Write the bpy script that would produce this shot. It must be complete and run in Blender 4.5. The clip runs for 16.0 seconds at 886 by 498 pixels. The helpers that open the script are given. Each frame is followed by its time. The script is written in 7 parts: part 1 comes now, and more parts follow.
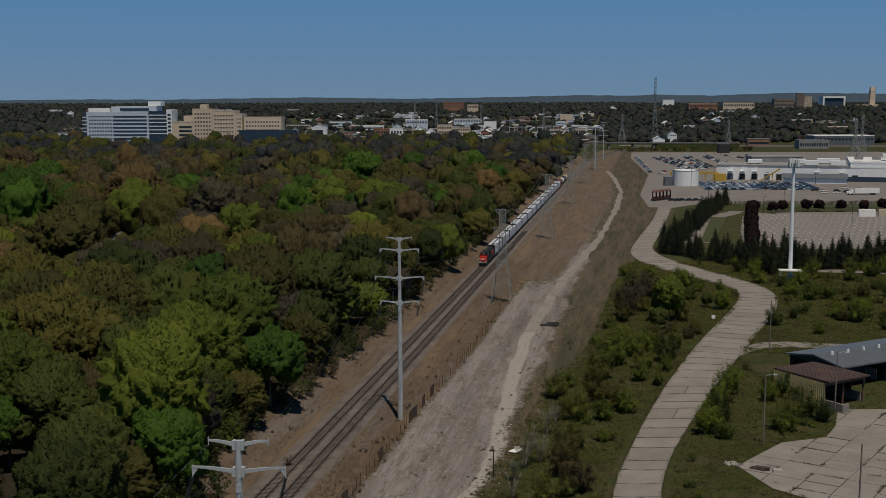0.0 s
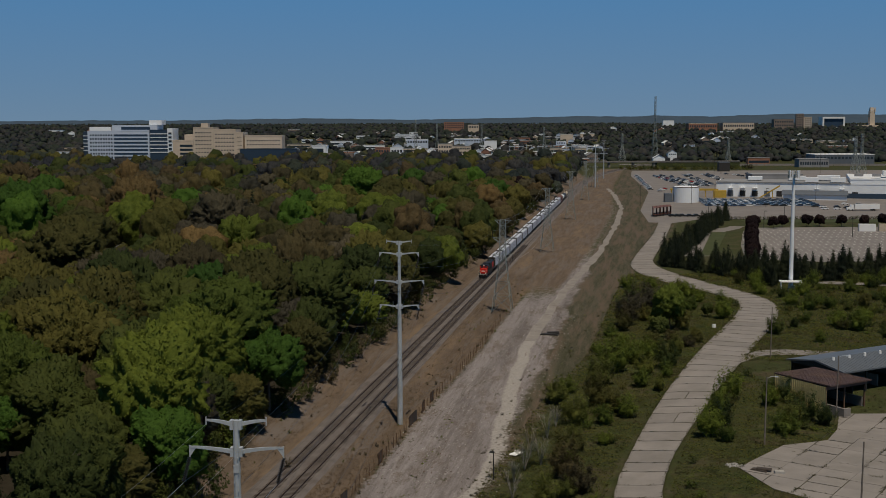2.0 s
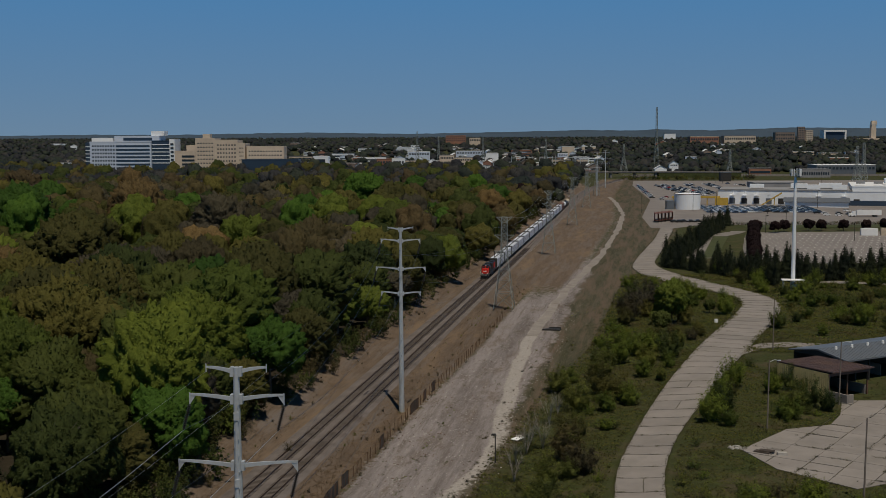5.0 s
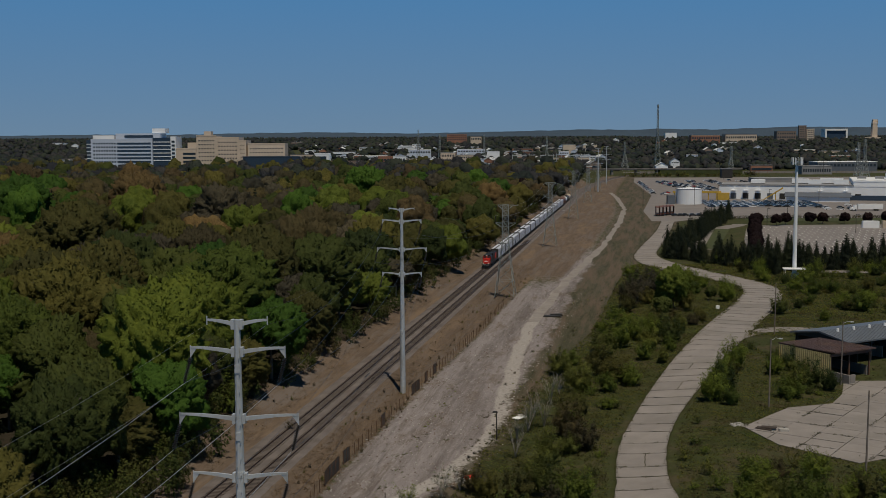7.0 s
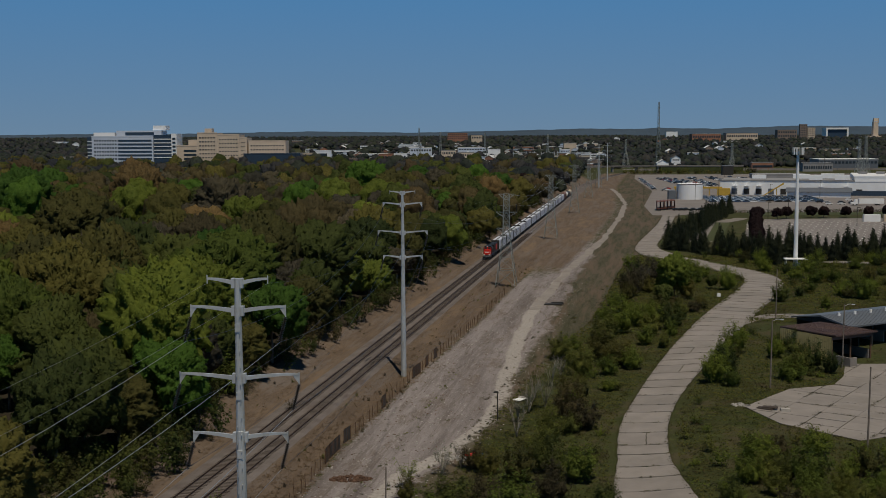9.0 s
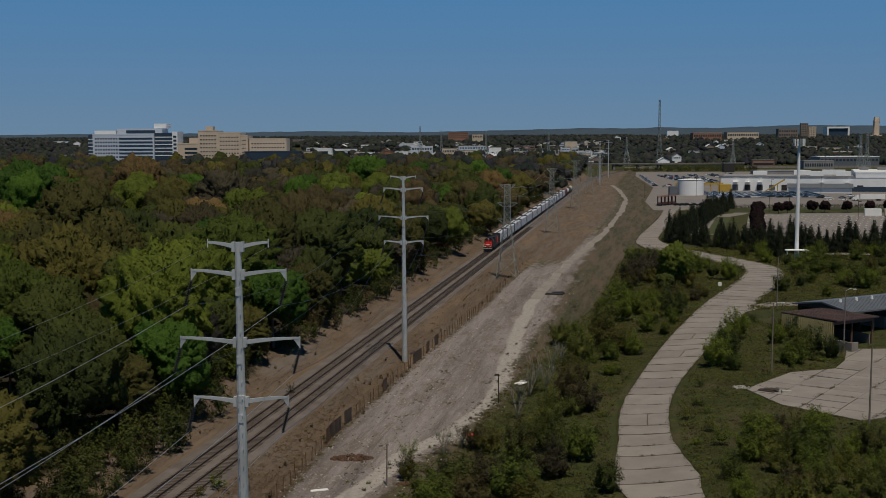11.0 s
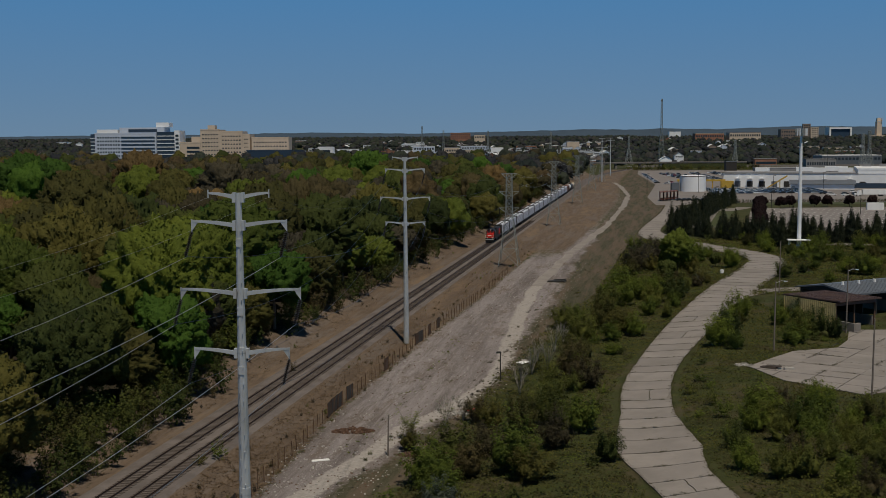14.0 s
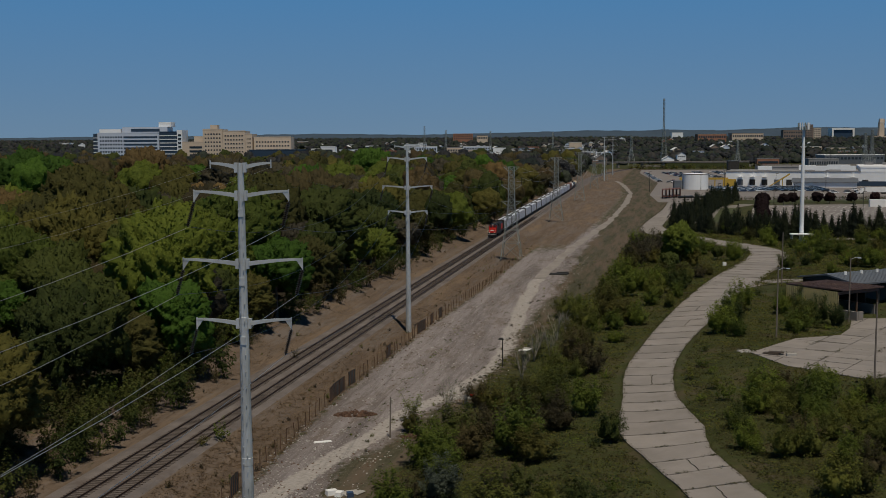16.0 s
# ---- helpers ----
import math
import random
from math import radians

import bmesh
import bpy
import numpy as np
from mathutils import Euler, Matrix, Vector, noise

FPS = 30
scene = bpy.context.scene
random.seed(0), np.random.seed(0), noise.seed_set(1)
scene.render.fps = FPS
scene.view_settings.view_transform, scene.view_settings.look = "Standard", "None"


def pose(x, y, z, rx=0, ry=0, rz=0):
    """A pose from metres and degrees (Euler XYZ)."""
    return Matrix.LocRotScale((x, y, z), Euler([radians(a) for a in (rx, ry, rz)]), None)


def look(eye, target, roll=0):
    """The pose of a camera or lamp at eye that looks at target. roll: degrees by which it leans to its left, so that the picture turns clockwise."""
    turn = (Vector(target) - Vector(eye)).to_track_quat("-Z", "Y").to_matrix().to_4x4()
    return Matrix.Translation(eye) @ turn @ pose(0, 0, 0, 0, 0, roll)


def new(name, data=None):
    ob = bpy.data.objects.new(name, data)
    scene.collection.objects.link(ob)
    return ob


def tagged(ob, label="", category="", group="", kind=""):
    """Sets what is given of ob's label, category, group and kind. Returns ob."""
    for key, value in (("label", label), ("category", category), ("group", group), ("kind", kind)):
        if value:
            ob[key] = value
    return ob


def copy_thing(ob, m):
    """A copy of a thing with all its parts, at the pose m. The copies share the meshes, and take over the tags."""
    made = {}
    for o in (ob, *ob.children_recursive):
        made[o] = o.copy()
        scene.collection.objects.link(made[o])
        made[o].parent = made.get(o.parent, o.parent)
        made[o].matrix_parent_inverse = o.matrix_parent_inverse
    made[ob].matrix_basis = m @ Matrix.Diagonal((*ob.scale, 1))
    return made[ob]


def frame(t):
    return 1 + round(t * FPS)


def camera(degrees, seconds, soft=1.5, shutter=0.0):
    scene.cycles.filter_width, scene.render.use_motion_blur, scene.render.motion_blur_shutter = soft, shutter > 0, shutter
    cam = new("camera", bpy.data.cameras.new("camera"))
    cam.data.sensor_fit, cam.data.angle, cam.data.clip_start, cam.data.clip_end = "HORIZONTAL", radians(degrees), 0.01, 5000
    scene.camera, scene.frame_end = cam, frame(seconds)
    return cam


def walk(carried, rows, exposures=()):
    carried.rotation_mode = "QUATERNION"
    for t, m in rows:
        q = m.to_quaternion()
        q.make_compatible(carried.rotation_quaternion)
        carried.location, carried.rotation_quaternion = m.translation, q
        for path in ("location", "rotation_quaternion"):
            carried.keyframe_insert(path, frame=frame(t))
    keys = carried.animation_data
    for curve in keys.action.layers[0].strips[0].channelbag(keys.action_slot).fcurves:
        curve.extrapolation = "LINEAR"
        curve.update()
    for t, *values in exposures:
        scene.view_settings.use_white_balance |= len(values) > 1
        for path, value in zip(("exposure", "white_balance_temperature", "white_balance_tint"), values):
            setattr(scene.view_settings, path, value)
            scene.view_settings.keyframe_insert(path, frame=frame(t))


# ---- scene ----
cam = camera(41.5, 16.0, soft=0.68)
PATH = [
    (0.0, pose(-0.002, 0.009, 60.20, 82.569, 0.136, -0.000)),
    (0.5, pose(0.021, 0.040, 59.37, 82.549, 0.138, 0.003)),
    (1.0, pose(0.045, 0.040, 58.52, 82.547, 0.140, 0.008)),
    (1.5, pose(0.067, -0.001, 57.70, 82.735, 0.143, 0.018)),
    (2.0, pose(0.105, -0.079, 56.86, 83.619, 0.144, 0.024)),
    (2.5, pose(0.117, -0.211, 55.99, 84.310, 0.148, 0.035)),
    (3.0, pose(0.115, -0.280, 55.14, 84.363, 0.157, 0.046)),
    (3.5, pose(0.128, -0.305, 54.30, 84.365, 0.168, 0.066)),
    (4.0, pose(0.147, -0.322, 53.41, 84.364, 0.173, 0.073)),
    (6.5, pose(0.164, -0.532, 48.71, 84.369, 0.253, 0.162)),
    (7.0, pose(0.149, -0.571, 47.83, 84.386, 0.259, 0.160)),
    (7.5, pose(0.153, -0.551, 46.99, 84.383, 0.266, 0.167)),
    (8.0, pose(0.155, -0.642, 46.17, 84.388, 0.270, 0.184)),
    (8.5, pose(0.159, -0.645, 45.41, 84.390, 0.272, 0.191)),
    (9.0, pose(0.128, -0.638, 44.65, 84.384, 0.272, 0.198)),
    (11.5, pose(0.137, -0.814, 41.17, 84.407, 0.334, 0.255)),
    (12.0, pose(0.156, -0.773, 40.51, 84.419, 0.338, 0.275)),
    (12.5, pose(0.180, -0.789, 39.85, 84.431, 0.343, 0.285)),
    (13.0, pose(0.185, -0.824, 39.18, 84.446, 0.350, 0.309)),
    (13.5, pose(0.199, -0.844, 38.51, 84.486, 0.356, 0.329)),
    (14.0, pose(0.205, -0.922, 37.88, 84.509, 0.363, 0.346)),
    (14.5, pose(0.209, -0.976, 37.27, 84.534, 0.372, 0.372)),
    (15.0, pose(0.212, -1.091, 36.67, 84.575, 0.377, 0.408)),
    (15.5, pose(0.205, -1.151, 36.08, 84.581, 0.379, 0.441)),
    (16.0, pose(0.221, -1.173, 35.47, 84.593, 0.377, 0.463)),
]
walk(cam, PATH, [(0.0, 0.0), (16.0, 0.0)])

# ---- daylight: high sun behind the camera's right shoulder, clear sky ----
SUN_ELEVATION, SUN_AZIMUTH = radians(67), radians(164)
world = bpy.data.worlds.new("sky")
scene.world = world
world.use_nodes = True
wn = world.node_tree.nodes
sky = wn.new("ShaderNodeTexSky")
sky.sky_type, sky.sun_disc = "NISHITA", False
sky.sun_elevation, sky.sun_rotation = SUN_ELEVATION, SUN_AZIMUTH
sky.air_density, sky.dust_density, sky.ozone_density = 0.55, 0.0, 3.0
wn["Background"].inputs["Strength"].default_value = 0.045
wl = world.node_tree.links
coord = wn.new("ShaderNodeTexCoord")
split = wn.new("ShaderNodeSeparateXYZ")
wl.new(coord.outputs["Generated"], split.inputs[0])
blue = wn.new("ShaderNodeValToRGB")
wl.new(split.outputs["Z"], blue.inputs[0])
band = blue.color_ramp.elements
band[0].position, band[0].color = 0.0, (2.75, 4.85, 7.5, 1)
band[1].position, band[1].color = 0.22, (0.45, 4.25, 10.2, 1)
top = band.new(0.5)
top.color = (0.12, 0.42, 1.1, 1)
clear = wn.new("ShaderNodeMix")
clear.data_type = "RGBA"
clear.inputs[0].default_value = 0.93
wl.new(sky.outputs[0], clear.inputs[6])
wl.new(blue.outputs[0], clear.inputs[7])
wl.new(clear.outputs[2], wn["Background"].inputs["Color"])
sun_data = bpy.data.lights.new("sun", "SUN")
sun_data.energy, sun_data.angle, sun_data.color = 3.1, radians(0.5), (1.0, 0.90, 0.74)
sun = new("sun", sun_data)
sun_way = Vector((math.sin(SUN_AZIMUTH) * math.cos(SUN_ELEVATION), math.cos(SUN_AZIMUTH) * math.cos(SUN_ELEVATION), math.sin(SUN_ELEVATION)))
sun.matrix_world = look(sun_way * 300, (0, 0, 0))

# ---- materials ----
def shader(name):
    m = bpy.data.materials.new(name)
    m.use_nodes = True
    nt = m.node_tree
    return m, nt, nt.nodes["Principled BSDF"]


def mixc(nt, fac, a, b, how="MIX"):
    n = nt.nodes.new("ShaderNodeMix")
    n.data_type, n.blend_type = "RGBA", how
    for sock, v in ((n.inputs[0], fac), (n.inputs[6], a), (n.inputs[7], b)):
        if isinstance(v, bpy.types.NodeSocket):
            nt.links.new(v, sock)
        elif isinstance(v, (int, float)):
            sock.default_value = v
        else:
            sock.default_value = (*v, 1)
    return n.outputs[2]


def noise_of(nt, size, detail=4.0, rough=0.6, stretch=(1, 1, 1), along_rail=False):
    g = nt.nodes.new("ShaderNodeNewGeometry")
    mp = nt.nodes.new("ShaderNodeMapping")
    mp.inputs["Scale"].default_value = stretch
    if along_rail:
        mp.vector_type = "TEXTURE"
        mp.inputs["Scale"].default_value = [1 / k for k in stretch]
        mp.inputs["Rotation"].default_value = (0, 0, radians(-9.8))
    n = nt.nodes.new("ShaderNodeTexNoise")
    n.inputs["Scale"].default_value = 1.0 / size
    n.inputs["Detail"].default_value = detail
    n.inputs["Roughness"].default_value = rough
    nt.links.new(g.outputs["Position"], mp.inputs[0])
    nt.links.new(mp.outputs[0], n.inputs["Vector"])
    return n.outputs["Fac"]


def ramp(nt, fac, lo, hi):
    r = nt.nodes.new("ShaderNodeMapRange")
    r.inputs["From Min"].default_value, r.inputs["From Max"].default_value = lo, hi
    nt.links.new(fac, r.inputs["Value"])
    return r.outputs[0]


def scaled(c, k):
    return tuple(min(1.0, v * k) for v in c)


def surf(name, base, rough=0.8, var=0.25, size=2.0, fine=0.2, metal=0.0, bump=0.0, rand=0.0, island=0.0, dirt=None, dirt_amount=0.5, spec=0.3):
    """A weathered surface: broad and fine variation, optional patches of dirt and per-piece variation."""
    m, nt, p = shader(name)
    c = mixc(nt, ramp(nt, noise_of(nt, size), 0.3, 0.7), scaled(base, 1 - var), scaled(base, 1 + var))
    c = mixc(nt, ramp(nt, noise_of(nt, fine, 2.0), 0.25, 0.75), c, mixc(nt, 0.5, c, scaled(base, 1 - var)))
    if dirt:
        c = mixc(nt, ramp(nt, noise_of(nt, size * 1.7, 6.0, 0.7), 0.5, 0.5 + 0.45 * (1.1 - dirt_amount)), c, dirt)
    if rand or island:
        src = nt.nodes.new("ShaderNodeObjectInfo").outputs["Random"] if rand else nt.nodes.new("ShaderNodeNewGeometry").outputs["Random Per Island"]
        k = rand or island
        c = mixc(nt, 1.0, c, mixc(nt, src, (1 - k, 1 - k, 1 - k), (1, 1, 1)), "MULTIPLY")
    nt.links.new(c, p.inputs["Base Color"])
    p.inputs["Roughness"].default_value, p.inputs["Metallic"].default_value = rough, metal
    p.inputs["Specular IOR Level"].default_value = spec
    if bump:
        b = nt.nodes.new("ShaderNodeBump")
        b.inputs["Strength"].default_value, b.inputs["Distance"].default_value = bump, 0.05
        nt.links.new(noise_of(nt, fine, 4.0), b.inputs["Height"])
        nt.links.new(b.outputs[0], p.inputs["Normal"])
    return m


def leaves(name, a, b, c):
    """Foliage: two greens mixed at the scale of leaf clumps, shade between clumps painted as darker patches, whole
    trees lean to a third by object; light passes through a little.
    """
    m, nt, p = shader(name)
    isl = nt.nodes.new("ShaderNodeNewGeometry").outputs["Random Per Island"]
    ob = nt.nodes.new("ShaderNodeObjectInfo").outputs["Random"]
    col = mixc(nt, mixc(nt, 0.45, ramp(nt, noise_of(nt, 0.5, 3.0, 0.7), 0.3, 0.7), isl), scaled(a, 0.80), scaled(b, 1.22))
    # shaded gaps between leaf clumps, painted as noisy patches of darker green
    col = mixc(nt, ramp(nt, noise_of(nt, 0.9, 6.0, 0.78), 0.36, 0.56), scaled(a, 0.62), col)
    col = mixc(nt, mixc(nt, 0.5, ob, ramp(nt, noise_of(nt, 6.0, 2.0), 0.35, 0.65)), col, mixc(nt, 0.5, col, c))
    own = nt.nodes.new("ShaderNodeAttribute")
    own.attribute_name = "tone"
    total = nt.nodes.new("ShaderNodeMath")
    total.operation = "ADD"
    nt.links.new(own.outputs["Fac"], total.inputs[0])
    nt.links.new(ob, total.inputs[1])
    tone = nt.nodes.new("ShaderNodeMath")
    tone.operation = "FRACT"
    nt.links.new(total.outputs[0], tone.inputs[0])
    col = mixc(nt, 1.0, col, mixc(nt, tone.outputs[0], (0.66, 0.70, 0.78), (1.38, 1.28, 1.08)), "MULTIPLY")
    nt.links.new(col, p.inputs["Base Color"])
    p.inputs["Roughness"].default_value = 0.7
    p.inputs["Specular IOR Level"].default_value = 0.12
    bp = nt.nodes.new("ShaderNodeBump")
    bp.inputs["Strength"].default_value, bp.inputs["Distance"].default_value = 0.45, 0.6
    nt.links.new(noise_of(nt, 1.1, 7.0, 0.75), bp.inputs["Height"])
    nt.links.new(bp.outputs[0], p.inputs["Normal"])
    tr = nt.nodes.new("ShaderNodeBsdfTranslucent")
    nt.links.new(col, tr.inputs["Color"])
    mx = nt.nodes.new("ShaderNodeMixShader")
    mx.inputs[0].default_value = 0.46
    nt.links.new(p.outputs[0], mx.inputs[1])
    nt.links.new(tr.outputs[0], mx.inputs[2])
    nt.links.new(mx.outputs[0], nt.nodes["Material Output"].inputs["Surface"])
    return m


def glass_dark(name, base=(0.02, 0.03, 0.04)):
    m, nt, p = shader(name)
    p.inputs["Base Color"].default_value = (*base, 1)
    p.inputs["Roughness"].default_value = 0.3
    return m


M = {}
M["steel"] = surf("galvanised_steel", (0.50, 0.53, 0.55), 0.5, 0.12, 3.0, 0.4, 0.35, dirt=(0.30, 0.31, 0.31), dirt_amount=0.4)
M["lattice"] = surf("dull_lattice_steel", (0.27, 0.30, 0.29), 0.6, 0.15, 3.0, 0.4, 0.3)
M["insulator"] = surf("insulator", (0.012, 0.011, 0.011), 0.4, 0.1)
M["wire"] = surf("conductor", (0.42, 0.43, 0.44), 0.4, 0.05, metal=0.6)
M["rail"] = surf("rusty_rail", (0.05, 0.034, 0.027), 0.55, 0.3, 2.0, 0.1, 0.2)
M["sleeper"] = surf("old_timber_sleeper", (0.070, 0.055, 0.046), 0.9, 0.3, 1.0, 0.1, island=0.4)
M["ballast"] = surf("ballast", (0.140, 0.121, 0.112), 0.95, 0.3, 4.0, 0.12, bump=0.8, dirt=(0.082, 0.063, 0.054), dirt_amount=0.6)
M["concrete"] = surf("old_concrete", (0.245, 0.222, 0.205), 0.9, 0.14, 5.0, 0.25, bump=0.2, rand=0.14, dirt=(0.175, 0.16, 0.14), dirt_amount=0.45)
M["joint"] = surf("weedy_joint", (0.07, 0.065, 0.04), 1.0, 0.4, 1.5, 0.2)
M["asphalt"] = surf("worn_asphalt", (0.19, 0.172, 0.162), 0.9, 0.15, 12.0, 0.8, dirt=(0.14, 0.13, 0.12), dirt_amount=0.4)
M["paint"] = surf("road_paint", (0.75, 0.74, 0.70), 0.8, 0.1)
M["lawn"] = surf("lawn", (0.05, 0.06, 0.02), 0.9, 0.25, 6.0, 0.4)
M["garden"] = surf("garden_lawn", (0.055, 0.095, 0.026), 0.9, 0.2, 3.0, 0.3)
M["white_wall"] = surf("white_cladding", (0.76, 0.78, 0.80), 0.55, 0.08, 8.0, 1.0)
M["blue_wall"] = surf("pale_blue_grey_cladding", (0.52, 0.58, 0.68), 0.45, 0.06, 10.0, 1.0)
M["beige_wall"] = surf("tan_masonry", (0.56, 0.46, 0.36), 0.8, 0.1, 8.0, 1.0)
M["brick_wall"] = surf("far_brick", (0.30, 0.15, 0.10), 0.85, 0.15, 8.0, 1.0)
M["brown_wall"] = surf("brown_masonry", (0.22, 0.17, 0.14), 0.85, 0.12, 8.0, 1.0)
M["grey_roof"] = surf("grey_flat_roof", (0.24, 0.24, 0.245), 0.85, 0.15, 10.0, 1.0)
M["white_roof"] = surf("white_membrane_roof", (0.66, 0.67, 0.68), 0.7, 0.08, 15.0, 1.0)
M["shingle"] = surf("dark_shingle_roof", (0.10, 0.095, 0.09), 0.9, 0.2, 2.0, 0.3)
M["glass"] = glass_dark("window_glass")
M["glass_blue"] = glass_dark("blue_window_glass", (0.03, 0.05, 0.08))
M["metal_roof"] = surf("grey_ribbed_metal_roof", (0.135, 0.15, 0.17), 0.5, 0.1, 4.0, 0.4, 0.2, dirt=(0.13, 0.13, 0.13), dirt_amount=0.3)
M["red_roof"] = surf("rusty_maroon_roof", (0.095, 0.062, 0.056), 0.6, 0.2, 3.0, 0.3, 0.1, dirt=(0.16, 0.10, 0.06), dirt_amount=0.5)
M["yellow_siding"] = surf("ochre_metal_siding", (0.60, 0.48, 0.22), 0.6, 0.12, 2.0, 0.3, dirt=(0.22, 0.16, 0.08), dirt_amount=0.3)
M["dark_steel"] = surf("dark_painted_steel", (0.035, 0.033, 0.03), 0.6, 0.2)
M["black"] = surf("black_paint", (0.015, 0.015, 0.016), 0.5, 0.2)
M["red"] = surf("red_paint", (0.55, 0.025, 0.015), 0.45, 0.12)
M["white"] = surf("white_paint", (0.75, 0.75, 0.74), 0.5, 0.06)
M["wrap"] = surf("white_lumber_wrap", (0.60, 0.64, 0.72), 0.45, 0.12, 2.0, 0.4, island=0.16)
M["wrap_dark"] = surf("printed_lumber_wrap", (0.20, 0.22, 0.27), 0.5, 0.2, 1.0, 0.3)
M["boxcar_brown"] = surf("oxide_boxcar", (0.14, 0.06, 0.045), 0.7, 0.2, 2.0, 0.3)
M["tan"] = surf("tan_paint", (0.48, 0.40, 0.30), 0.6, 0.15, 2.0, 0.3)
M["yellow"] = surf("yellow_machine_paint", (0.45, 0.30, 0.05), 0.6, 0.15)
M["orange"] = surf("orange_red_machine_paint", (0.45, 0.09, 0.04), 0.6, 0.15)
M["lamp_glass"] = surf("headlight_lens", (0.8, 0.78, 0.7), 0.2, 0.02)
M["wood_pole"] = surf("weathered_pole", (0.17, 0.145, 0.125), 0.9, 0.25, 1.0, 0.1)
M["bark"] = surf("bark", (0.13, 0.11, 0.09), 0.95, 0.3, 0.8, 0.1, bump=0.3)
M["pale_bark"] = surf("pale_bark", (0.32, 0.29, 0.25), 0.9, 0.2, 0.8, 0.1)
# the blue-grey is distance haze put into the hills' base colour
M["hazed_hill"] = surf("hazed_wooded_hills", (0.042, 0.066, 0.096), 0.95, 0.12, 90.0, 14.0)
M["rust"] = surf("rusty_post", (0.12, 0.07, 0.045), 0.85, 0.3)
M["chain"] = surf("fence_mesh_panel", (0.05, 0.055, 0.055), 0.6, 0.3)
M["rubble"] = surf("pale_rubble", (0.42, 0.40, 0.37), 0.9, 0.2, 1.0, 0.2, island=0.4)
M["earth"] = surf("dug_brown_earth", (0.13, 0.075, 0.05), 0.95, 0.3, 0.8, 0.1, island=0.4)
M["car_white"] = surf("white_car_paint", (0.75, 0.76, 0.77), 0.25, 0.02)
M["car_black"] = surf("black_car_paint", (0.02, 0.02, 0.022), 0.25, 0.02)
M["car_grey"] = surf("silver_car_paint", (0.33, 0.34, 0.36), 0.3, 0.02, metal=0.3)
M["car_blue"] = surf("blue_car_paint", (0.04, 0.062, 0.11), 0.25, 0.02)
M["car_red"] = surf("red_car_paint", (0.33, 0.02, 0.02), 0.25, 0.02)
M["tyre"] = surf("tyre", (0.02, 0.02, 0.02), 0.9, 0.1)

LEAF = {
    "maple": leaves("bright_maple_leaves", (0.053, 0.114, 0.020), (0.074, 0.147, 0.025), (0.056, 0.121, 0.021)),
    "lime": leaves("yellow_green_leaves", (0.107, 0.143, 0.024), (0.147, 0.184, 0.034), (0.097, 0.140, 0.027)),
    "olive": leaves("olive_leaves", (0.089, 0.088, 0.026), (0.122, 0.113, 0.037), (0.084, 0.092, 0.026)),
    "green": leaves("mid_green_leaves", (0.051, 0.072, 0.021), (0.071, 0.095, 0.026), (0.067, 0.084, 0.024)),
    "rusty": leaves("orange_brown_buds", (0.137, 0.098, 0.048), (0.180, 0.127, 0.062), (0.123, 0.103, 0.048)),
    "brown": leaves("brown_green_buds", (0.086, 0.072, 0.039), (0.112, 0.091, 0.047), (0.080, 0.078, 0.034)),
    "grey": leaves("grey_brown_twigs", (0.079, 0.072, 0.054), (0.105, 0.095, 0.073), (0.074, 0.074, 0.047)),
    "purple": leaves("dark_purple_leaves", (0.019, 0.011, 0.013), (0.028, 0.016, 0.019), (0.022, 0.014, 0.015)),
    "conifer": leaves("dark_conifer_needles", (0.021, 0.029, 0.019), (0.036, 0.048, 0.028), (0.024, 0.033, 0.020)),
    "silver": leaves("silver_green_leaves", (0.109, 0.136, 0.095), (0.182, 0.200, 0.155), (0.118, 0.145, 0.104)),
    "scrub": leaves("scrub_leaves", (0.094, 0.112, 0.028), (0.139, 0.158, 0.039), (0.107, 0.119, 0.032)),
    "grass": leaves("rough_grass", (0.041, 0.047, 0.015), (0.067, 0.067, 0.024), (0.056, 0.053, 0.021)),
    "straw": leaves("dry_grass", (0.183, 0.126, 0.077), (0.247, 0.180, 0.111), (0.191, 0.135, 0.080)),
    # distant crowns: haze is painted into the leaf colour, paler and bluer
    "hazed_green": leaves("hazed_green_crowns", (0.046, 0.060, 0.049), (0.054, 0.069, 0.058), (0.051, 0.064, 0.058)),
    "hazed_brown": leaves("hazed_brown_crowns", (0.055, 0.057, 0.065), (0.063, 0.066, 0.073), (0.052, 0.059, 0.065)),
    "hazed_dark": leaves("hazed_dark_crowns", (0.034, 0.045, 0.044), (0.042, 0.052, 0.050), (0.038, 0.047, 0.044)),
}


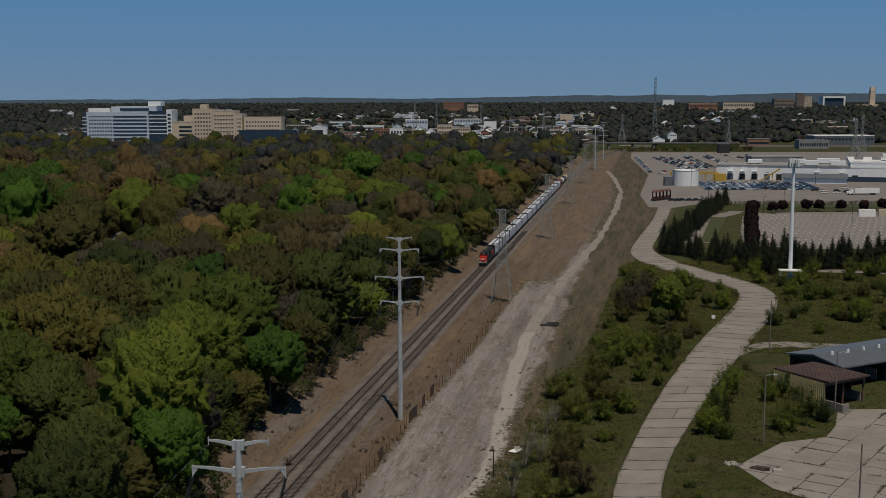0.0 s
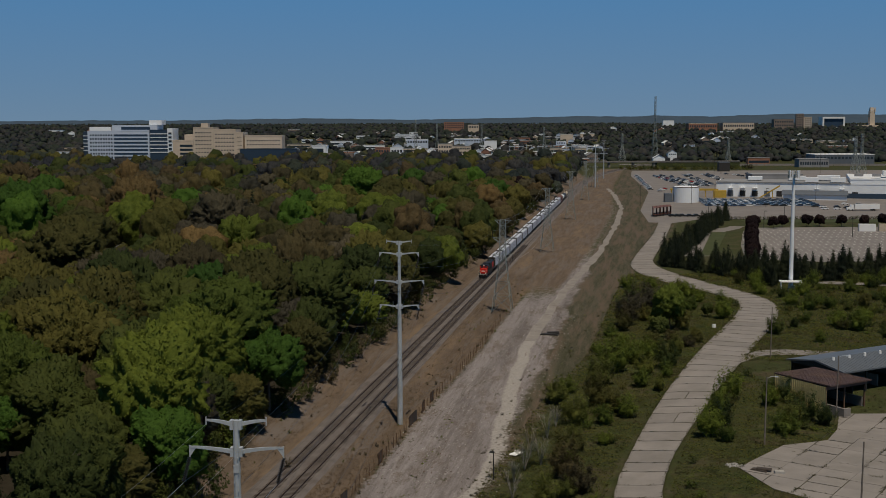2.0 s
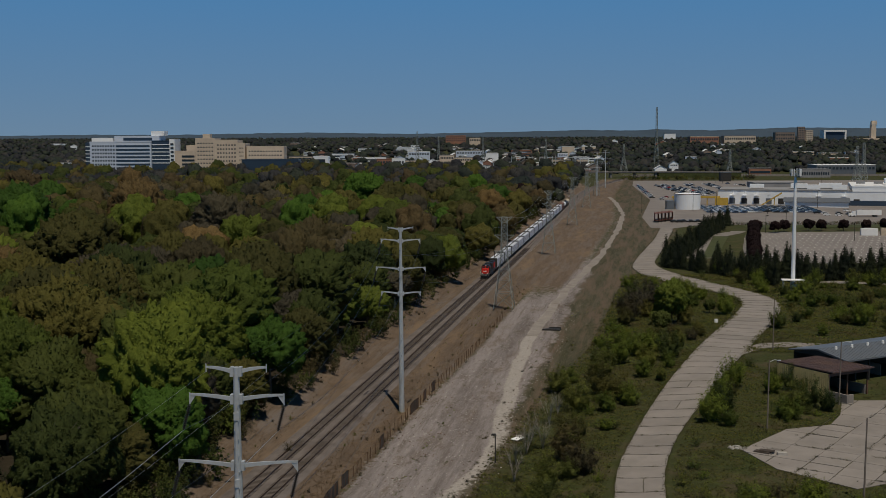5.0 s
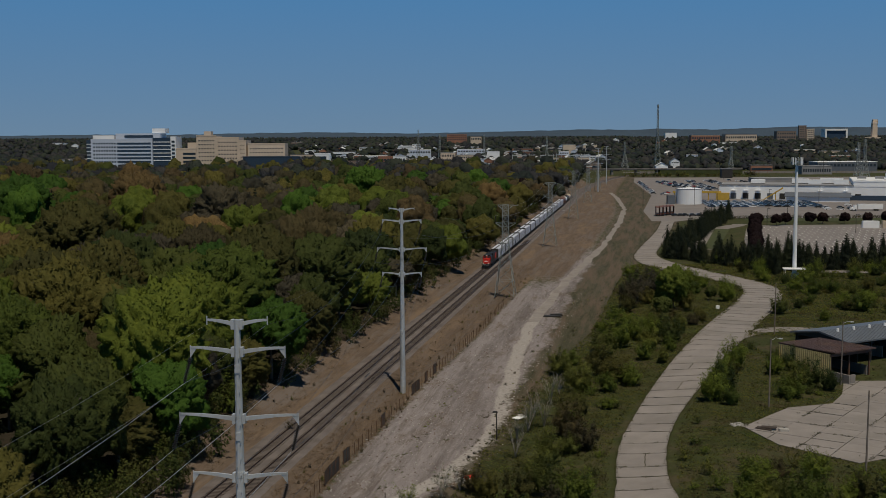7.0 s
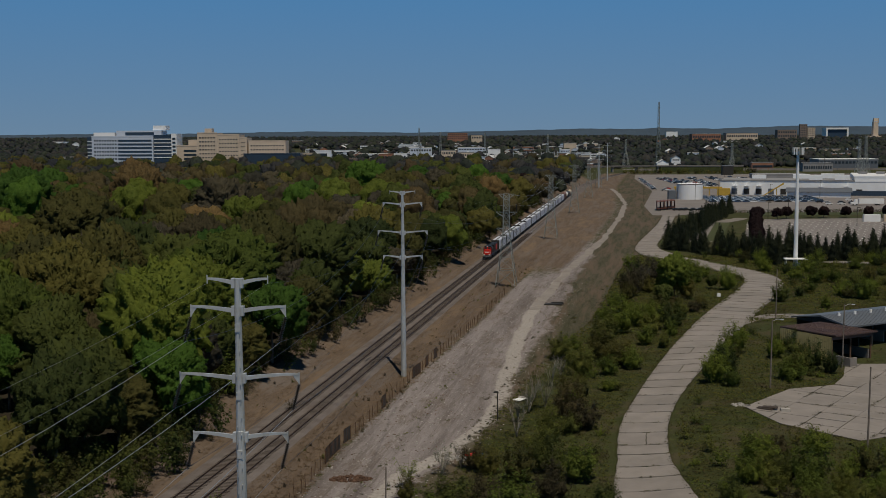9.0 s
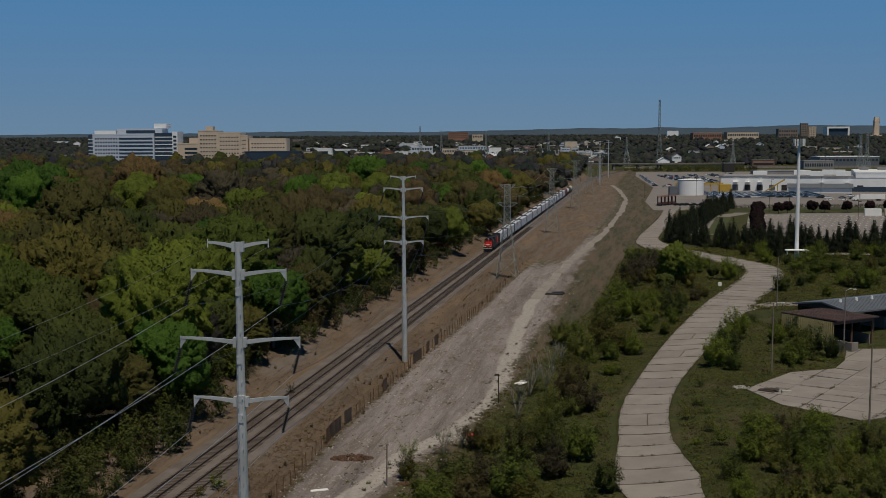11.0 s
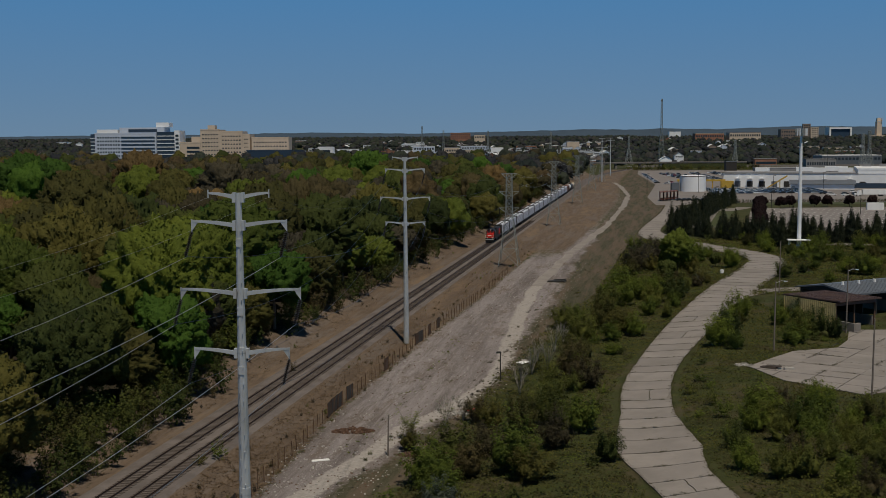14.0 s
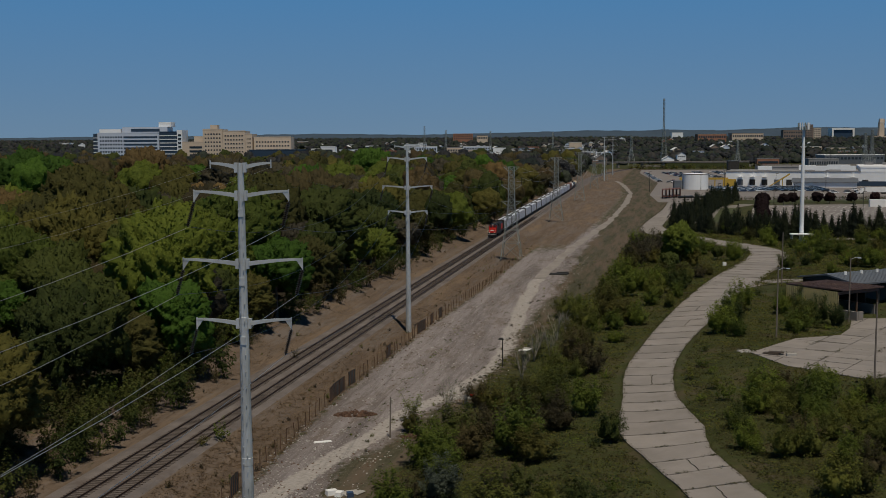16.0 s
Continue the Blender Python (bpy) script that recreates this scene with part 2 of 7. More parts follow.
# ---- mesh building ----
class Geo:
    """Collects vertices and faces of one mesh."""

    def __init__(self):
        self.v, self.f = [], []

    def poly(self, pts):
        n = len(self.v)
        self.v += [tuple(p) for p in pts]
        self.f.append(tuple(range(n, n + len(pts))))
        return self

    def box(self, c, s, rz=0.0, taper=1.0):
        n, ca, sa = len(self.v), math.cos(rz), math.sin(rz)
        for z in (-0.5, 0.5):
            k = taper if z > 0 else 1.0
            for x, y in ((-0.5, -0.5), (0.5, -0.5), (0.5, 0.5), (-0.5, 0.5)):
                px, py = x * s[0] * k, y * s[1] * k
                self.v.append((c[0] + px * ca - py * sa, c[1] + px * sa + py * ca, c[2] + z * s[2]))
        self.f += [tuple(n + i for i in q) for q in ((3, 2, 1, 0), (4, 5, 6, 7), (0, 1, 5, 4), (1, 2, 6, 5), (2, 3, 7, 6), (3, 0, 4, 7))]
        return self

    def slab(self, low, high):
        """A box from its two corners."""
        return self.box([(a + b) / 2 for a, b in zip(low, high)], [b - a for a, b in zip(low, high)])

    def tube(self, a, b, r0, r1=None, n=8, caps=True):
        r1 = r0 if r1 is None else r1
        a, b = Vector(a), Vector(b)
        d = (b - a).normalized()
        x = d.orthogonal().normalized()
        y = d.cross(x)
        k = len(self.v)
        for p, r in ((a, r0), (b, r1)):
            for i in range(n):
                t = 2 * math.pi * i / n
                self.v.append(tuple(p + x * (r * math.cos(t)) + y * (r * math.sin(t))))
        self.f += [(k + i, k + (i + 1) % n, k + n + (i + 1) % n, k + n + i) for i in range(n)]
        if caps:
            self.f += [tuple(range(k + n - 1, k - 1, -1)), tuple(range(k + n, k + 2 * n))]
        return self

    def path(self, pts, r0, r1=None, n=6):
        """A tapered pipe along points."""
        r1 = r0 if r1 is None else r1
        m = len(pts) - 1
        for i in range(m):
            self.tube(pts[i], pts[i + 1], r0 + (r1 - r0) * i / m, r0 + (r1 - r0) * (i + 1) / m, n)
        return self

    def cable(self, pts, r, n=5):
        """A thin round line through points, in one piece."""
        k = len(self.v)
        for i, p in enumerate(pts):
            d = (Vector(pts[min(i + 1, len(pts) - 1)]) - Vector(pts[max(i - 1, 0)])).normalized()
            x = d.cross(Vector((0, 0, 1))).normalized()
            y = d.cross(x)
            for j in range(n):
                a = 2 * math.pi * j / n
                self.v.append(tuple(Vector(p) + x * (r * math.cos(a)) + y * (r * math.sin(a))))
        for i in range(len(pts) - 1):
            for j in range(n):
                self.f.append((k + i * n + j, k + i * n + (j + 1) % n, k + (i + 1) * n + (j + 1) % n, k + (i + 1) * n + j))
        return self

    def extrude(self, outline, y0, y1, place=None):
        """An outline in x, z drawn along y."""
        n, k = len(outline), len(self.v)
        for y in (y0, y1):
            self.v += [(x, y, z) for x, z in outline]
        self.f += [(k + i, k + (i + 1) % n, k + n + (i + 1) % n, k + n + i) for i in range(n)]
        self.f += [tuple(range(k + n - 1, k - 1, -1)), tuple(range(k + n, k + 2 * n))]
        return self

    def mesh(self, name, mat, smooth=False):
        me = bpy.data.meshes.new(name)
        me.from_pydata(self.v, [], self.f)
        me.materials.append(mat)
        if smooth:
            me.shade_smooth()
        me.update()
        return me


def part(name, geo, mat, parent, label="", smooth=False):
    ob = new(name, geo.mesh(name, mat, smooth))
    ob.parent = parent
    if label:
        ob["label"] = label
    return ob


def piece(name, data, parent, m=None):
    """One more object on a mesh that already exists."""
    ob = new(name, data)
    ob.parent = parent
    if m is not None:
        ob.matrix_basis = m
    return ob


def thing(name, m, label, category, group="", kind=""):
    ob = new(name)
    ob.matrix_basis = m
    ob.empty_display_size = 0.5
    return tagged(ob, label, category, group, kind)


def solid(name, geo, mat, label, category, group="", kind="", smooth=False, m=None):
    ob = new(name, geo.mesh(name, mat, smooth))
    if m is not None:
        ob.matrix_basis = m
    return tagged(ob, label, category, group, kind)


def mesh_np(name, verts, quads, mat, tone=None):
    me = bpy.data.meshes.new(name)
    me.vertices.add(len(verts))
    me.vertices.foreach_set("co", np.asarray(verts, np.float32).ravel())
    me.loops.add(quads.size)
    me.loops.foreach_set("vertex_index", np.asarray(quads, np.int32).ravel())
    me.polygons.add(len(quads))
    me.polygons.foreach_set("loop_start", np.arange(0, quads.size, quads.shape[1], dtype=np.int32))
    me.update(calc_edges=True)
    me.materials.append(mat)
    me.validate()
    if tone is not None:
        me.attributes.new("tone", "FLOAT", "POINT").data.foreach_set("value", np.asarray(tone, np.float32))
    return me

# ---- lie of the land ----
RAIL_START, RAIL_WAY, RAIL_RIGHT = (-35.0, 127.5), (0.16999, 0.98545), (0.98545, -0.16999)
RAIL_TURN = -math.degrees(math.atan2(RAIL_WAY[0], RAIL_WAY[1]))


def sm(v, a, b):
    t = np.clip((np.asarray(v, float) - a) / (b - a), 0, 1)
    return t * t * (3 - 2 * t)


def off(x, y):
    """Metres to the right of the left-hand track."""
    return (x - RAIL_START[0]) * RAIL_RIGHT[0] + (y - RAIL_START[1]) * RAIL_RIGHT[1]


def along(s, o, z=0.0):
    return (RAIL_START[0] + s * RAIL_WAY[0] + o * RAIL_RIGHT[0], RAIL_START[1] + s * RAIL_WAY[1] + o * RAIL_RIGHT[1], z)


def wavy(x, y, size, seed=0.0):
    """A cheap smooth noise, -1 to 1."""
    a, b = np.asarray(x, float) / size, np.asarray(y, float) / size
    return (np.sin(a * 2.1 + 1.3 * np.sin(b * 1.7 + seed) + seed) + np.sin(b * 2.7 + 1.1 * np.sin(a * 2.3 - seed)) + np.sin((a + b) * 3.9 + seed * 2)) / 3


def gz(x, y):
    """Height of the ground."""
    o = off(x, y)
    near = 1 - sm(y, 260, 420)
    z = -0.9 * sm(o, 6, 11) * (1 - sm(o, 36, 52)) * (1 - sm(y, 400, 700)) + 1.6 * sm(o, 52, 72) * near
    z = z + 2.4 * sm(-o, 4.2, 14)
    z = z + 24 * sm(y, 1500, 3500) + 8 * sm(y, 3300, 4650)
    z = z + sm(y, 3800, 4600) * 0.5 * wavy(x, y * 0, 420, 2.0)
    return z


def gz1(x, y):
    return float(gz(x, y))


def steps(*spans):
    out = []
    for a, b, d in spans:
        n = max(1, int(round((b - a) / d)))
        out += [a + (b - a) * i / n for i in range(n)]
    return np.array(out + [spans[-1][1]])


GX = steps((-2600, -600, 200), (-600, -200, 25), (-200, -60, 5), (-60, 110, 1.1), (110, 260, 5), (260, 700, 25), (700, 2700, 200))
GY = steps((-700, 60, 40), (60, 90, 5), (90, 330, 1.2), (330, 600, 2.2), (600, 800, 4), (800, 1500, 25), (1500, 4880, 120))
gx, gy = np.meshgrid(GX, GY)
gverts = np.stack([gx.ravel(), gy.ravel(), gz(gx, gy).ravel()], 1)
gi = np.arange(gx.size).reshape(gx.shape)
gquads = np.stack([gi[:-1, :-1].ravel(), gi[:-1, 1:].ravel(), gi[1:, 1:].ravel(), gi[1:, :-1].ravel()], 1)


def lerp_y(y, pairs):
    return np.interp(y, [p[0] for p in pairs], [p[1] for p in pairs])


# edges of the bands beside the track: (y, x)
FENCE = [(100, -24.5), (162, -16.5), (196, -9.9), (230, -3.4), (281, 7.5), (360, 22), (500, 48), (700, 84), (1000, 138)]
GRAVEL_EDGE = [(100, -17), (128, -10.5), (147, -4.5), (168, 3.4), (185, 7.2), (208, 11.8), (228, 14.6), (260, 21.5), (308, 31.0), (361, 40), (470, 61), (602, 87), (690, 104), (800, 120), (1000, 150), (1300, 205)]
STRIP_EDGE = [(100, -10), (185, 9), (230, 20), (280, 36), (330, 47), (400, 62), (500, 92), (640, 128), (800, 166), (1000, 195), (1300, 250)]
xs, ys = gverts[:, 0], gverts[:, 1]
osd = off(xs, ys)
TRACKWAY = [(95, -26), (114.6, -18.6), (125, -15.0), (137, -10.9), (153, -5.6), (165, 0.8), (178, 5.3), (194, 8.8), (233, 13.0), (263, 16.6), (303, 22.8), (391, 41), (502, 67.5), (630, 93.5), (742, 113), (872, 127), (940, 132)]
j1, j2 = wavy(xs, ys, 5, 1.0), wavy(xs, ys, 17, 3.0)
gravel = sm(xs - lerp_y(ys, FENCE) + 0.3 * j1, -1.5, 2.5) * (1 - sm(xs - lerp_y(ys, GRAVEL_EDGE) + 0.4 * j1 + 1.5 * j2, -3.5, 3.0)) * (1 - sm(ys, 850, 1000))
gravel = gravel * (1 - 0.95 * sm(ys, 330, 430) * (1 - sm(xs - lerp_y(ys, GRAVEL_EDGE), -9, -4))) * (1 - 0.6 * sm(ys, 400, 520))
dry = sm(osd + 1.2 * j1 + 2.0 * j2, -14.5, -9.5) * (1 - sm(xs - lerp_y(ys, FENCE) + 0.3 * j1, -1.5, 2.5)) * (1 - sm(ys, 1280, 1340))
dry = np.maximum(dry, 0.8 * sm(ys, 330, 420) * sm(osd, 3, 6) * (1 - sm(xs - lerp_y(ys, GRAVEL_EDGE), -8, 2)) * (1 - sm(ys, 1280, 1340)))
strip = sm(xs - lerp_y(ys, GRAVEL_EDGE), -5.0, 0.0) * (1 - sm(xs - lerp_y(ys, STRIP_EDGE) + 2 * j2, -4, 4)) * (1 - sm(ys, 1270, 1330))
wood = (1 - sm(osd + 1.5 * j1 + 2.5 * j2, -15, -8)) * (1 - sm(ys, 1150, 1300))
ground_me = mesh_np("ground", gverts, gquads, M["lawn"])
ground_me.materials.clear()
ground_me.shade_smooth()
zone = ground_me.color_attributes.new("zone", "FLOAT_COLOR", "POINT")
zone.data.foreach_set("color", np.stack([gravel, dry, strip, wood], 1).astype(np.float32).ravel())

wheel = np.abs(xs - lerp_y(ys, TRACKWAY) + 0.5 * j2) * (1 + 0.5 * sm(ys, 300, 430))
worn = (1 - 0.22 * sm(ys, 320, 450)) * (1 - sm(wheel, 0.7, 2.3)) * (1 - sm(ys, 900, 980))
ground_me.attributes.new("worn", "FLOAT", "POINT").data.foreach_set("value", worn.astype(np.float32))

gm, nt, gp = shader("ground_cover")
wear = nt.nodes.new("ShaderNodeAttribute")
wear.attribute_name = "worn"
att = nt.nodes.new("ShaderNodeAttribute")
att.attribute_name = "zone"
sep = nt.nodes.new("ShaderNodeSeparateColor")
nt.links.new(att.outputs["Color"], sep.inputs[0])


def edge(fac, size):
    """Breaks the soft border of a zone up with noise."""
    a = nt.nodes.new("ShaderNodeMath")
    a.operation = "ADD"
    nt.links.new(fac, a.inputs[0])
    b = nt.nodes.new("ShaderNodeMath")
    b.operation = "MULTIPLY_ADD"
    b.inputs[1].default_value, b.inputs[2].default_value = 1.6, -0.8
    nt.links.new(noise_of(nt, size, 6.0, 0.75), b.inputs[0])
    nt.links.new(b.outputs[0], a.inputs[1])
    return ramp(nt, a.outputs[0], 0.35, 0.65)


turf = mixc(nt, ramp(nt, noise_of(nt, 5.0, 7.0, 0.7), 0.35, 0.65), (0.026, 0.034, 0.011), (0.050, 0.044, 0.021))
turf = mixc(nt, ramp(nt, noise_of(nt, 0.5, 5.0, 0.7), 0.35, 0.68), turf, (0.046, 0.056, 0.018))
turf = mixc(nt, ramp(nt, noise_of(nt, 9.0, 6.0, 0.7), 0.50, 0.62), turf, (0.064, 0.054, 0.030))
turf = mixc(nt, ramp(nt, noise_of(nt, 2.2, 6.0, 0.75), 0.56, 0.66), turf, (0.066, 0.076, 0.022))
humus = mixc(nt, ramp(nt, noise_of(nt, 3.0, 5.0), 0.35, 0.65), (0.014, 0.012, 0.008), (0.022, 0.021, 0.013))
stripc = mixc(nt, ramp(nt, noise_of(nt, 1.8, 8.0, 0.75, (1, 0.08, 1), True), 0.38, 0.62), (0.036, 0.038, 0.018), (0.085, 0.074, 0.052))
stripc = mixc(nt, ramp(nt, noise_of(nt, 0.35, 5.0, 0.75), 0.56, 0.66), stripc, (0.14, 0.122, 0.10))
stripc = mixc(nt, ramp(nt, noise_of(nt, 5.0, 8.0, 0.75, (1, 0.08, 1), True), 0.46, 0.58), stripc, (0.105, 0.080, 0.058))
dryc = mixc(nt, ramp(nt, noise_of(nt, 1.6, 8.0, 0.8, (1, 0.10, 1), True), 0.35, 0.65), (0.086, 0.064, 0.048), (0.150, 0.112, 0.082))
dryc = mixc(nt, ramp(nt, noise_of(nt, 0.4, 6.0, 0.8), 0.53, 0.68), dryc, (0.062, 0.048, 0.030))
dryc = mixc(nt, ramp(nt, noise_of(nt, 4.0, 8.0, 0.8, (1, 0.09, 1), True), 0.50, 0.60), dryc, (0.135, 0.112, 0.096))
dryc = mixc(nt, ramp(nt, noise_of(nt, 9.0, 6.0, 0.75, (1, 0.2, 1), True), 0.52, 0.64), dryc, (0.158, 0.114, 0.077))
dryc = mixc(nt, ramp(nt, noise_of(nt, 2.2, 7.0, 0.8, (1, 0.3, 1), True), 0.60, 0.66), dryc, (0.050, 0.044, 0.026))
LAY = (1, 0.25, 1)
gravc = mixc(nt, ramp(nt, noise_of(nt, 0.9, 7.0, 0.75, LAY, True), 0.36, 0.62), (0.180, 0.159, 0.156), (0.240, 0.216, 0.213))
gravc = mixc(nt, ramp(nt, noise_of(nt, 1.1, 6.0, 0.7, (1, 0.04, 1), True), 0.52, 0.66), gravc, (0.128, 0.108, 0.097))
gravc = mixc(nt, ramp(nt, noise_of(nt, 0.5, 5.0, 0.7, (1, 0.03, 1), True), 0.60, 0.70), gravc, (0.262, 0.240, 0.230))
gravc = mixc(nt, ramp(nt, noise_of(nt, 6.0, 9.0, 0.8, (1, 0.3, 1), True), 0.52, 0.62), gravc, (0.138, 0.112, 0.096))
gravc = mixc(nt, ramp(nt, noise_of(nt, 5.0, 5.0, 0.7, (1, 0.07, 1), True), 0.45, 0.62), gravc, mixc(nt, 0.85, gravc, (0.112, 0.096, 0.092)))
gravc = mixc(nt, ramp(nt, noise_of(nt, 0.22, 4.0, 0.75), 0.59, 0.64), gravc, (0.096, 0.084, 0.068))
gravc = mixc(nt, ramp(nt, noise_of(nt, 0.3, 4.0, 0.75), 0.585, 0.64), gravc, (0.330, 0.308, 0.292))
gravc = mixc(nt, ramp(nt, noise_of(nt, 2.6, 9.0, 0.85, (1, 0.4, 1), True), 0.585, 0.62), gravc, (0.060, 0.056, 0.030))
gravc = mixc(nt, edge(wear.outputs["Fac"], 0.9), gravc, mixc(nt, ramp(nt, noise_of(nt, 0.5, 6.0, 0.75), 0.35, 0.65), (0.235, 0.213, 0.196), (0.345, 0.322, 0.300)))
litter = mixc(nt, ramp(nt, noise_of(nt, 1.2, 6.0, 0.75), 0.38, 0.62), (0.026, 0.021, 0.013), (0.050, 0.039, 0.028))
col = mixc(nt, edge(att.outputs["Alpha"], 2.0), litter, mixc(nt, 0.5, humus, litter))
col = mixc(nt, edge(att.outputs["Alpha"], 2.0), turf, col)
col = mixc(nt, edge(sep.outputs[2], 1.5), col, stripc)
col = mixc(nt, edge(sep.outputs[1], 1.5), col, dryc)
col = mixc(nt, edge(sep.outputs[0], 1.5), col, gravc)
nt.links.new(col, gp.inputs["Base Color"])
gp.inputs["Roughness"].default_value, gp.inputs["Specular IOR Level"].default_value = 0.95, 0.1
gb = nt.nodes.new("ShaderNodeBump")
gb.inputs["Strength"].default_value, gb.inputs["Distance"].default_value = 0.4, 0.12
nt.links.new(noise_of(nt, 0.35, 5.0, 0.7), gb.inputs["Height"])
nt.links.new(gb.outputs[0], gp.inputs["Normal"])
ground_me.materials.append(gm)
ground = tagged(new("ground", ground_me), "rough ground of turf, gravel and dry grass to the horizon", "ground", kind="structure")


def ribbon(name, left, right, mat, lift, label, category, kind="structure", parent=None):
    """A surface between two edges that follows the ground; left and right are lists of (x, y)."""
    g = Geo()
    pts = []
    for (a, b), (c, d) in zip(left, right):
        pts.append(((a, b, gz1(a, b) + lift), (c, d, gz1(c, d) + lift)))
    for (a, b), (c, d) in zip(pts, pts[1:]):
        g.poly((a, b, d, c))
    return solid(name, g, mat, label, category, kind=kind)


dirt = surf("pale_track_gravel", (0.235, 0.212, 0.192), 0.95, 0.18, 3.0, 0.4, dirt=(0.15, 0.125, 0.105), dirt_amount=0.5)
way = [(float(lerp_y(y, TRACKWAY)) + 0.8 * float(wavy(0.0, y, 14, 2.0)), float(y)) for y in range(300, 950, 5)]
rut = [(x, y, 1.45 + 0.2 * math.sin(y * 0.031) + 0.12 * math.sin(y * 0.083)) for x, y in way]
ribbon("dirt_track", [(x - w, y) for x, y, w in rut], [(x + w, y) for x, y, w in rut], dirt, 0.06, "pale dirt track along the railway corridor", "dirt track")

# ---- railway ----
def rail_line(s):
    """Bends gently to the right past the straight."""
    return max(0.0, s - 850) ** 2 * 0.00022


S_RAIL = list(range(-60, 1300, 10))
bed = Geo()
for s0, s1 in zip(S_RAIL, S_RAIL[1:]):
    rows = []
    for s in (s0, s1):
        b = rail_line(s)
        rows.append([along(s, o + b, z) for o, z in ((-4.3, gz1(*along(s, -4.3)[:2]) - 0.25), (-2.3, 0.18), (5.7, 0.18), (7.1, gz1(*along(s, 7.1)[:2]) - 0.25))])
    for i in range(3):
        bed.poly((rows[0][i], rows[0][i + 1], rows[1][i + 1], rows[1][i]))
solid("ballast_bed", bed, M["ballast"], "long bed of grey-brown crushed stone under two tracks", "trackbed", kind="structure")
TRACKS = (0.0, 3.75)
for o in TRACKS:
    track = thing("railway_track", Matrix.Identity(4), "straight railway track with rusty rails on timber sleepers", "railway track", "tracks")
    ties = Geo()
    for i in range(760):
        s = -55 + i * 0.6
        p = along(s, o + 0.04 * math.sin(i * 12.9), 0.155)
        ties.box(p, (2.55, 0.23, 0.12), radians(RAIL_TURN) + 0.02 * math.sin(i * 7.7))
    t_ob = part("sleeper", ties, M["sleeper"], track)
    t_ob["kind"] = "stuff"
    for side in (-0.75, 0.75):
        r = Geo()
        prof = ((-0.08, 0.21), (0.08, 0.21), (0.03, 0.25), (0.045, 0.39), (-0.045, 0.39), (-0.03, 0.25))
        for s0, s1 in zip(S_RAIL, S_RAIL[1:]):
            a = [along(s0, o + side + x + rail_line(s0), z) for x, z in prof]
            b = [along(s1, o + side + x + rail_line(s1), z) for x, z in prof]
            for i in range(6):
                r.poly((a[i], a[(i + 1) % 6], b[(i + 1) % 6], b[i]))
        part("rail", r, M["rail"], track)

# ---- winding concrete road ----
ROAD_L = [(21.5, 95), (22.9, 110), (21.0, 127), (21.4, 140.6), (23.3, 157), (26.3, 176), (31.5, 194), (38.2, 215), (46.5, 237), (57.0, 262), (68.5, 289), (79.0, 312), (87.0, 333), (90.6, 345), (91.5, 358), (88.5, 373), (80.6, 396), (74.5, 418), (72.3, 441), (75.3, 463), (84.4, 501), (103, 572), (118, 640)]
ROAD_R = [(30.5, 95), (29.9, 110), (28.5, 124), (28.4, 132), (29.9, 153), (33.0, 172), (38.5, 190), (48.0, 214), (57.5, 239), (68.5, 266), (80.0, 294), (90.0, 319), (97.0, 340), (99.5, 353), (99.0, 368), (95.2, 385), (87.0, 409), (81.8, 430), (81.0, 448), (83.5, 466), (92.0, 497), (110, 570), (125, 636)]


def resample(pts, d):
    pts = [Vector((*p, 0)) for p in pts]
    dist = [0.0]
    for a, b in zip(pts, pts[1:]):
        dist.append(dist[-1] + (b - a).length)
    n = int(dist[-1] / d)
    return [(float(np.interp(i * dist[-1] / n, dist, [p.x for p in pts])), float(np.interp(i * dist[-1] / n, dist, [p.y for p in pts]))) for i in range(n + 1)]


def smooth_line(pts, times=2):
    for _ in range(times):
        out = [pts[0]]
        for a, b in zip(pts, pts[1:]):
            out += [(a[0] * 0.75 + b[0] * 0.25, a[1] * 0.75 + b[1] * 0.25), (a[0] * 0.25 + b[0] * 0.75, a[1] * 0.25 + b[1] * 0.75)]
        pts = out + [pts[-1]]
    return pts


road_mid = [((a + c) / 2, (b + d) / 2) for (a, b), (c, d) in zip(ROAD_L, ROAD_R)]
road_wide = [math.hypot(a - c, b - d) for (a, b), (c, d) in zip(ROAD_L, ROAD_R)]
cum = [0.0]
for a, b in zip(road_mid, road_mid[1:]):
    cum.append(cum[-1] + math.hypot(a[0] - b[0], a[1] - b[1]))
line = resample(smooth_line(road_mid), 1.0)


def road_at(i):
    """Middle, unit normal and half width of the road at its i-th metre."""
    i = min(max(i, 1), len(line) - 2)
    dx, dy = line[i + 1][0] - line[i - 1][0], line[i + 1][1] - line[i - 1][1]
    n = math.hypot(dx, dy)
    return line[i], (dy / n, -dx / n), float(np.interp(i, cum, road_wide)) * 0.5 * (0.91 if 240 < i < 300 else 0.92)


road = thing("road", Matrix.Identity(4), "old winding concrete road with weedy joints between its slabs", "road", kind="structure")
base = Geo()
for i in range(0, len(line) - 1):
    (p, n, h), (q, m2, k) = road_at(i), road_at(i + 1)
    e0 = [(p[0] + n[0] * h * s, p[1] + n[1] * h * s) for s in (-0.99, -0.5, 0, 0.5, 0.99)]
    e1 = [(q[0] + m2[0] * k * s, q[1] + m2[1] * k * s) for s in (-0.99, -0.5, 0, 0.5, 0.99)]
    for j in range(4):
        base.poly([(x, y, gz1(x, y) + 0.06) for x, y in (e0[j], e0[j + 1], e1[j + 1], e1[j])])
part("joint_fill", base, M["joint"], road)
rr = random.Random(5)
JOINTS = []
i = 0
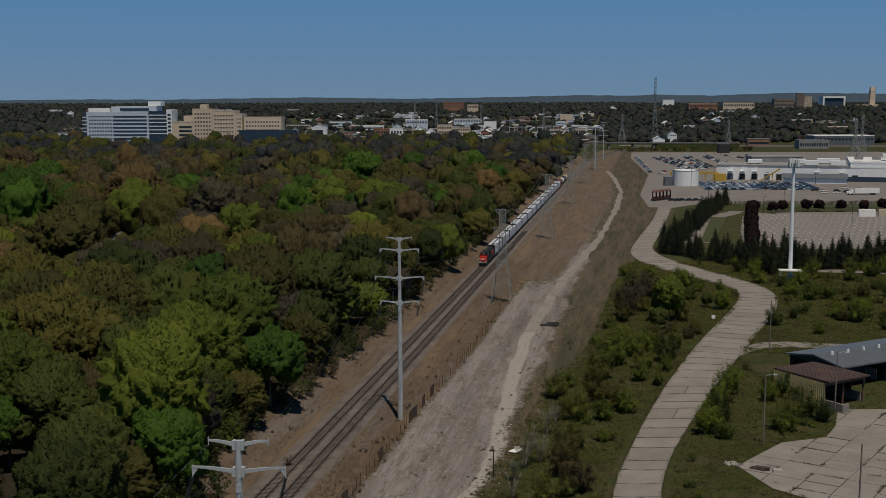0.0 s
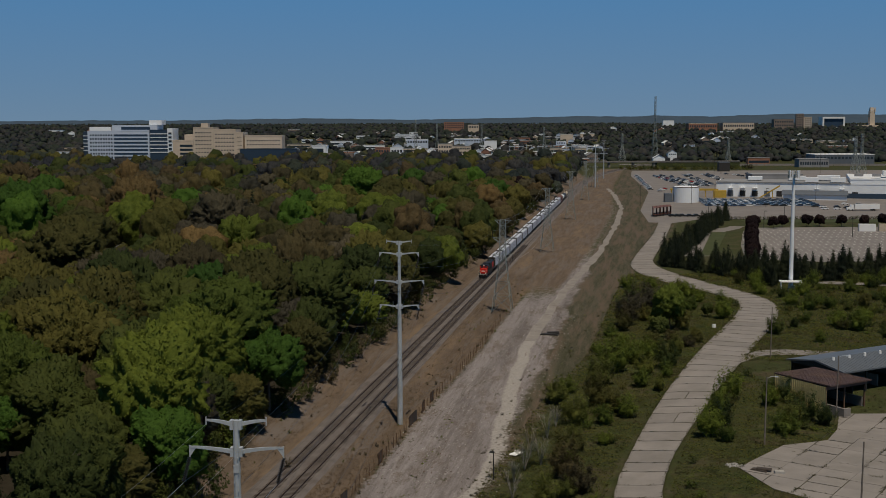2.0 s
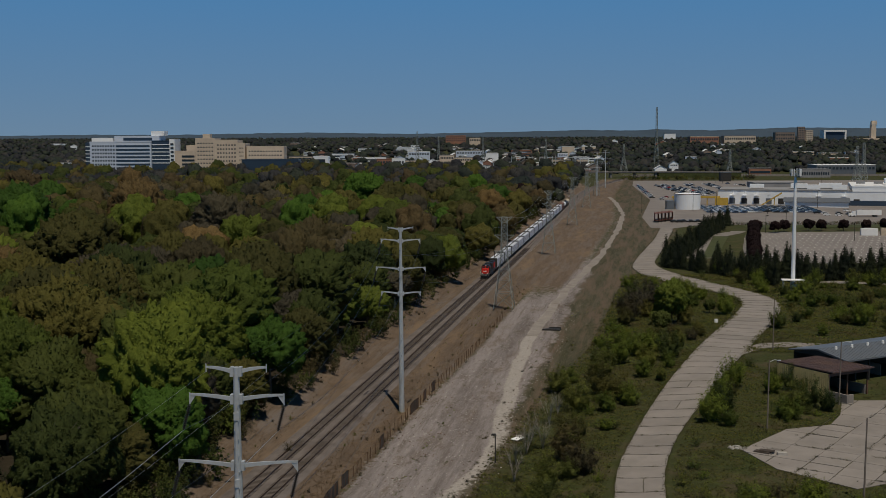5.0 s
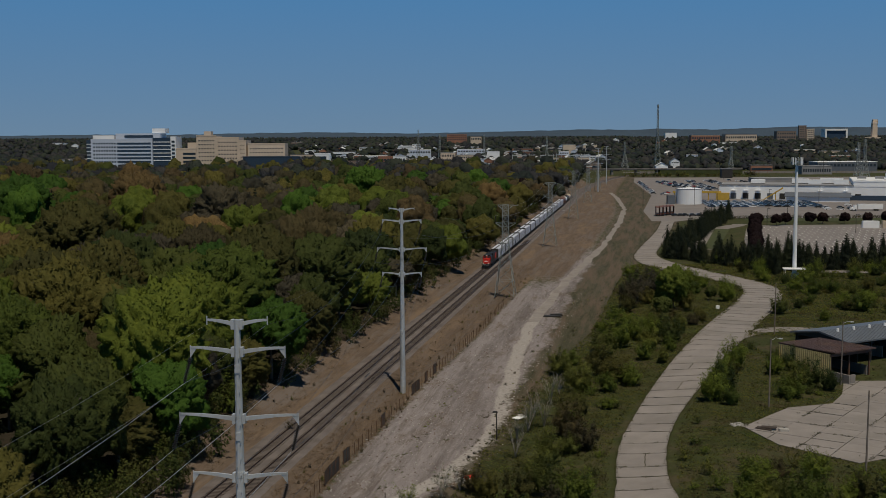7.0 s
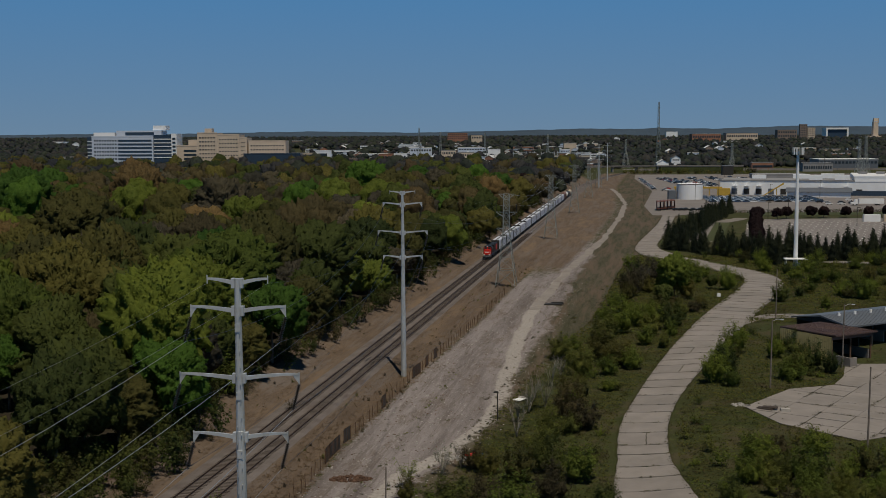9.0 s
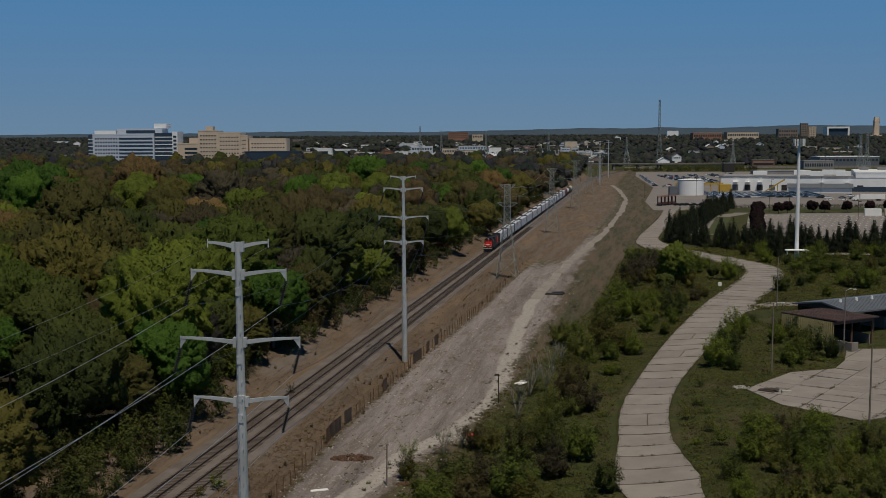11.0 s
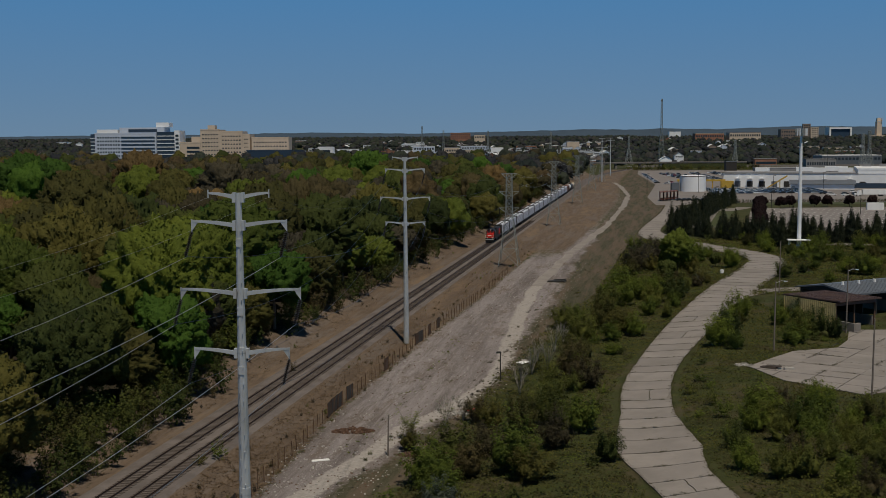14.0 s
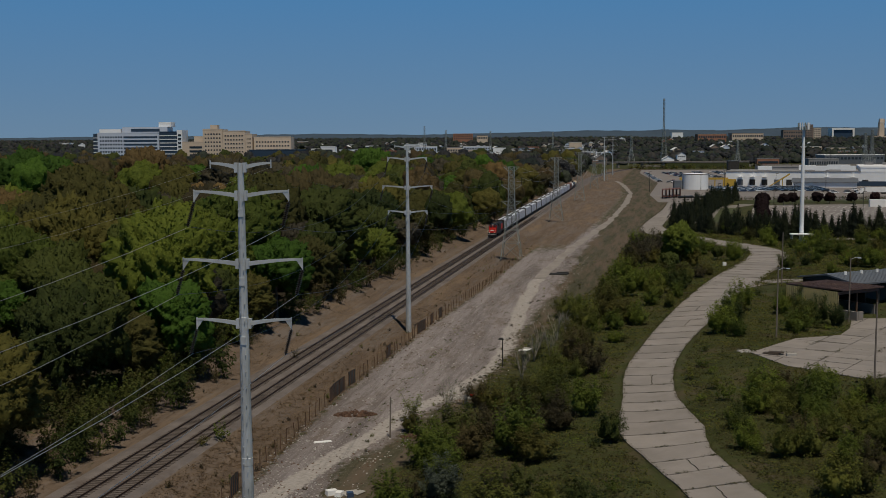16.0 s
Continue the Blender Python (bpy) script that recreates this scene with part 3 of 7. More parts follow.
while i < len(line) - 8:
    step = rr.choice((5, 6, 6, 7))
    split = rr.random() < 0.16 and i < 150
    cut = rr.uniform(-0.25, 0.25)
    lanes = ((-1, cut), (cut, 1)) if split else ((-1, 1),)
    for lo, hi in lanes:
        g = Geo()
        rows = []
        lo_, hi_ = lo + (0.02 if lo > -1 else 0), hi - (0.02 if hi < 1 else 0)
        ga, gb_ = rr.uniform(0.08, 0.24), rr.uniform(0.08, 0.24)
        for j in range(step + 1):
            p, n, h = road_at(i + j)
            t0 = ga if j == 0 else (-gb_ if j == step else 0.0)
            tx, ty = -n[1], n[0]
            row = []
            for q in range(5):
                s = lo_ + (hi_ - lo_) * q / 4
                w = h * s + (0.05 * math.sin((i + j) * 0.9 + s * 3) if abs(s) == 1 else (0.09 * math.sin(j * 2.3 + i) if q in (0, 4) else 0))
                jit = 0.06 * math.sin(i * 3.1 + s * 9) if j in (0, step) else 0
                x, y = p[0] + n[0] * w + tx * (t0 + jit), p[1] + n[1] * w + ty * (t0 + jit)
                row.append((x, y, gz1(x, y) + 0.16 + 0.012 * math.sin(i * 2.7)))
            rows.append(row)
        down = lambda p: (p[0], p[1], p[2] - 0.12)
        for a, b in zip(rows, rows[1:]):
            for q in range(4):
                g.poly((a[q], a[q + 1], b[q + 1], b[q]))
            g.poly((a[0], b[0], down(b[0]), down(a[0])))
            g.poly((a[4], down(a[4]), down(b[4]), b[4]))
        for q in range(4):
            g.poly((rows[0][q], down(rows[0][q]), down(rows[0][q + 1]), rows[0][q + 1]))
            g.poly((rows[-1][q], rows[-1][q + 1], down(rows[-1][q + 1]), down(rows[-1][q])))
        part("slab", g, M["concrete"], road)
    i += step
    JOINTS.append(i)
ribbon("side_road", [(64.5, 262), (70, 268.5), (75, 274.5), (82, 275.5), (100, 271), (125, 268)], [(63.0, 256), (69, 262), (75, 268.5), (82, 269), (100, 264), (125, 261)], M["concrete"], 0.10, "short pale concrete side road joining the winding road", "road")

# ---- concrete yard by the sheds ----
yard = thing("concrete_yard", Matrix.Identity(4), "cracked pale concrete yard of large slabs with weeds in the joints", "yard", kind="structure")
YARD = [(46.8, 180.4), (57.4, 192.8), (66.0, 196.0), (70, 203), (74, 214), (100, 214), (110, 205), (110, 160), (90, 158), (64.5, 163.0), (57.8, 159.6), (49.3, 169.5)]


def inside(x, y, ring):
    hit = False
    for (a, b), (c, d) in zip(ring, ring[1:] + ring[:1]):
        if (b > y) != (d > y) and x < (c - a) * (y - b) / (d - b) + a:
            hit = not hit
    return hit


def clip_ring(ring, px, py, nx, ny):
    """Keeps the part of a convex piece where the point lies behind the line."""
    out = []
    for a, b in zip(ring, ring[1:] + ring[:1]):
        da, db = (a[0] - px) * nx + (a[1] - py) * ny, (b[0] - px) * nx + (b[1] - py) * ny
        if da <= 0:
            out.append(a)
        if da * db < 0:
            t = da / (da - db)
            out.append((a[0] + (b[0] - a[0]) * t, a[1] + (b[1] - a[1]) * t))
    return out


g = Geo()
g.poly([(x, y, gz1(x, y) + 0.05) for x, y in YARD])
part("joint_fill", g, M["joint"], yard)
# slabs are cut from the yard's outline by a grid turned with the sheds
yu, yv = (0.82, -0.57), (0.57, 0.82)
for a in range(-14, 14):
    for b in range(-12, 14):
        ring = list(YARD)
        c0 = (60 + yu[0] * a * 5.4 + yv[0] * b * 4.2, 180 + yu[1] * a * 5.4 + yv[1] * b * 4.2)
        gap = 0.012 + 0.16 * max(0.0, math.sin(a * 3.3 + b * 5.7)) ** 2
        for sx, sy, far in ((yu[0], yu[1], 5.4), (yv[0], yv[1], 4.2)):
            if ring:
                ring = clip_ring(ring, c0[0] + sx * gap, c0[1] + sy * gap, -sx, -sy)
            if ring:
                ring = clip_ring(ring, c0[0] + sx * (far - gap), c0[1] + sy * (far - gap), sx, sy)
        if len(ring) > 2:
            g = Geo()
            top = [(x, y, gz1(x, y) + 0.14 + 0.02 * math.sin(a * 5 + b * 3)) for x, y in ring]
            g.poly(top)
            for p, q in zip(top, top[1:] + top[:1]):
                g.poly((p, (p[0], p[1], p[2] - 0.1), (q[0], q[1], q[2] - 0.1), q))
            part("slab", g, M["concrete"], yard)


# ---- steel power poles, lattice towers and wires ----
def sag_wire(a, b, sag, n=14):
    a, b = Vector(a), Vector(b)
    return [tuple(a.lerp(b, i / n) - Vector((0, 0, 4 * sag * (i / n) * (1 - i / n)))) for i in range(n + 1)]


ARMS = ((35.55, 2.35, 0.0), (33.4, 3.68, 3.0), (28.15, 4.65, 3.0), (23.5, 3.7, 3.0))


def steel_pole(x, y, z, turn, tilt=(0, 0), detail=True, strings=True):
    po = thing("steel_power_pole", pose(x, y, z, tilt[0], tilt[1], turn), "tall galvanised steel power pole with four pairs of upswept arms", "power pole", "steel power poles")
    g = Geo()
    n = 12
    levels = ((0, 0.54), (12, 0.455), (12.02, 0.47), (12.6, 0.465), (12.62, 0.445), (23.2, 0.35), (23.22, 0.365), (23.7, 0.36), (23.72, 0.34), (35.6, 0.235))
    for (z0, r0), (z1, r1) in zip(levels, levels[1:]):
        g.tube((0, 0, z0), (0, 0, z1), r0, r1, n, caps=z1 == 35.6)
    part("shaft", g, M["steel"], po)
    if detail:
        g = Geo()
        for i in range(46):
            zz = 3 + i * 0.66
            r = float(np.interp(zz, [l[0] for l in levels], [l[1] for l in levels]))
            g.box((0.16 * (1 if i % 2 else -1), -r - 0.06, zz), (0.05, 0.16, 0.05))
        part("climbing_peg", g, M["steel"], po)["kind"] = "stuff"
        part("base_flange", Geo().tube((0, 0, 0), (0, 0, 0.12), 0.95, 0.95, 16), M["lattice"], po)
        for zz in (31.8, 26.5, 21.9):
            part("access_plate", Geo().box((0, -float(np.interp(zz, [l[0] for l in levels], [l[1] for l in levels])) - 0.02, zz), (0.42, 0.06, 0.65)), M["steel"], po)
    for zz, reach, drop in ARMS:
        r = float(np.interp(zz, [l[0] for l in levels], [l[1] for l in levels]))
        for side in (-1, 1):
            g = Geo()
            pts = [(side * (r - 0.05 + (reach - r) * t), 0, zz - 0.32 + 0.36 * (1 - (1 - t) ** 1.7)) for t in (0, 0.2, 0.4, 0.6, 0.8, 1.0)]
            for i in range(5):
                w0, w1 = 0.17 - 0.09 * i / 5, 0.17 - 0.09 * (i + 1) / 5
                a, b = pts[i], pts[i + 1]
                ra = [(a[0], -w0 * .6, a[2] - w0), (a[0], w0 * .6, a[2] - w0), (a[0], w0 * .6, a[2] + w0), (a[0], -w0 * .6, a[2] + w0)]
                rb = [(b[0], -w1 * .6, b[2] - w1), (b[0], w1 * .6, b[2] - w1), (b[0], w1 * .6, b[2] + w1), (b[0], -w1 * .6, b[2] + w1)]
                for k in range(4):
                    g.poly((ra[k], ra[(k + 1) % 4], rb[(k + 1) % 4], rb[k]))
                if i == 4:
                    g.poly(rb)
            arm = part("arm", g, M["steel"], po)
            part("bracket", Geo().box((side * (r + 0.10), 0, zz - 0.3), (0.24, 0.5, 0.75)), M["steel"], arm)
            if drop:
                part("hanger", Geo().poly(((side * reach, -0.02, zz + 0.16), (side * (reach - 0.5), -0.02, zz - 0.02), (side * reach, -0.02, zz - 0.75))).poly(((side * reach, 0.04, zz - 0.75), (side * (reach - 0.5), 0.04, zz - 0.02), (side * reach, 0.04, zz + 0.16))).box((side * reach, 0.01, zz - 0.3), (0.07, 0.12, 0.95)), M["steel"], arm)
                if strings:
                    g = Geo()
                    top, low = Vector((side * reach, 0, zz - 0.75)), Vector((side * reach - 0.42, -0.5, zz - 2.65))
                    g.tube(top, low, 0.06, n=5)
                    for i in range(13):
                        c = top.lerp(low, (i + 0.6) / 13.6)
                        d = (low - top).normalized() * 0.05
                        g.tube(c - d, c + d, 0.08, 0.19, 8)
                    part("insulator", g, M["insulator"], arm, "string of dark insulator discs")
            else:
                part("wire_clamp", Geo().tube((side * reach, 0, zz + 0.3), (side * reach, 0, zz - 0.35), 0.05, n=6), M["steel"], arm)
    return po


steel_pole(-16.0, 88.3, -1.9, -3)
steel_pole(-8.25, 217.0, -1.5, -5)
steel_pole(124.6, 961.0, 0, -9, detail=False)
steel_pole(151.0, 1104.0, 0, -14, detail=False)


def arm_end(px, py, pz, turn, k, side):
    zz, reach, drop = ARMS[k]
    c, s = math.cos(radians(turn)), math.sin(radians(turn))
    x, z = (side * reach - (0.42 if drop else 0)), zz - (2.7 if drop else 0.3)
    return (px + c * x, py + s * x, pz + z)


P0, P1, P2 = (-46.0, -44.0, 0, -8), (-16.0, 88.3, -1.9, -3), (-8.25, 217.0, -1.5, -5)
TOWER_AT = [along(s, 15.0) for s in (222, 381, 540, 699, 858)]
for k in range(4):
    for side in (-1, 1):
        a, b, c = arm_end(*P0, k, side), arm_end(*P1, k, side), arm_end(*P2, k, side)
        thin = 0.006 if k == 0 else 0.018
        w = thing("power_line", Matrix.Identity(4), "sagging pale power line conductor strung between poles", "power line", "power lines")
        part("span", Geo().cable(sag_wire(a, b, 4.6), thin * 0.95, n=5), M["wire"], w)
        part("span", Geo().cable(sag_wire(b, c, 4.0), thin, n=5), M["insulator"], w)
        t = TOWER_AT[0]
        part("span", Geo().cable(sag_wire(c, (t[0] + side * (2.3 + 0.6 * min(k, 1)), t[1], (26.9, 23.8, 16.8, 15.0)[k]), 3.0), thin, n=4), M["insulator"], w)


def lattice_tower(x, y, z, turn, h=27.0, foot=2.9, waist=0.95, arms=True, name="lattice_tower", label="grey lattice steel transmission tower standing beside the railway", group="lattice towers", bar=0.06):
    tw = thing(name, pose(x, y, z, 0, 0, turn), label, "transmission tower", group)
    zw = h * 0.58

    def half(zz):
        return foot + (waist - foot) * min(1, zz / zw) if zz < zw else waist + (waist * 0.85 - waist) * (zz - zw) / (h - zw)

    for sx, sy in ((-1, -1), (1, -1), (1, 1), (-1, 1)):
        g = Geo()
        zs = [0, zw, h]
        for a, b in zip(zs, zs[1:]):
            g.tube((sx * half(a), sy * half(a), a), (sx * half(b), sy * half(b), b), bar * 1.6, bar * 1.4, 4)
        part("leg", g, M["lattice"], tw)
    levels = [0, h * 0.17, h * 0.31, h * 0.43, h * 0.52, zw] + [zw + (h - zw) * i / 7 for i in range(1, 8)]
    g = Geo()
    for a, b in zip(levels, levels[1:]):
        ra, rb = half(a), half(b)
        for i in range(4):
            c0, c1 = ((-1, -1), (1, -1), (1, 1), (-1, 1))[i], ((-1, -1), (1, -1), (1, 1), (-1, 1))[(i + 1) % 4]
            g.tube((c0[0] * ra, c0[1] * ra, a), (c1[0] * rb, c1[1] * rb, b), bar, n=3, caps=False)
            g.tube((c1[0] * ra, c1[1] * ra, a), (c0[0] * rb, c0[1] * rb, b), bar, n=3, caps=False)
            g.tube((c0[0] * rb, c0[1] * rb, b), (c1[0] * rb, c1[1] * rb, b), bar, n=3, caps=False)
    part("bracing", g, M["lattice"], tw)
    if arms:
        for zz, reach in ((h - 0.1, 2.3), (h - 5.4, 3.0), (h - 10.2, 2.9)):
            for side in (-1, 1):
                g = Geo()
                r = half(zz)
                for sy in (-1, 1):
                    g.tube((side * r, sy * r, zz), (side * reach, 0, zz + 0.1), 0.08, n=4)
                    g.tube((side * r, sy * r, zz - 1.3), (side * reach, 0, zz), 0.08, n=4)
                g.tube((side * (r + reach) / 2, 0, zz), (side * (r + reach) / 2, 0, zz - 0.65), 0.04, n=3)
                arm = part("crossarm", g, M["lattice"], tw)
                if zz < h - 1:
                    part("insulator", Geo().tube((side * reach, 0, zz), (side * reach, 0, zz + 2.2 if zz > h - 6 else zz - 1.8), 0.09, n=5), M["insulator"], arm)
    return tw


tower = lattice_tower(*TOWER_AT[0], RAIL_TURN)
for p in TOWER_AT[1:]:
    copy_thing(tower, pose(p[0], p[1], 0, 0, 0, RAIL_TURN))
for a, b in zip(TOWER_AT, TOWER_AT[1:]):
    for side, zz in ((-3.0, 23.8), (3.0, 23.8), (-2.9, 15.0), (2.9, 15.0), (-2.3, 26.9), (2.3, 26.9)):
        c = RAIL_RIGHT
        solid("tower_wire", Geo().cable(sag_wire((a[0] + c[0] * side, a[1] + c[1] * side, zz), (b[0] + c[0] * side, b[1] + c[1] * side, zz), 3.5, 10), 0.018, n=4), M["wire"], "thin sagging conductor strung between lattice towers", "power line", "tower wires")


# ---- freight train on the left track ----
RAIL_TOP = 0.39


def bogie(parent, y, mat):
    g = Geo()
    for sx in (-1, 1):
        g.box((sx * 1.0, y, 0.55), (0.18, 2.6, 0.35))
    b = part("bogie", g, mat, parent)
    for dy in (-0.85, 0.85):
        for sx in (-1, 1):
            part("wheel", Geo().tube((sx * 0.70, y + dy, 0.45), (sx * 0.84, y + dy, 0.45), 0.45, n=12), M["rail"], b)


def locomotive(m):
    e = thing("locomotive", m, "red and black diesel freight locomotive heading the train", "locomotive")
    part("underframe", Geo().box((0, 11.2, 1.35), (3.0, 22.0, 0.45)).box((0, 11.2, 0.85), (2.6, 6.5, 0.9)), M["black"], e)
    g = Geo().extrude(((-1.0, 1.55), (1.0, 1.55), (1.0, 3.75), (0.7, 4.2), (-0.7, 4.2), (-1.0, 3.75)), 5.6, 21.6)
    hood = part("long_hood", g, M["black"], e)
    part("red_stripe", Geo().box((1.03, 19.2, 2.7), (0.05, 4.0, 2.0)).box((-1.03, 19.2, 2.7), (0.05, 4.0, 2.0)), M["red"], hood)
    for y in (9.0, 13.0, 17.0):
        part("roof_fan", Geo().tube((0, y, 4.2), (0, y, 4.4), 0.75, n=14), M["dark_steel"], hood)
    part("dynamic_brake_box", Geo().box((0, 11, 3.9), (2.5, 3.0, 0.9)), M["black"], hood)
    cab = part("cab", Geo().extrude(((-1.5, 1.55), (1.5, 1.55), (1.5, 3.9), (1.0, 4.55), (-1.0, 4.55), (-1.5, 3.9)), 2.6, 5.6), M["black"], e)
    part("cab_front", Geo().slab((-1.3, 2.52, 1.7), (1.3, 2.595, 4.0)), M["red"], cab)
    for sx in (-0.75, 0.75):
        part("windscreen", Geo().box((sx * 0.85, 2.49, 3.7), (0.95, 0.06, 0.55)), M["glass"], cab)
    for sx in (-1.56, 1.56):
        part("side_window", Geo().box((sx, 4.1, 3.55), (0.05, 1.6, 0.7)), M["glass"], cab)
    nose = part("nose", Geo().extrude(((-1.15, 1.55), (1.15, 1.55), (1.15, 2.95), (0.8, 3.25), (-0.8, 3.25), (-1.15, 2.95)), 0.7, 2.6), M["red"], e)
    part("emblem", Geo().box((-0.32, 0.68, 2.45), (0.5, 0.04, 0.34)).box((0.32, 0.68, 2.45), (0.5, 0.04, 0.34)), M["white"], nose, "white painted emblem")
    for sx in (-0.9, 0.9):
        part("ditch_light", Geo().tube((sx, 0.20, 1.75), (sx, 0.36, 1.75), 0.17, n=10), M["lamp_glass"], e)
    part("headlight", Geo().box((0, 2.55, 4.3), (0.5, 0.12, 0.25)), M["lamp_glass"], cab)
    part("pilot", Geo().extrude(((-1.45, 0.25), (1.45, 0.25), (1.5, 1.55), (-1.5, 1.55)), 0.15, 0.45), M["black"], e)
    part("step_edge", Geo().box((0, 0.12, 1.2), (2.9, 0.06, 0.12)), M["white"], e)
    part("handrail", Geo().path([(-1.45, 0.3, 1.6), (-1.45, 0.3, 2.6), (1.45, 0.3, 2.6), (1.45, 0.3, 1.6)], 0.03, n=4), M["white"], e)
    for y in (4.0, 18.6):
        bogie(e, y, M["black"])
    return e


def lumber_car(m):
    e = thing("lumber_flatcar", m, "centre-beam flatcar stacked with white-wrapped lumber bundles", "freight car", "freight cars")
    part("deck", Geo().box((0, 11.8, 1.05), (2.9, 22.6, 0.35)).box((0, 11.8, 0.75), (1.0, 14.0, 0.4)), M["dark_steel"], e)
    part("centre_beam", Geo().box((0, 11.8, 2.9), (0.2, 20.5, 3.4)).box((0, 11.8, 4.64), (0.34, 21.0, 0.12)), M["dark_steel"], e)
    for y in (0.75, 22.85):
        part("bulkhead", Geo().box((0, y, 2.9), (2.9, 0.22, 3.6)).box((0, y - 0.13, 2.9), (0.25, 0.1, 3.6)), M["dark_steel"], e)
    ys = [1.1 + i * 3.58 for i in range(6)]
    for sx in (-1, 1):
        for k in range(3):
            for i, y in enumerate(ys):
                g = Geo().box((sx * 0.78, y + 1.75, 1.82 + k * 1.06), (1.36, 3.54, 1.03))
                b = part("lumber_bundle", g, M["wrap"], e)
                if (i + k) % 2 == 0:
                    part("print_patch", Geo().box((sx * 1.45, y + 1.75, 1.82 + k * 1.06), (0.03, 1.1, 0.45)), M["wrap_dark"], b)
    for y in (3.0, 20.6):
        bogie(e, y, M["dark_steel"])
    return e


def box_car(m):
    e = thing("boxcar", m, "oxide brown ribbed boxcar with a sliding door", "freight car", "freight cars")
    body = part("body", Geo().extrude(((-1.5, 1.1), (1.5, 1.1), (1.5, 4.35), (0.9, 4.75), (-0.9, 4.75), (-1.5, 4.35)), 0.6, 18.0), M["boxcar_brown"], e)
    for sx in (-1.53, 1.53):
        part("door", Geo().box((sx, 9.3, 2.7), (0.08, 3.2, 2.9)), M["dark_steel"], body)
        for i in range(8):
            part("rib", Geo().box((sx, 1.6 + i * 2.2, 2.7), (0.07, 0.14, 3.1)), M["boxcar_brown"], body)
    for y in (2.8, 15.8):
        bogie(e, y, M["dark_steel"])
    return e


def tank_car(m, mat, label):
    e = thing("tank_car", m, label, "freight car", "freight cars")
    g = Geo()
    for (y0, r0), (y1, r1) in zip(((0.8, 0.5), (1.1, 1.1), (1.7, 1.5), (15.7, 1.5), (16.3, 1.1)), ((1.1, 1.1), (1.7, 1.5), (15.7, 1.5), (16.3, 1.1), (16.6, 0.5))):
        g.tube((0, y0, 2.75), (0, y1, 2.75), r0, r1, 18, caps=y0 == 0.8 or y1 == 16.6)
    part("barrel", g, mat, e)
    part("dome", Geo().tube((0, 8.7, 4.2), (0, 8.7, 4.65), 0.6, n=12), mat, e)
    part("sill", Geo().box((0, 8.7, 1.1), (1.2, 16.4, 0.35)), M["dark_steel"], e)
    for y in (2.8, 14.6):
        bogie(e, y, M["dark_steel"])
    return e


def on_track(s):
    return pose(*along(s, 0.0, RAIL_TOP), 0, 0, RAIL_TURN)


s = 288.0
locomotive(on_track(s))
s += 23.0
first = lumber_car(on_track(s))
for i in range(13):
    s += 24.4
    copy_thing(first, on_track(s))
s += 24.6
box_car(on_track(s))
s += 19.2
tank_car(on_track(s), M["white"], "white tank car near the end of the train")
s += 18.0
tank_car(on_track(s), M["black"], "black tank car near the end of the train")
s += 18.0
tank_car(on_track(s), M["tan"], "tan tank car at the end of the train")


# ---- fence between railway and gravel ----
fence = thing("wire_fence", Matrix.Identity(4), "broken rusty fence with a few dark mesh panels", "fence")
fy, fence_posts = 112.0, []
fr = random.Random(3)
while fy < 330:
    x = float(lerp_y(fy, FENCE)) + fr.uniform(-0.15, 0.15)
    fence_posts.append((x, fy, gz1(x, fy)))
    fy += 2.7
for i, (x, y, z) in enumerate(fence_posts):
    lean = fr.uniform(-0.12, 0.12)
    part("post", Geo().tube((x, y, z - 0.2), (x + lean, y + lean * 0.5, z + 1.9), 0.05, n=5), M["rust"], fence)
for i in (3, 9, 14, 18, 19, 22, 23, 24, 30, 34, 41, 42, 47):
    (x0, y0, z0), (x1, y1, z1) = fence_posts[i], fence_posts[i + 1]
    part("top_rail", Geo().tube((x0, y0, z0 + 1.75), (x1, y1, z1 + 1.75), 0.03, n=4), M["rust"], fence)
for a in (1, 17, 18, 19, 21, 29, 38, 39, 42, 45):
    (x0, y0, z0), (x1, y1, z1) = fence_posts[a], fence_posts[a + 1]
    dx, dy = x1 - x0, y1 - y0
    frame_ = part("mesh_panel", Geo().poly(((x0, y0, z0 + 0.1), (x1, y1, z1 + 0.1), (x1, y1, z1 + 2.1), (x0, y0, z0 + 2.1))).poly(((x0 - 0.05, y0, z0 + 2.1), (x1 - 0.05, y1, z1 + 2.1), (x1 - 0.05, y1, z1 + 0.1), (x0 - 0.05, y0, z0 + 0.1))), M["chain"], fence, "dark mesh fence panel")
    for t in (0, 0.25, 0.5, 0.75, 1):
        part("panel_bar", Geo().tube((x0 + dx * t + 0.04, y0 + dy * t, z0 + 0.05), (x0 + dx * t + 0.04, y0 + dy * t, z0 + 2.15), 0.035, n=4), M["rust"], frame_)


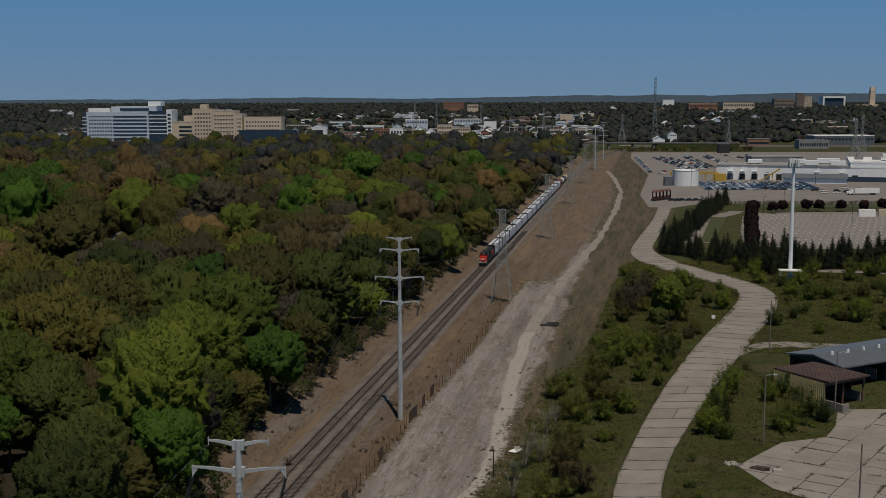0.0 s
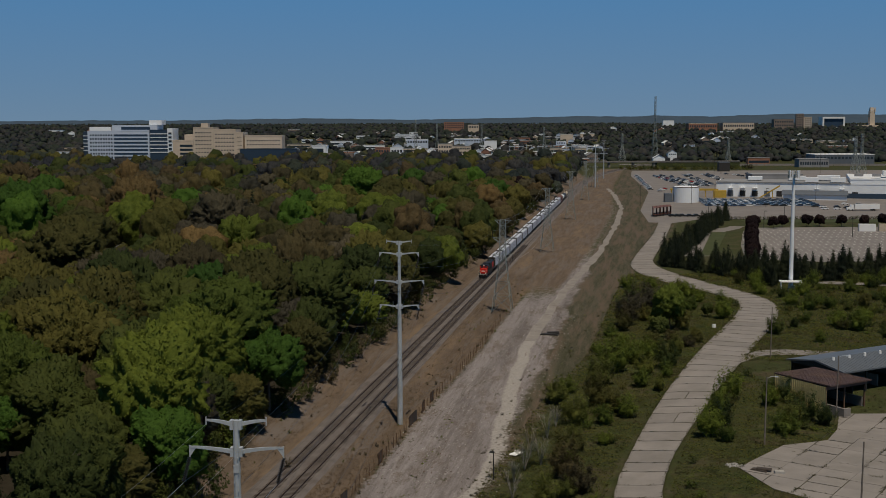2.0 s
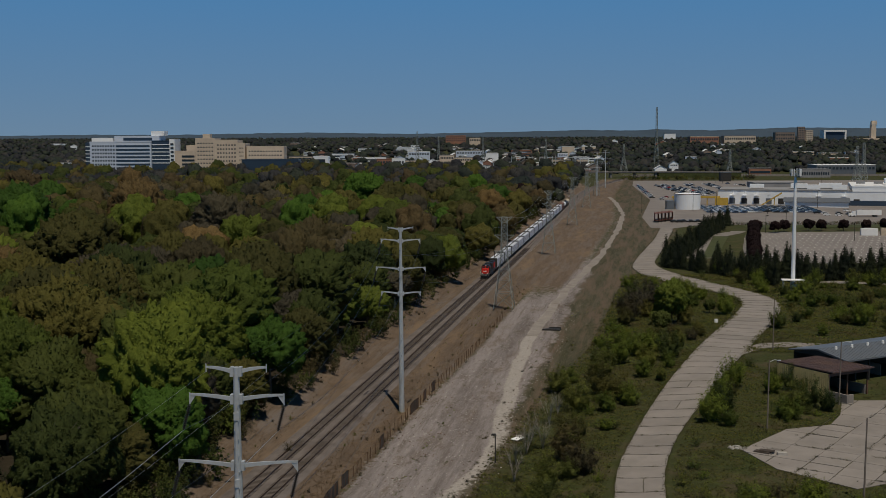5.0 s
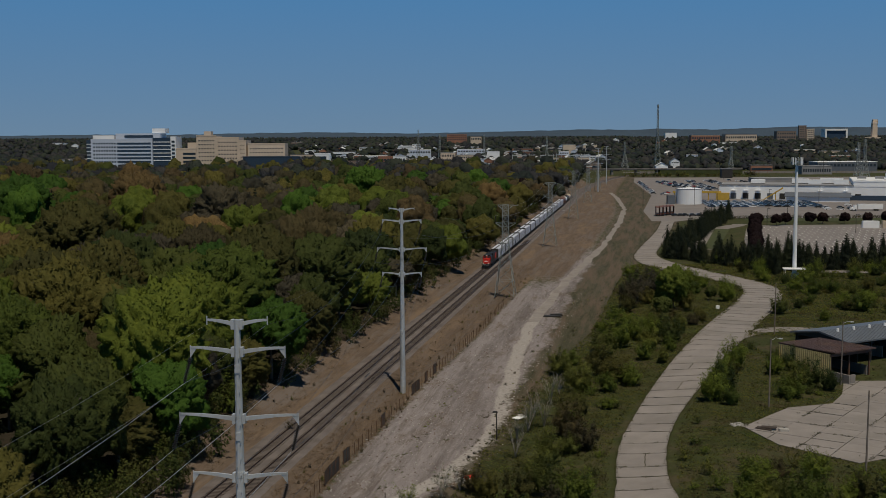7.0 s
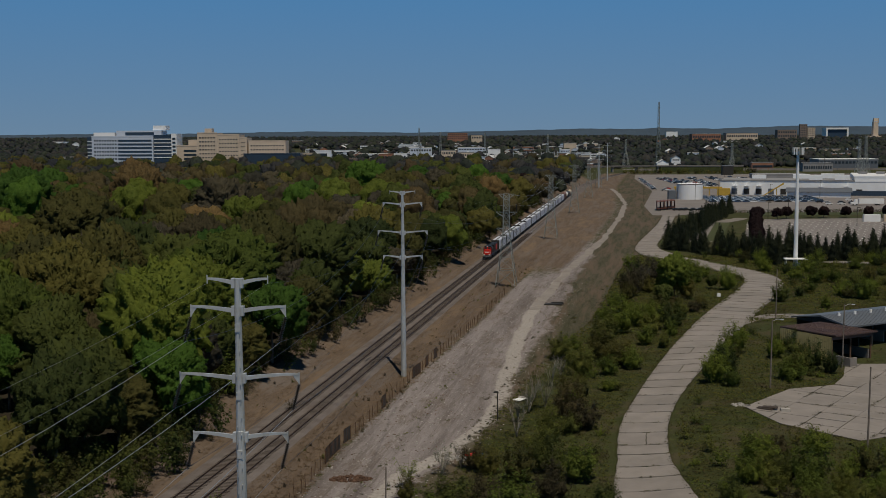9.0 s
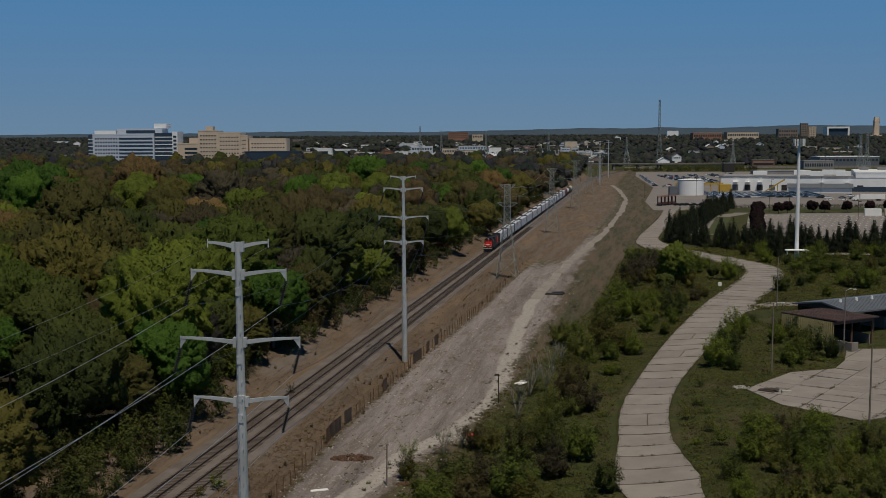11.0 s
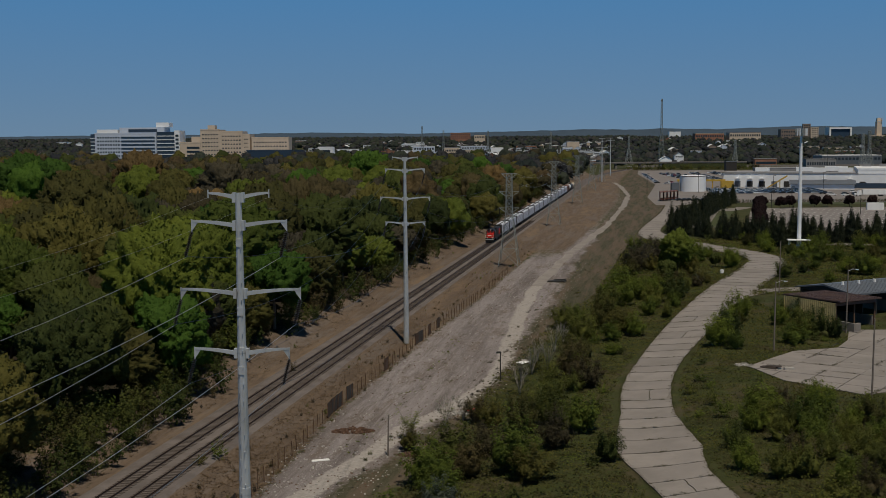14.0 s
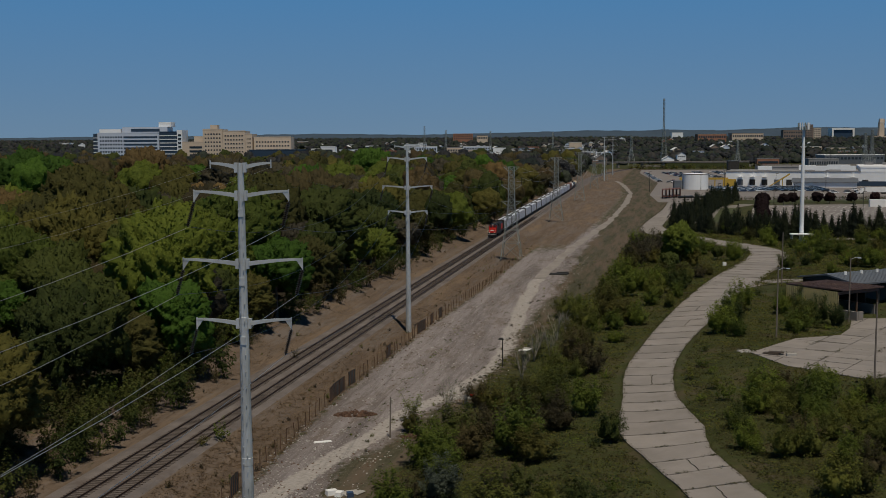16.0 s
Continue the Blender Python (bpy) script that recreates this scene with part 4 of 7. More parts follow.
# ---- wooden poles and lamps ----
def wood_pole(x, y, h, arm=0.0, lamp=False, turn=0.0, label="weathered wooden utility pole standing in scrub", group="utility poles", r=0.15):
    e = thing("utility_pole", pose(x, y, gz1(x, y) - 0.1, 0, 0, turn), label, "utility pole", group)
    part("shaft", Geo().tube((0, 0, 0), (0.1, 0, h), r, r * 0.65, 8), M["wood_pole"], e)
    if arm:
        part("crossarm", Geo().box((0, 0, h - 0.5), (arm, 0.12, 0.14)), M["wood_pole"], e)
        for sx in (-0.45, 0.45, 0.2):
            part("insulator", Geo().tube((sx * arm, 0, h - 0.43), (sx * arm, 0, h - 0.2), 0.06, n=6), M["insulator"], e)
    if lamp:
        part("lamp_arm", Geo().path([(0.08, 0, h - 0.3), (0.9, 0, h + 0.1), (1.5, 0, h + 0.05)], 0.035, n=5), M["steel"], e)
        part("lamp_head", Geo().box((1.75, 0, h), (0.6, 0.28, 0.16), 0, 0.8), M["steel"], e, "grey street lamp head")
    return e


wood_pole(54.3, 193.0, 12.0, lamp=True)
wood_pole(72.5, 211.2, 11.8, lamp=True)
wood_pole(56.7, 154.0, 11.8)
wood_pole(75.6, 266.0, 12.0)
wood_pole(-71.0, 301.0, 11.0, 2.2, label="wooden utility pole among the trees")
wood_pole(-73.9, 228.0, 9.0, 2.2, label="wooden utility pole among the trees")
wood_pole(-10.6, 561.0, 13, 2.4, label="wooden utility pole among the trees")
wood_pole(-35.2, 439.0, 14, 2.4, label="wooden utility pole among the trees")
wood_pole(-7.6, 138.8, 5.2, label="short wooden pole leaning beside the gravel track", r=0.11)


def flood_post(x, y, h):
    e = thing("lamp_post", pose(x, y, gz1(x, y) - 0.05), "short dark lamp post beside the gravel track", "lamp post")
    part("shaft", Geo().tube((0, 0, 0), (0, 0, h), 0.10, 0.08, 8), M["dark_steel"], e)
    part("lamp_head", Geo().box((-0.25, 0, h + 0.05), (0.9, 0.4, 0.28), 0, 0.7), M["dark_steel"], e)


flood_post(8.0, 182.5, 4.6)


# ---- cellular mast ----
cell = thing("cell_mast", pose(113.6, 379.0, 1.0), "tall white monopole mast with an antenna crown", "mast")
part("shaft", Geo().tube((0, 0, 0), (0, 0, 18), 0.72, 0.6, 14, False).tube((0, 0, 18), (0, 0, 37.5), 0.6, 0.42, 14), M["white_wall"], cell, smooth=False)
part("platform_ring", Geo().tube((0, 0, 36.6), (0, 0, 36.8), 1.5, n=12).tube((0, 0, 38.2), (0, 0, 38.3), 1.2, n=12), M["lattice"], cell)
for i in range(12):
    a = i * math.pi / 6
    an = part("antenna", Geo().box((1.75 * math.cos(a), 1.75 * math.sin(a), 37.6), (0.35, 0.35, 2.3), a), M["white_wall"] if i % 3 else M["lattice"], cell)
    part("mount", Geo().tube((0.4 * math.cos(a), 0.4 * math.sin(a), 37.2), (1.6 * math.cos(a), 1.6 * math.sin(a), 37.2), 0.06, n=4), M["lattice"], an)
hut = thing("equipment_shelter", pose(112.8, 376.5, gz1(112.8, 376.5), 0, 0, -8), "small white-roofed equipment shelter at the mast's foot", "shelter")
part("roof", Geo().box((0, 0, 3.6), (7.0, 3.6, 0.3)), M["white"], hut)
for sx in (-3, 3):
    for sy in (-1.5, 1.5):
        part("post", Geo().box((sx, sy, 1.7), (0.18, 0.18, 3.5)), M["white"], hut)
part("cabinet", Geo().box((0.5, 0.3, 1.1), (2.4, 1.2, 2.2)), M["steel"], hut)


# ---- open sheds by the yard ----
def ribs(g, x0, x1, y, z0, z1, d=0.6):
    n = int((x1 - x0) / d)
    for i in range(n + 1):
        g.box((x0 + (x1 - x0) * i / n, y, (z0 + z1) / 2), (0.12, 0.06, z1 - z0))
    return g


SHED_TURN = 29.0
zs = 1.55
shed = thing("salt_shed", pose(71.7, 214.8, zs, 0, 0, SHED_TURN), "low open shed with ochre metal siding and a rusty maroon roof", "shed")
# local x along the open front, y along the depth
W, D, H = 10.6, 13.0, 5.0


def lean_roof(x0, x1, y0, y1, za, zb, thick):
    """A roof sheet that rises from y0 to y1."""
    g = Geo()
    up = [(x0, y0, za), (x1, y0, za), (x1, y1, zb), (x0, y1, zb)]
    lo_ = [(x, y, z - thick) for x, y, z in up]
    g.poly(up).poly(lo_[::-1])
    for i in range(4):
        g.poly((up[i], lo_[i], lo_[(i + 1) % 4], up[(i + 1) % 4]))
    return g


part("roof", lean_roof(-0.03, W + 0.4, -1.0, D + 0.3, H + 0.48, H + 0.26, 0.22), M["red_roof"], shed)
for i in range(19):
    x = 0.05 + i * (W + 0.25) / 18
    part("roof_rib", lean_roof(x - 0.05, x + 0.05, -1.0, D + 0.3, H + 0.53, H + 0.31, 0.05), M["red_roof"], shed)
side = part("side_siding", Geo().slab((0, 0, 0), (0.16, D, H)), M["yellow_siding"], shed)
for i in range(27):
    part("siding_rib", Geo().slab((-0.07, i * D / 26 - 0.07, 0), (-0.005, i * D / 26 + 0.07, H)), M["yellow_siding"], side)
part("fascia", Geo().slab((-0.1, -0.12, H - 0.5), (W, 0.0, H)), M["red_roof"], shed)
part("back_wall", Geo().slab((0, D, 0), (W, D + 0.2, H)), M["dark_steel"], shed)
part("end_wall", Geo().slab((W - 0.2, 3.0, 1.9), (W, D, H)), M["dark_steel"], shed)
part("inner_concrete_wall", Geo().slab((W - 0.5, 0.4, 0), (W - 0.1, D - 0.2, 1.85)), M["concrete"], shed)
part("low_concrete_wall", Geo().slab((0.3, -4.2, -0.1), (0.7, 0.2, 1.75)), M["concrete"], shed)
part("low_concrete_wall", Geo().slab((0.75, -4.2, -0.1), (2.0, -3.8, 1.75)), M["concrete"], shed)
for x in (0.15, 5.0, W - 0.15):
    part("column", Geo().box((x, 0.12, H / 2), (0.28, 0.24, H)), M["rust"], shed)
barn = thing("storage_canopy", pose(80.1, 229.6, zs, 0, 0, SHED_TURN), "long open storage canopy with a grey ribbed metal roof", "shed")
W2, D2, H2 = 46.0, 14.0, 4.9
part("roof", lean_roof(-1.0, W2, -0.8, D2 / 2 - 0.002, H2 - 0.1, H2 + 1.1, 0.3), M["metal_roof"], barn)
part("roof", lean_roof(-1.0, W2, D2 / 2 + 0.002, D2 + 0.8, H2 + 1.1, H2 - 0.1, 0.3), M["metal_roof"], barn)
for i in range(58):
    x = -0.9 + i * (W2 + 0.7) / 57
    part("roof_rib", lean_roof(x - 0.06, x + 0.06, -0.8, D2 / 2, H2 - 0.05, H2 + 1.15, 0.05), M["metal_roof"], barn)
for i in range(9):
    part("roof_vent", Geo().tube((3 + i * 4.6, 5.6, H2 + 0.8), (3 + i * 4.6, 5.6, H2 + 1.5), 0.3, 0.26, 10), M["white"], barn)
for i in range(8):
    for y in (0.3, D2 - 0.3):
        part("column", Geo().box((0.3 + i * 6.4, y, H2 / 2 - 0.2), (0.3, 0.3, H2 - 0.4)), M["dark_steel"], barn)
part("back_wall", Geo().slab((0, D2, 0), (W2, D2 + 0.2, H2 - 0.2)), M["dark_steel"], barn)
part("gable_fascia", Geo().poly(((-0.9, 0, H2 - 0.5), (-0.9, D2, H2 - 0.5), (-0.9, D2 / 2, H2 + 0.75))).poly(((-0.8, D2 / 2, H2 + 0.75), (-0.8, D2, H2 - 0.5), (-0.8, 0, H2 - 0.5))), M["dark_steel"], barn)
for i in range(3):
    part("bay_wall", Geo().slab((12 + i * 11, 2, 0), (12.3 + i * 11, D2 - 0.5, 2.4)), M["concrete"], barn)


# ---- litter along the gravel ----
def heap(name, x, y, w, d, h, n, mat, label, category, seed):
    hr = random.Random(seed)
    g = Geo()
    for _ in range(n):
        a, r = hr.uniform(0, 6.28), math.sqrt(hr.random())
        px, py = math.cos(a) * r * w / 2, math.sin(a) * r * d / 2
        s_ = hr.uniform(0.15, 0.45)
        g.box((px, py, max(0.05, h * (1 - r) * hr.uniform(0.4, 1))), (s_ * hr.uniform(0.6, 1.6), s_, s_ * 0.7), hr.uniform(0, 3), hr.uniform(0.4, 0.8))
    solid(name, g, mat, label, category, kind="", m=pose(x, y, gz1(x, y)))["kind"] = "stuff"


heap("earth_heap", -12.9, 150.7, 5.5, 2.4, 0.9, 170, M["earth"], "heap of dug reddish brown earth on gravel", "earth heap", 1)
heap("earth_heap", -4.0, 139.0, 4.6, 2.0, 0.7, 120, M["earth"], "heap of dark earth and roots beside the track", "earth heap", 2)
heap("rubble_heap", 1.5, 160.5, 4.0, 2.0, 0.4, 60, M["rubble"], "scattered pale rubble beside the gravel track", "rubble", 4)


def dumped(x, y, turn, pieces, label):
    e = thing("dumped_rubbish", pose(x, y, gz1(x, y), 0, 0, turn), label, "rubbish")
    for nm, c, sz, rz, mat in pieces:
        part(nm, Geo().box(c, sz, rz, 0.9), mat, e)


dumped(-11.0, 115.8, 5, [("sack", (-1.4, 0.3, 0.25), (1.2, 0.8, 0.5), 0.4, M["white"]), ("sack", (-0.6, -0.2, 0.22), (1.0, 0.7, 0.45), 1.2, M["white"]), ("board", (0.6, 0.8, 0.1), (1.6, 0.9, 0.08), 0.3, M["rubble"]), ("board", (1.4, 0.4, 0.14), (1.4, 0.8, 0.07), 0.9, M["rubble"]), ("board", (0.2, 0.1, 0.12), (1.3, 0.9, 0.08), 2.0, M["rubble"]), ("bag", (0.5, -0.6, 0.25), (0.7, 0.6, 0.5), 0.2, M["car_blue"])], "dumped white sacks and broken boards on gravel")
dumped(3.4, 162.0, 20, [("cloth", (0, 0, 0.15), (1.7, 0.9, 0.3), 0.2, M["red"]), ("tarpaulin", (1.2, -0.3, 0.12), (1.3, 0.7, 0.25), 0.7, M["car_blue"])], "dumped red cloth and blue tarpaulin in weeds")
dumped(28.9, 309.5, -8, [("sleeper", (0, 0, 0.2), (4.6, 0.6, 0.35), 0.15, M["dark_steel"]), ("sleeper", (-0.5, -1.3, 0.2), (5.0, 0.7, 0.4), -0.1, M["dark_steel"]), ("sleeper", (0.4, 1.6, 0.25), (3.4, 0.6, 0.5), 0.3, M["dark_steel"])], "stack of dark discarded sleepers beside gravel")
dumped(-15.6, 136.8, 12, [("board", (0, 0, 0.08), (2.2, 0.6, 0.1), 0.1, M["white"])], "white board lying on gravel")
dumped(12.5, 196.5, 30, [("panel", (0, 0, 0.3), (2.6, 1.4, 0.1), 0.4, M["white"]), ("panel", (0.8, 0.8, 0.35), (1.6, 1.0, 0.1), 1.1, M["rubble"])], "broken pale panels dumped among bare saplings")
dumped(49.6, 178.6, -40, [("pallet", (0, 0, 0.3), (2.6, 1.2, 0.14), 0.1, M["sleeper"]), ("pallet", (0.6, 0.3, 0.5), (2.4, 1.1, 0.14), 0.3, M["sleeper"]), ("rubble_pile", (3.0, 0.6, 0.3), (1.6, 1.0, 0.5), 0.6, M["rubble"])], "broken pallets and rubble at the yard's corner")
heap("rubble_heap", 46.2, 181.8, 3.0, 2.0, 0.4, 50, M["rubble"], "scattered rubble at the yard's corner", "rubble", 9)
sign = thing("marker_box", pose(71.4, 304.6, gz1(71.4, 304.6)), "small white marker box in the grass", "marker")
part("box", Geo().box((0, 0, 0.9), (0.9, 0.6, 0.9)), M["white"], sign)
part("post", Geo().box((0, 0, 0.25), (0.12, 0.12, 0.6)), M["wood_pole"], sign)


# ---- trees ----
def ball(fine):
    """A unit sphere of even triangles without its underside: points and faces."""
    bm = bmesh.new()
    bmesh.ops.create_icosphere(bm, subdivisions=fine, radius=1.0)
    v = np.array([p.co[:] for p in bm.verts])
    f = np.array([[p.index for p in q.verts] for q in bm.faces])
    bm.free()
    return v, f[v[f][:, :, 2].mean(1) > -0.72]


BALL = {k: ball(k) for k in (2, 3, 4, 5)}


def crown_np(rs, radius, low, high, lobes, count, leaf, fine=5, airy=False):
    """A crown of billows: a finely broken shell that follows them, with loose leaf clumps or twigs standing off it."""
    mid, half = (low + high) * 0.5, (high - low) * 0.5
    c = []
    for i in range(lobes):
        z = -0.6 + 1.45 * (i + 0.5) / lobes
        a = i * 2.4 + rs.uniform(-0.6, 0.6)
        ring = np.sqrt(max(0.04, 1 - z * z))
        k = rs.uniform(0.46, 0.72)
        c.append((np.cos(a) * ring * radius * k, np.sin(a) * ring * radius * k, mid + z * half * rs.uniform(0.55, 0.72), radius * rs.uniform(0.30, 0.50)))
    c.append((rs.normal() * 0.1 * radius, rs.normal() * 0.1 * radius, high - radius * 0.45, radius * 0.42))
    c = np.array(c)
    v, f = crown_body(rs, c, mid, fine, 0.84 if airy else 0.92)
    n = count
    k = rs.choice(len(f), n)
    w = rs.dirichlet((1, 1, 1), n)[:, :, None]
    at = (v[f[k]] * w).sum(1)
    out = np.cross(v[f[k][:, 1]] - v[f[k][:, 0]], v[f[k][:, 2]] - v[f[k][:, 0]])
    out /= np.linalg.norm(out, axis=1, keepdims=True) + 1e-9
    whole = at - np.array([0, 0, mid - half * 0.3])
    whole /= np.linalg.norm(whole, axis=1, keepdims=True)
    if airy:
        lv, lf = twigs_np(rs, at, whole * 0.8 + out * 0.3 + np.array([0, 0, 0.35]), leaf)
    else:
        puff = np.sin(at[:, 0] * 3.1 + 1.7 * np.sin(at[:, 2] * 2.3)) * np.sin(at[:, 1] * 2.9 + 1.3 * np.sin(at[:, 0] * 1.9)) * np.sin(at[:, 2] * 2.7 + at[:, 1])
        rise = radius * (0.018 + 0.022 * puff[:, None]) * rs.uniform(-0.3, 1.7, (n, 1))
        lv, lf = leaf_tris(rs, at + (out * 0.7 + whole * 0.4) * rise, out * 0.5 + whole * 0.6, leaf)
    return np.concatenate([v, lv]), np.concatenate([f, lf + len(v)])


def crown_body(rs, c, mid, fine, core):
    """The lumpy outer face of the foliage."""
    d, f = BALL[fine]
    a = rs.uniform(0, 2 * np.pi)
    d = np.stack([d[:, 0] * np.cos(a) - d[:, 1] * np.sin(a), d[:, 0] * np.sin(a) + d[:, 1] * np.cos(a), d[:, 2]], 1)
    o = c[:, :3] - np.array([0, 0, mid])
    b = d @ o.T
    disc = b * b - (o ** 2).sum(1) + (c[:, 3] * core) ** 2
    far_ = np.where(disc > 0, b + np.sqrt(np.maximum(disc, 0)), 0.0).max(1)
    far_ = np.maximum(far_, c[:, 3].mean() * core * 0.9)
    lump = np.zeros(len(d))
    for _ in range(9):
        w = rs.normal(size=3) * rs.uniform(5, 12)
        lump += np.sin(d @ w + rs.uniform(0, 6.28)) / 9
    knob = np.zeros(len(d))
    for _ in range(10):
        w = rs.normal(size=3)
        w *= rs.uniform(16, 30) / np.linalg.norm(w)
        knob += np.abs(np.sin(d @ w + rs.uniform(0, 6.28))) / 10
    span = far_.mean()
    v = d * (far_ * (1 + 0.22 * lump + (0.75 if fine > 4 else 0.5) * (knob - 0.63)) * rs.uniform(0.955, 1.045, len(d)))[:, None]
    return v + rs.normal(size=d.shape) * span * (0.010, 0.012, 0.018, 0.026)[5 - fine] + np.array([0, 0, mid]), f


def leaf_tris(rs, p, d, leaf):
    """Clumps of leaves, each a bent three-cornered piece."""
    n = len(p)
    up = d / (np.linalg.norm(d, axis=1, keepdims=True) + 1e-9) + rs.normal(size=(n, 3)) * 0.36 + np.array([0, 0, 0.15])
    up /= np.linalg.norm(up, axis=1, keepdims=True)
    a = np.cross(up, rs.normal(size=(n, 3)))
    a /= np.linalg.norm(a, axis=1, keepdims=True) + 1e-9
    b = np.cross(up, a)
    size = leaf * rs.uniform(0.5, 1.3, (n, 1))
    w = rs.uniform(0.5, 0.95, (n, 1))
    v = np.stack([p - a * size * 0.8, p + a * size * 0.4 - b * size * w, p + a * size * rs.uniform(0.3, 0.9, (n, 1)) + b * size * w], 1)
    return v.reshape(-1, 3), np.arange(n * 3).reshape(n, 3)


def twigs_np(rs, p, d, leaf):
    """Thin budding twigs that point outwards."""
    n = len(p)
    d = d / (np.linalg.norm(d, axis=1, keepdims=True) + 1e-9) + rs.normal(size=(n, 3)) * 0.35
    d /= np.linalg.norm(d, axis=1, keepdims=True)
    a = np.cross(d, rs.normal(size=(n, 3)))
    a /= np.linalg.norm(a, axis=1, keepdims=True) + 1e-9
    size = leaf * rs.uniform(0.6, 1.5, (n, 1))
    v = np.stack([p - d * size * 0.6, p + d * size * 0.2 + a * size * 0.16, p + d * size * 2.2 - a * size * 0.16], 1)
    return v.reshape(-1, 3), np.arange(n * 3).reshape(n, 3)


def leaf_quads(rs, p, d, leaf):
    n = len(p)
    up = d * 1.0 + rs.normal(size=(n, 3)) * 0.26 + np.array([0, 0, 0.15])
    up /= np.linalg.norm(up, axis=1, keepdims=True)
    a = np.cross(up, rs.normal(size=(n, 3)))
    a /= np.linalg.norm(a, axis=1, keepdims=True) + 1e-9
    b = np.cross(up, a)
    size = leaf * rs.uniform(0.55, 1.25, (n, 1))
    w = rs.uniform(0.5, 0.9, (n, 1))
    bend = up * size * rs.uniform(-0.25, 0.1, (n, 1))
    v = np.stack([p - a * size, p - b * size * w + bend, p + a * size * rs.uniform(0.7, 1.1, (n, 1)), p + b * size * w + bend], 1)
    return v.reshape(-1, 3), np.arange(n * 4).reshape(n, 4)


def cone_np(rs, radius, low, high, count, leaf):
    """Conifer: whorls of drooping boughs that narrow to the tip, each a fan of small tufts, round a dark heart."""
    t = 1 - np.sqrt(rs.uniform(0, 1, count))
    tiers = 17
    k = np.floor(t * tiers)
    tier = (k + 0.15 * rs.normal(size=count)) / tiers
    bough = np.floor(rs.uniform(0, 1, count) * 9)
    a = (bough + 0.5 * (k % 2)) * 2 * np.pi / 9 + k * 0.7 + rs.normal(size=count) * 0.16
    u = np.sqrt(rs.uniform(0.05, 1, count))
    span = radius * (1 - np.clip(tier, 0, 1)) ** 0.85 * (0.82 + 0.22 * np.sin(bough * 5.1 + k * 3.3)) + 0.15
    r = span * u
    p = np.stack([np.cos(a) * r, np.sin(a) * r, low + (high - low) * np.clip(tier, 0, 1) - r * 0.38 + 0.35], 1) + rs.normal(size=(count, 3)) * 0.10
    d = np.stack([np.cos(a) * 0.7, np.sin(a) * 0.7, np.full(count, 0.7)], 1)
    v, q = leaf_tris(rs, p, d, leaf)
    n, j = 10, np.arange(10)
    hv = np.concatenate([np.stack([np.cos(j * 2 * np.pi / n) * radius * 0.55, np.sin(j * 2 * np.pi / n) * radius * 0.55, np.full(n, low + 0.2)], 1), [[0, 0, high * 0.9]]])
    hf = np.stack([j, (j + 1) % n, np.full(n, n)], 1)
    return np.concatenate([v, hv]), np.concatenate([q, hf + len(v)])


def limbs(g, rs, h, r, n, spread, start=0.35):
    tops = []
    g.path([(0, 0, 0), (0.1 * r, 0, h * 0.3), (-0.2 * r, 0.2 * r, h * 0.62), (0, 0, h * 0.9)], r, r * 0.25, 7)
    for i in range(n):
        a, z0 = i * 2.4 + rs.uniform(0, 0.8), h * (start + 0.4 * rs.uniform(0, 1))
        l = spread * rs.uniform(0.6, 1.0)
        mid = (math.cos(a) * l * 0.5, math.sin(a) * l * 0.5, z0 + l * 0.45)
        end = (math.cos(a) * l, math.sin(a) * l, z0 + l * 0.75)
        g.path([(0, 0, z0), mid, end], r * 0.42, r * 0.10, 5)
        for j in range(3):
            b = a + rs.uniform(-0.9, 0.9)
            e = (mid[0] + math.cos(b) * l * 0.45, mid[1] + math.sin(b) * l * 0.45, mid[2] + l * rs.uniform(0.2, 0.6))
            g.path([mid, e], r * 0.2, r * 0.04, 4)
    return g


KIND = {
    # radius, bottom and top of the crown, lobes, clumps, clump size
    "maple": (5.4, 2.2, 12.6, 30, 7000, 0.17), "lime": (5.4, 1.4, 12.8, 26, 6800, 0.16), "olive": (5.2, 1.4, 12.2, 24, 6600, 0.16),
    "green": (5.0, 1.1, 12.0, 24, 6600, 0.16), "rusty": (5.6, 1.8, 13.2, 24, 7000, 0.20), "brown": (5.2, 1.6, 11.8, 22, 6600, 0.18),
    "grey": (5.0, 1.8, 11.4, 20, 6200, 0.20), "purple": (4.6, 1.2, 10.3, 18, 3600, 0.16), "conifer": (3.7, 0.6, 13.0, 0, 3600, 0.24),
}
AIRY = ("rusty", "brown", "grey")
WORD = {
    "maple": "full bright green maple in fresh leaf", "lime": "yellow-green tree in young spring leaf", "olive": "olive-green tree in half-open leaf",
    "green": "mid-green broadleaf tree with a dense crown", "rusty": "tall tree with orange-brown spring buds", "brown": "brownish tree just coming into leaf",
    "grey": "grey bare-twigged tree with few buds", "purple": "dark purple-leaved ornamental tree", "conifer": "dark green spruce tree with drooping branches",
}
rs = np.random.default_rng(11)
PROTO = {}
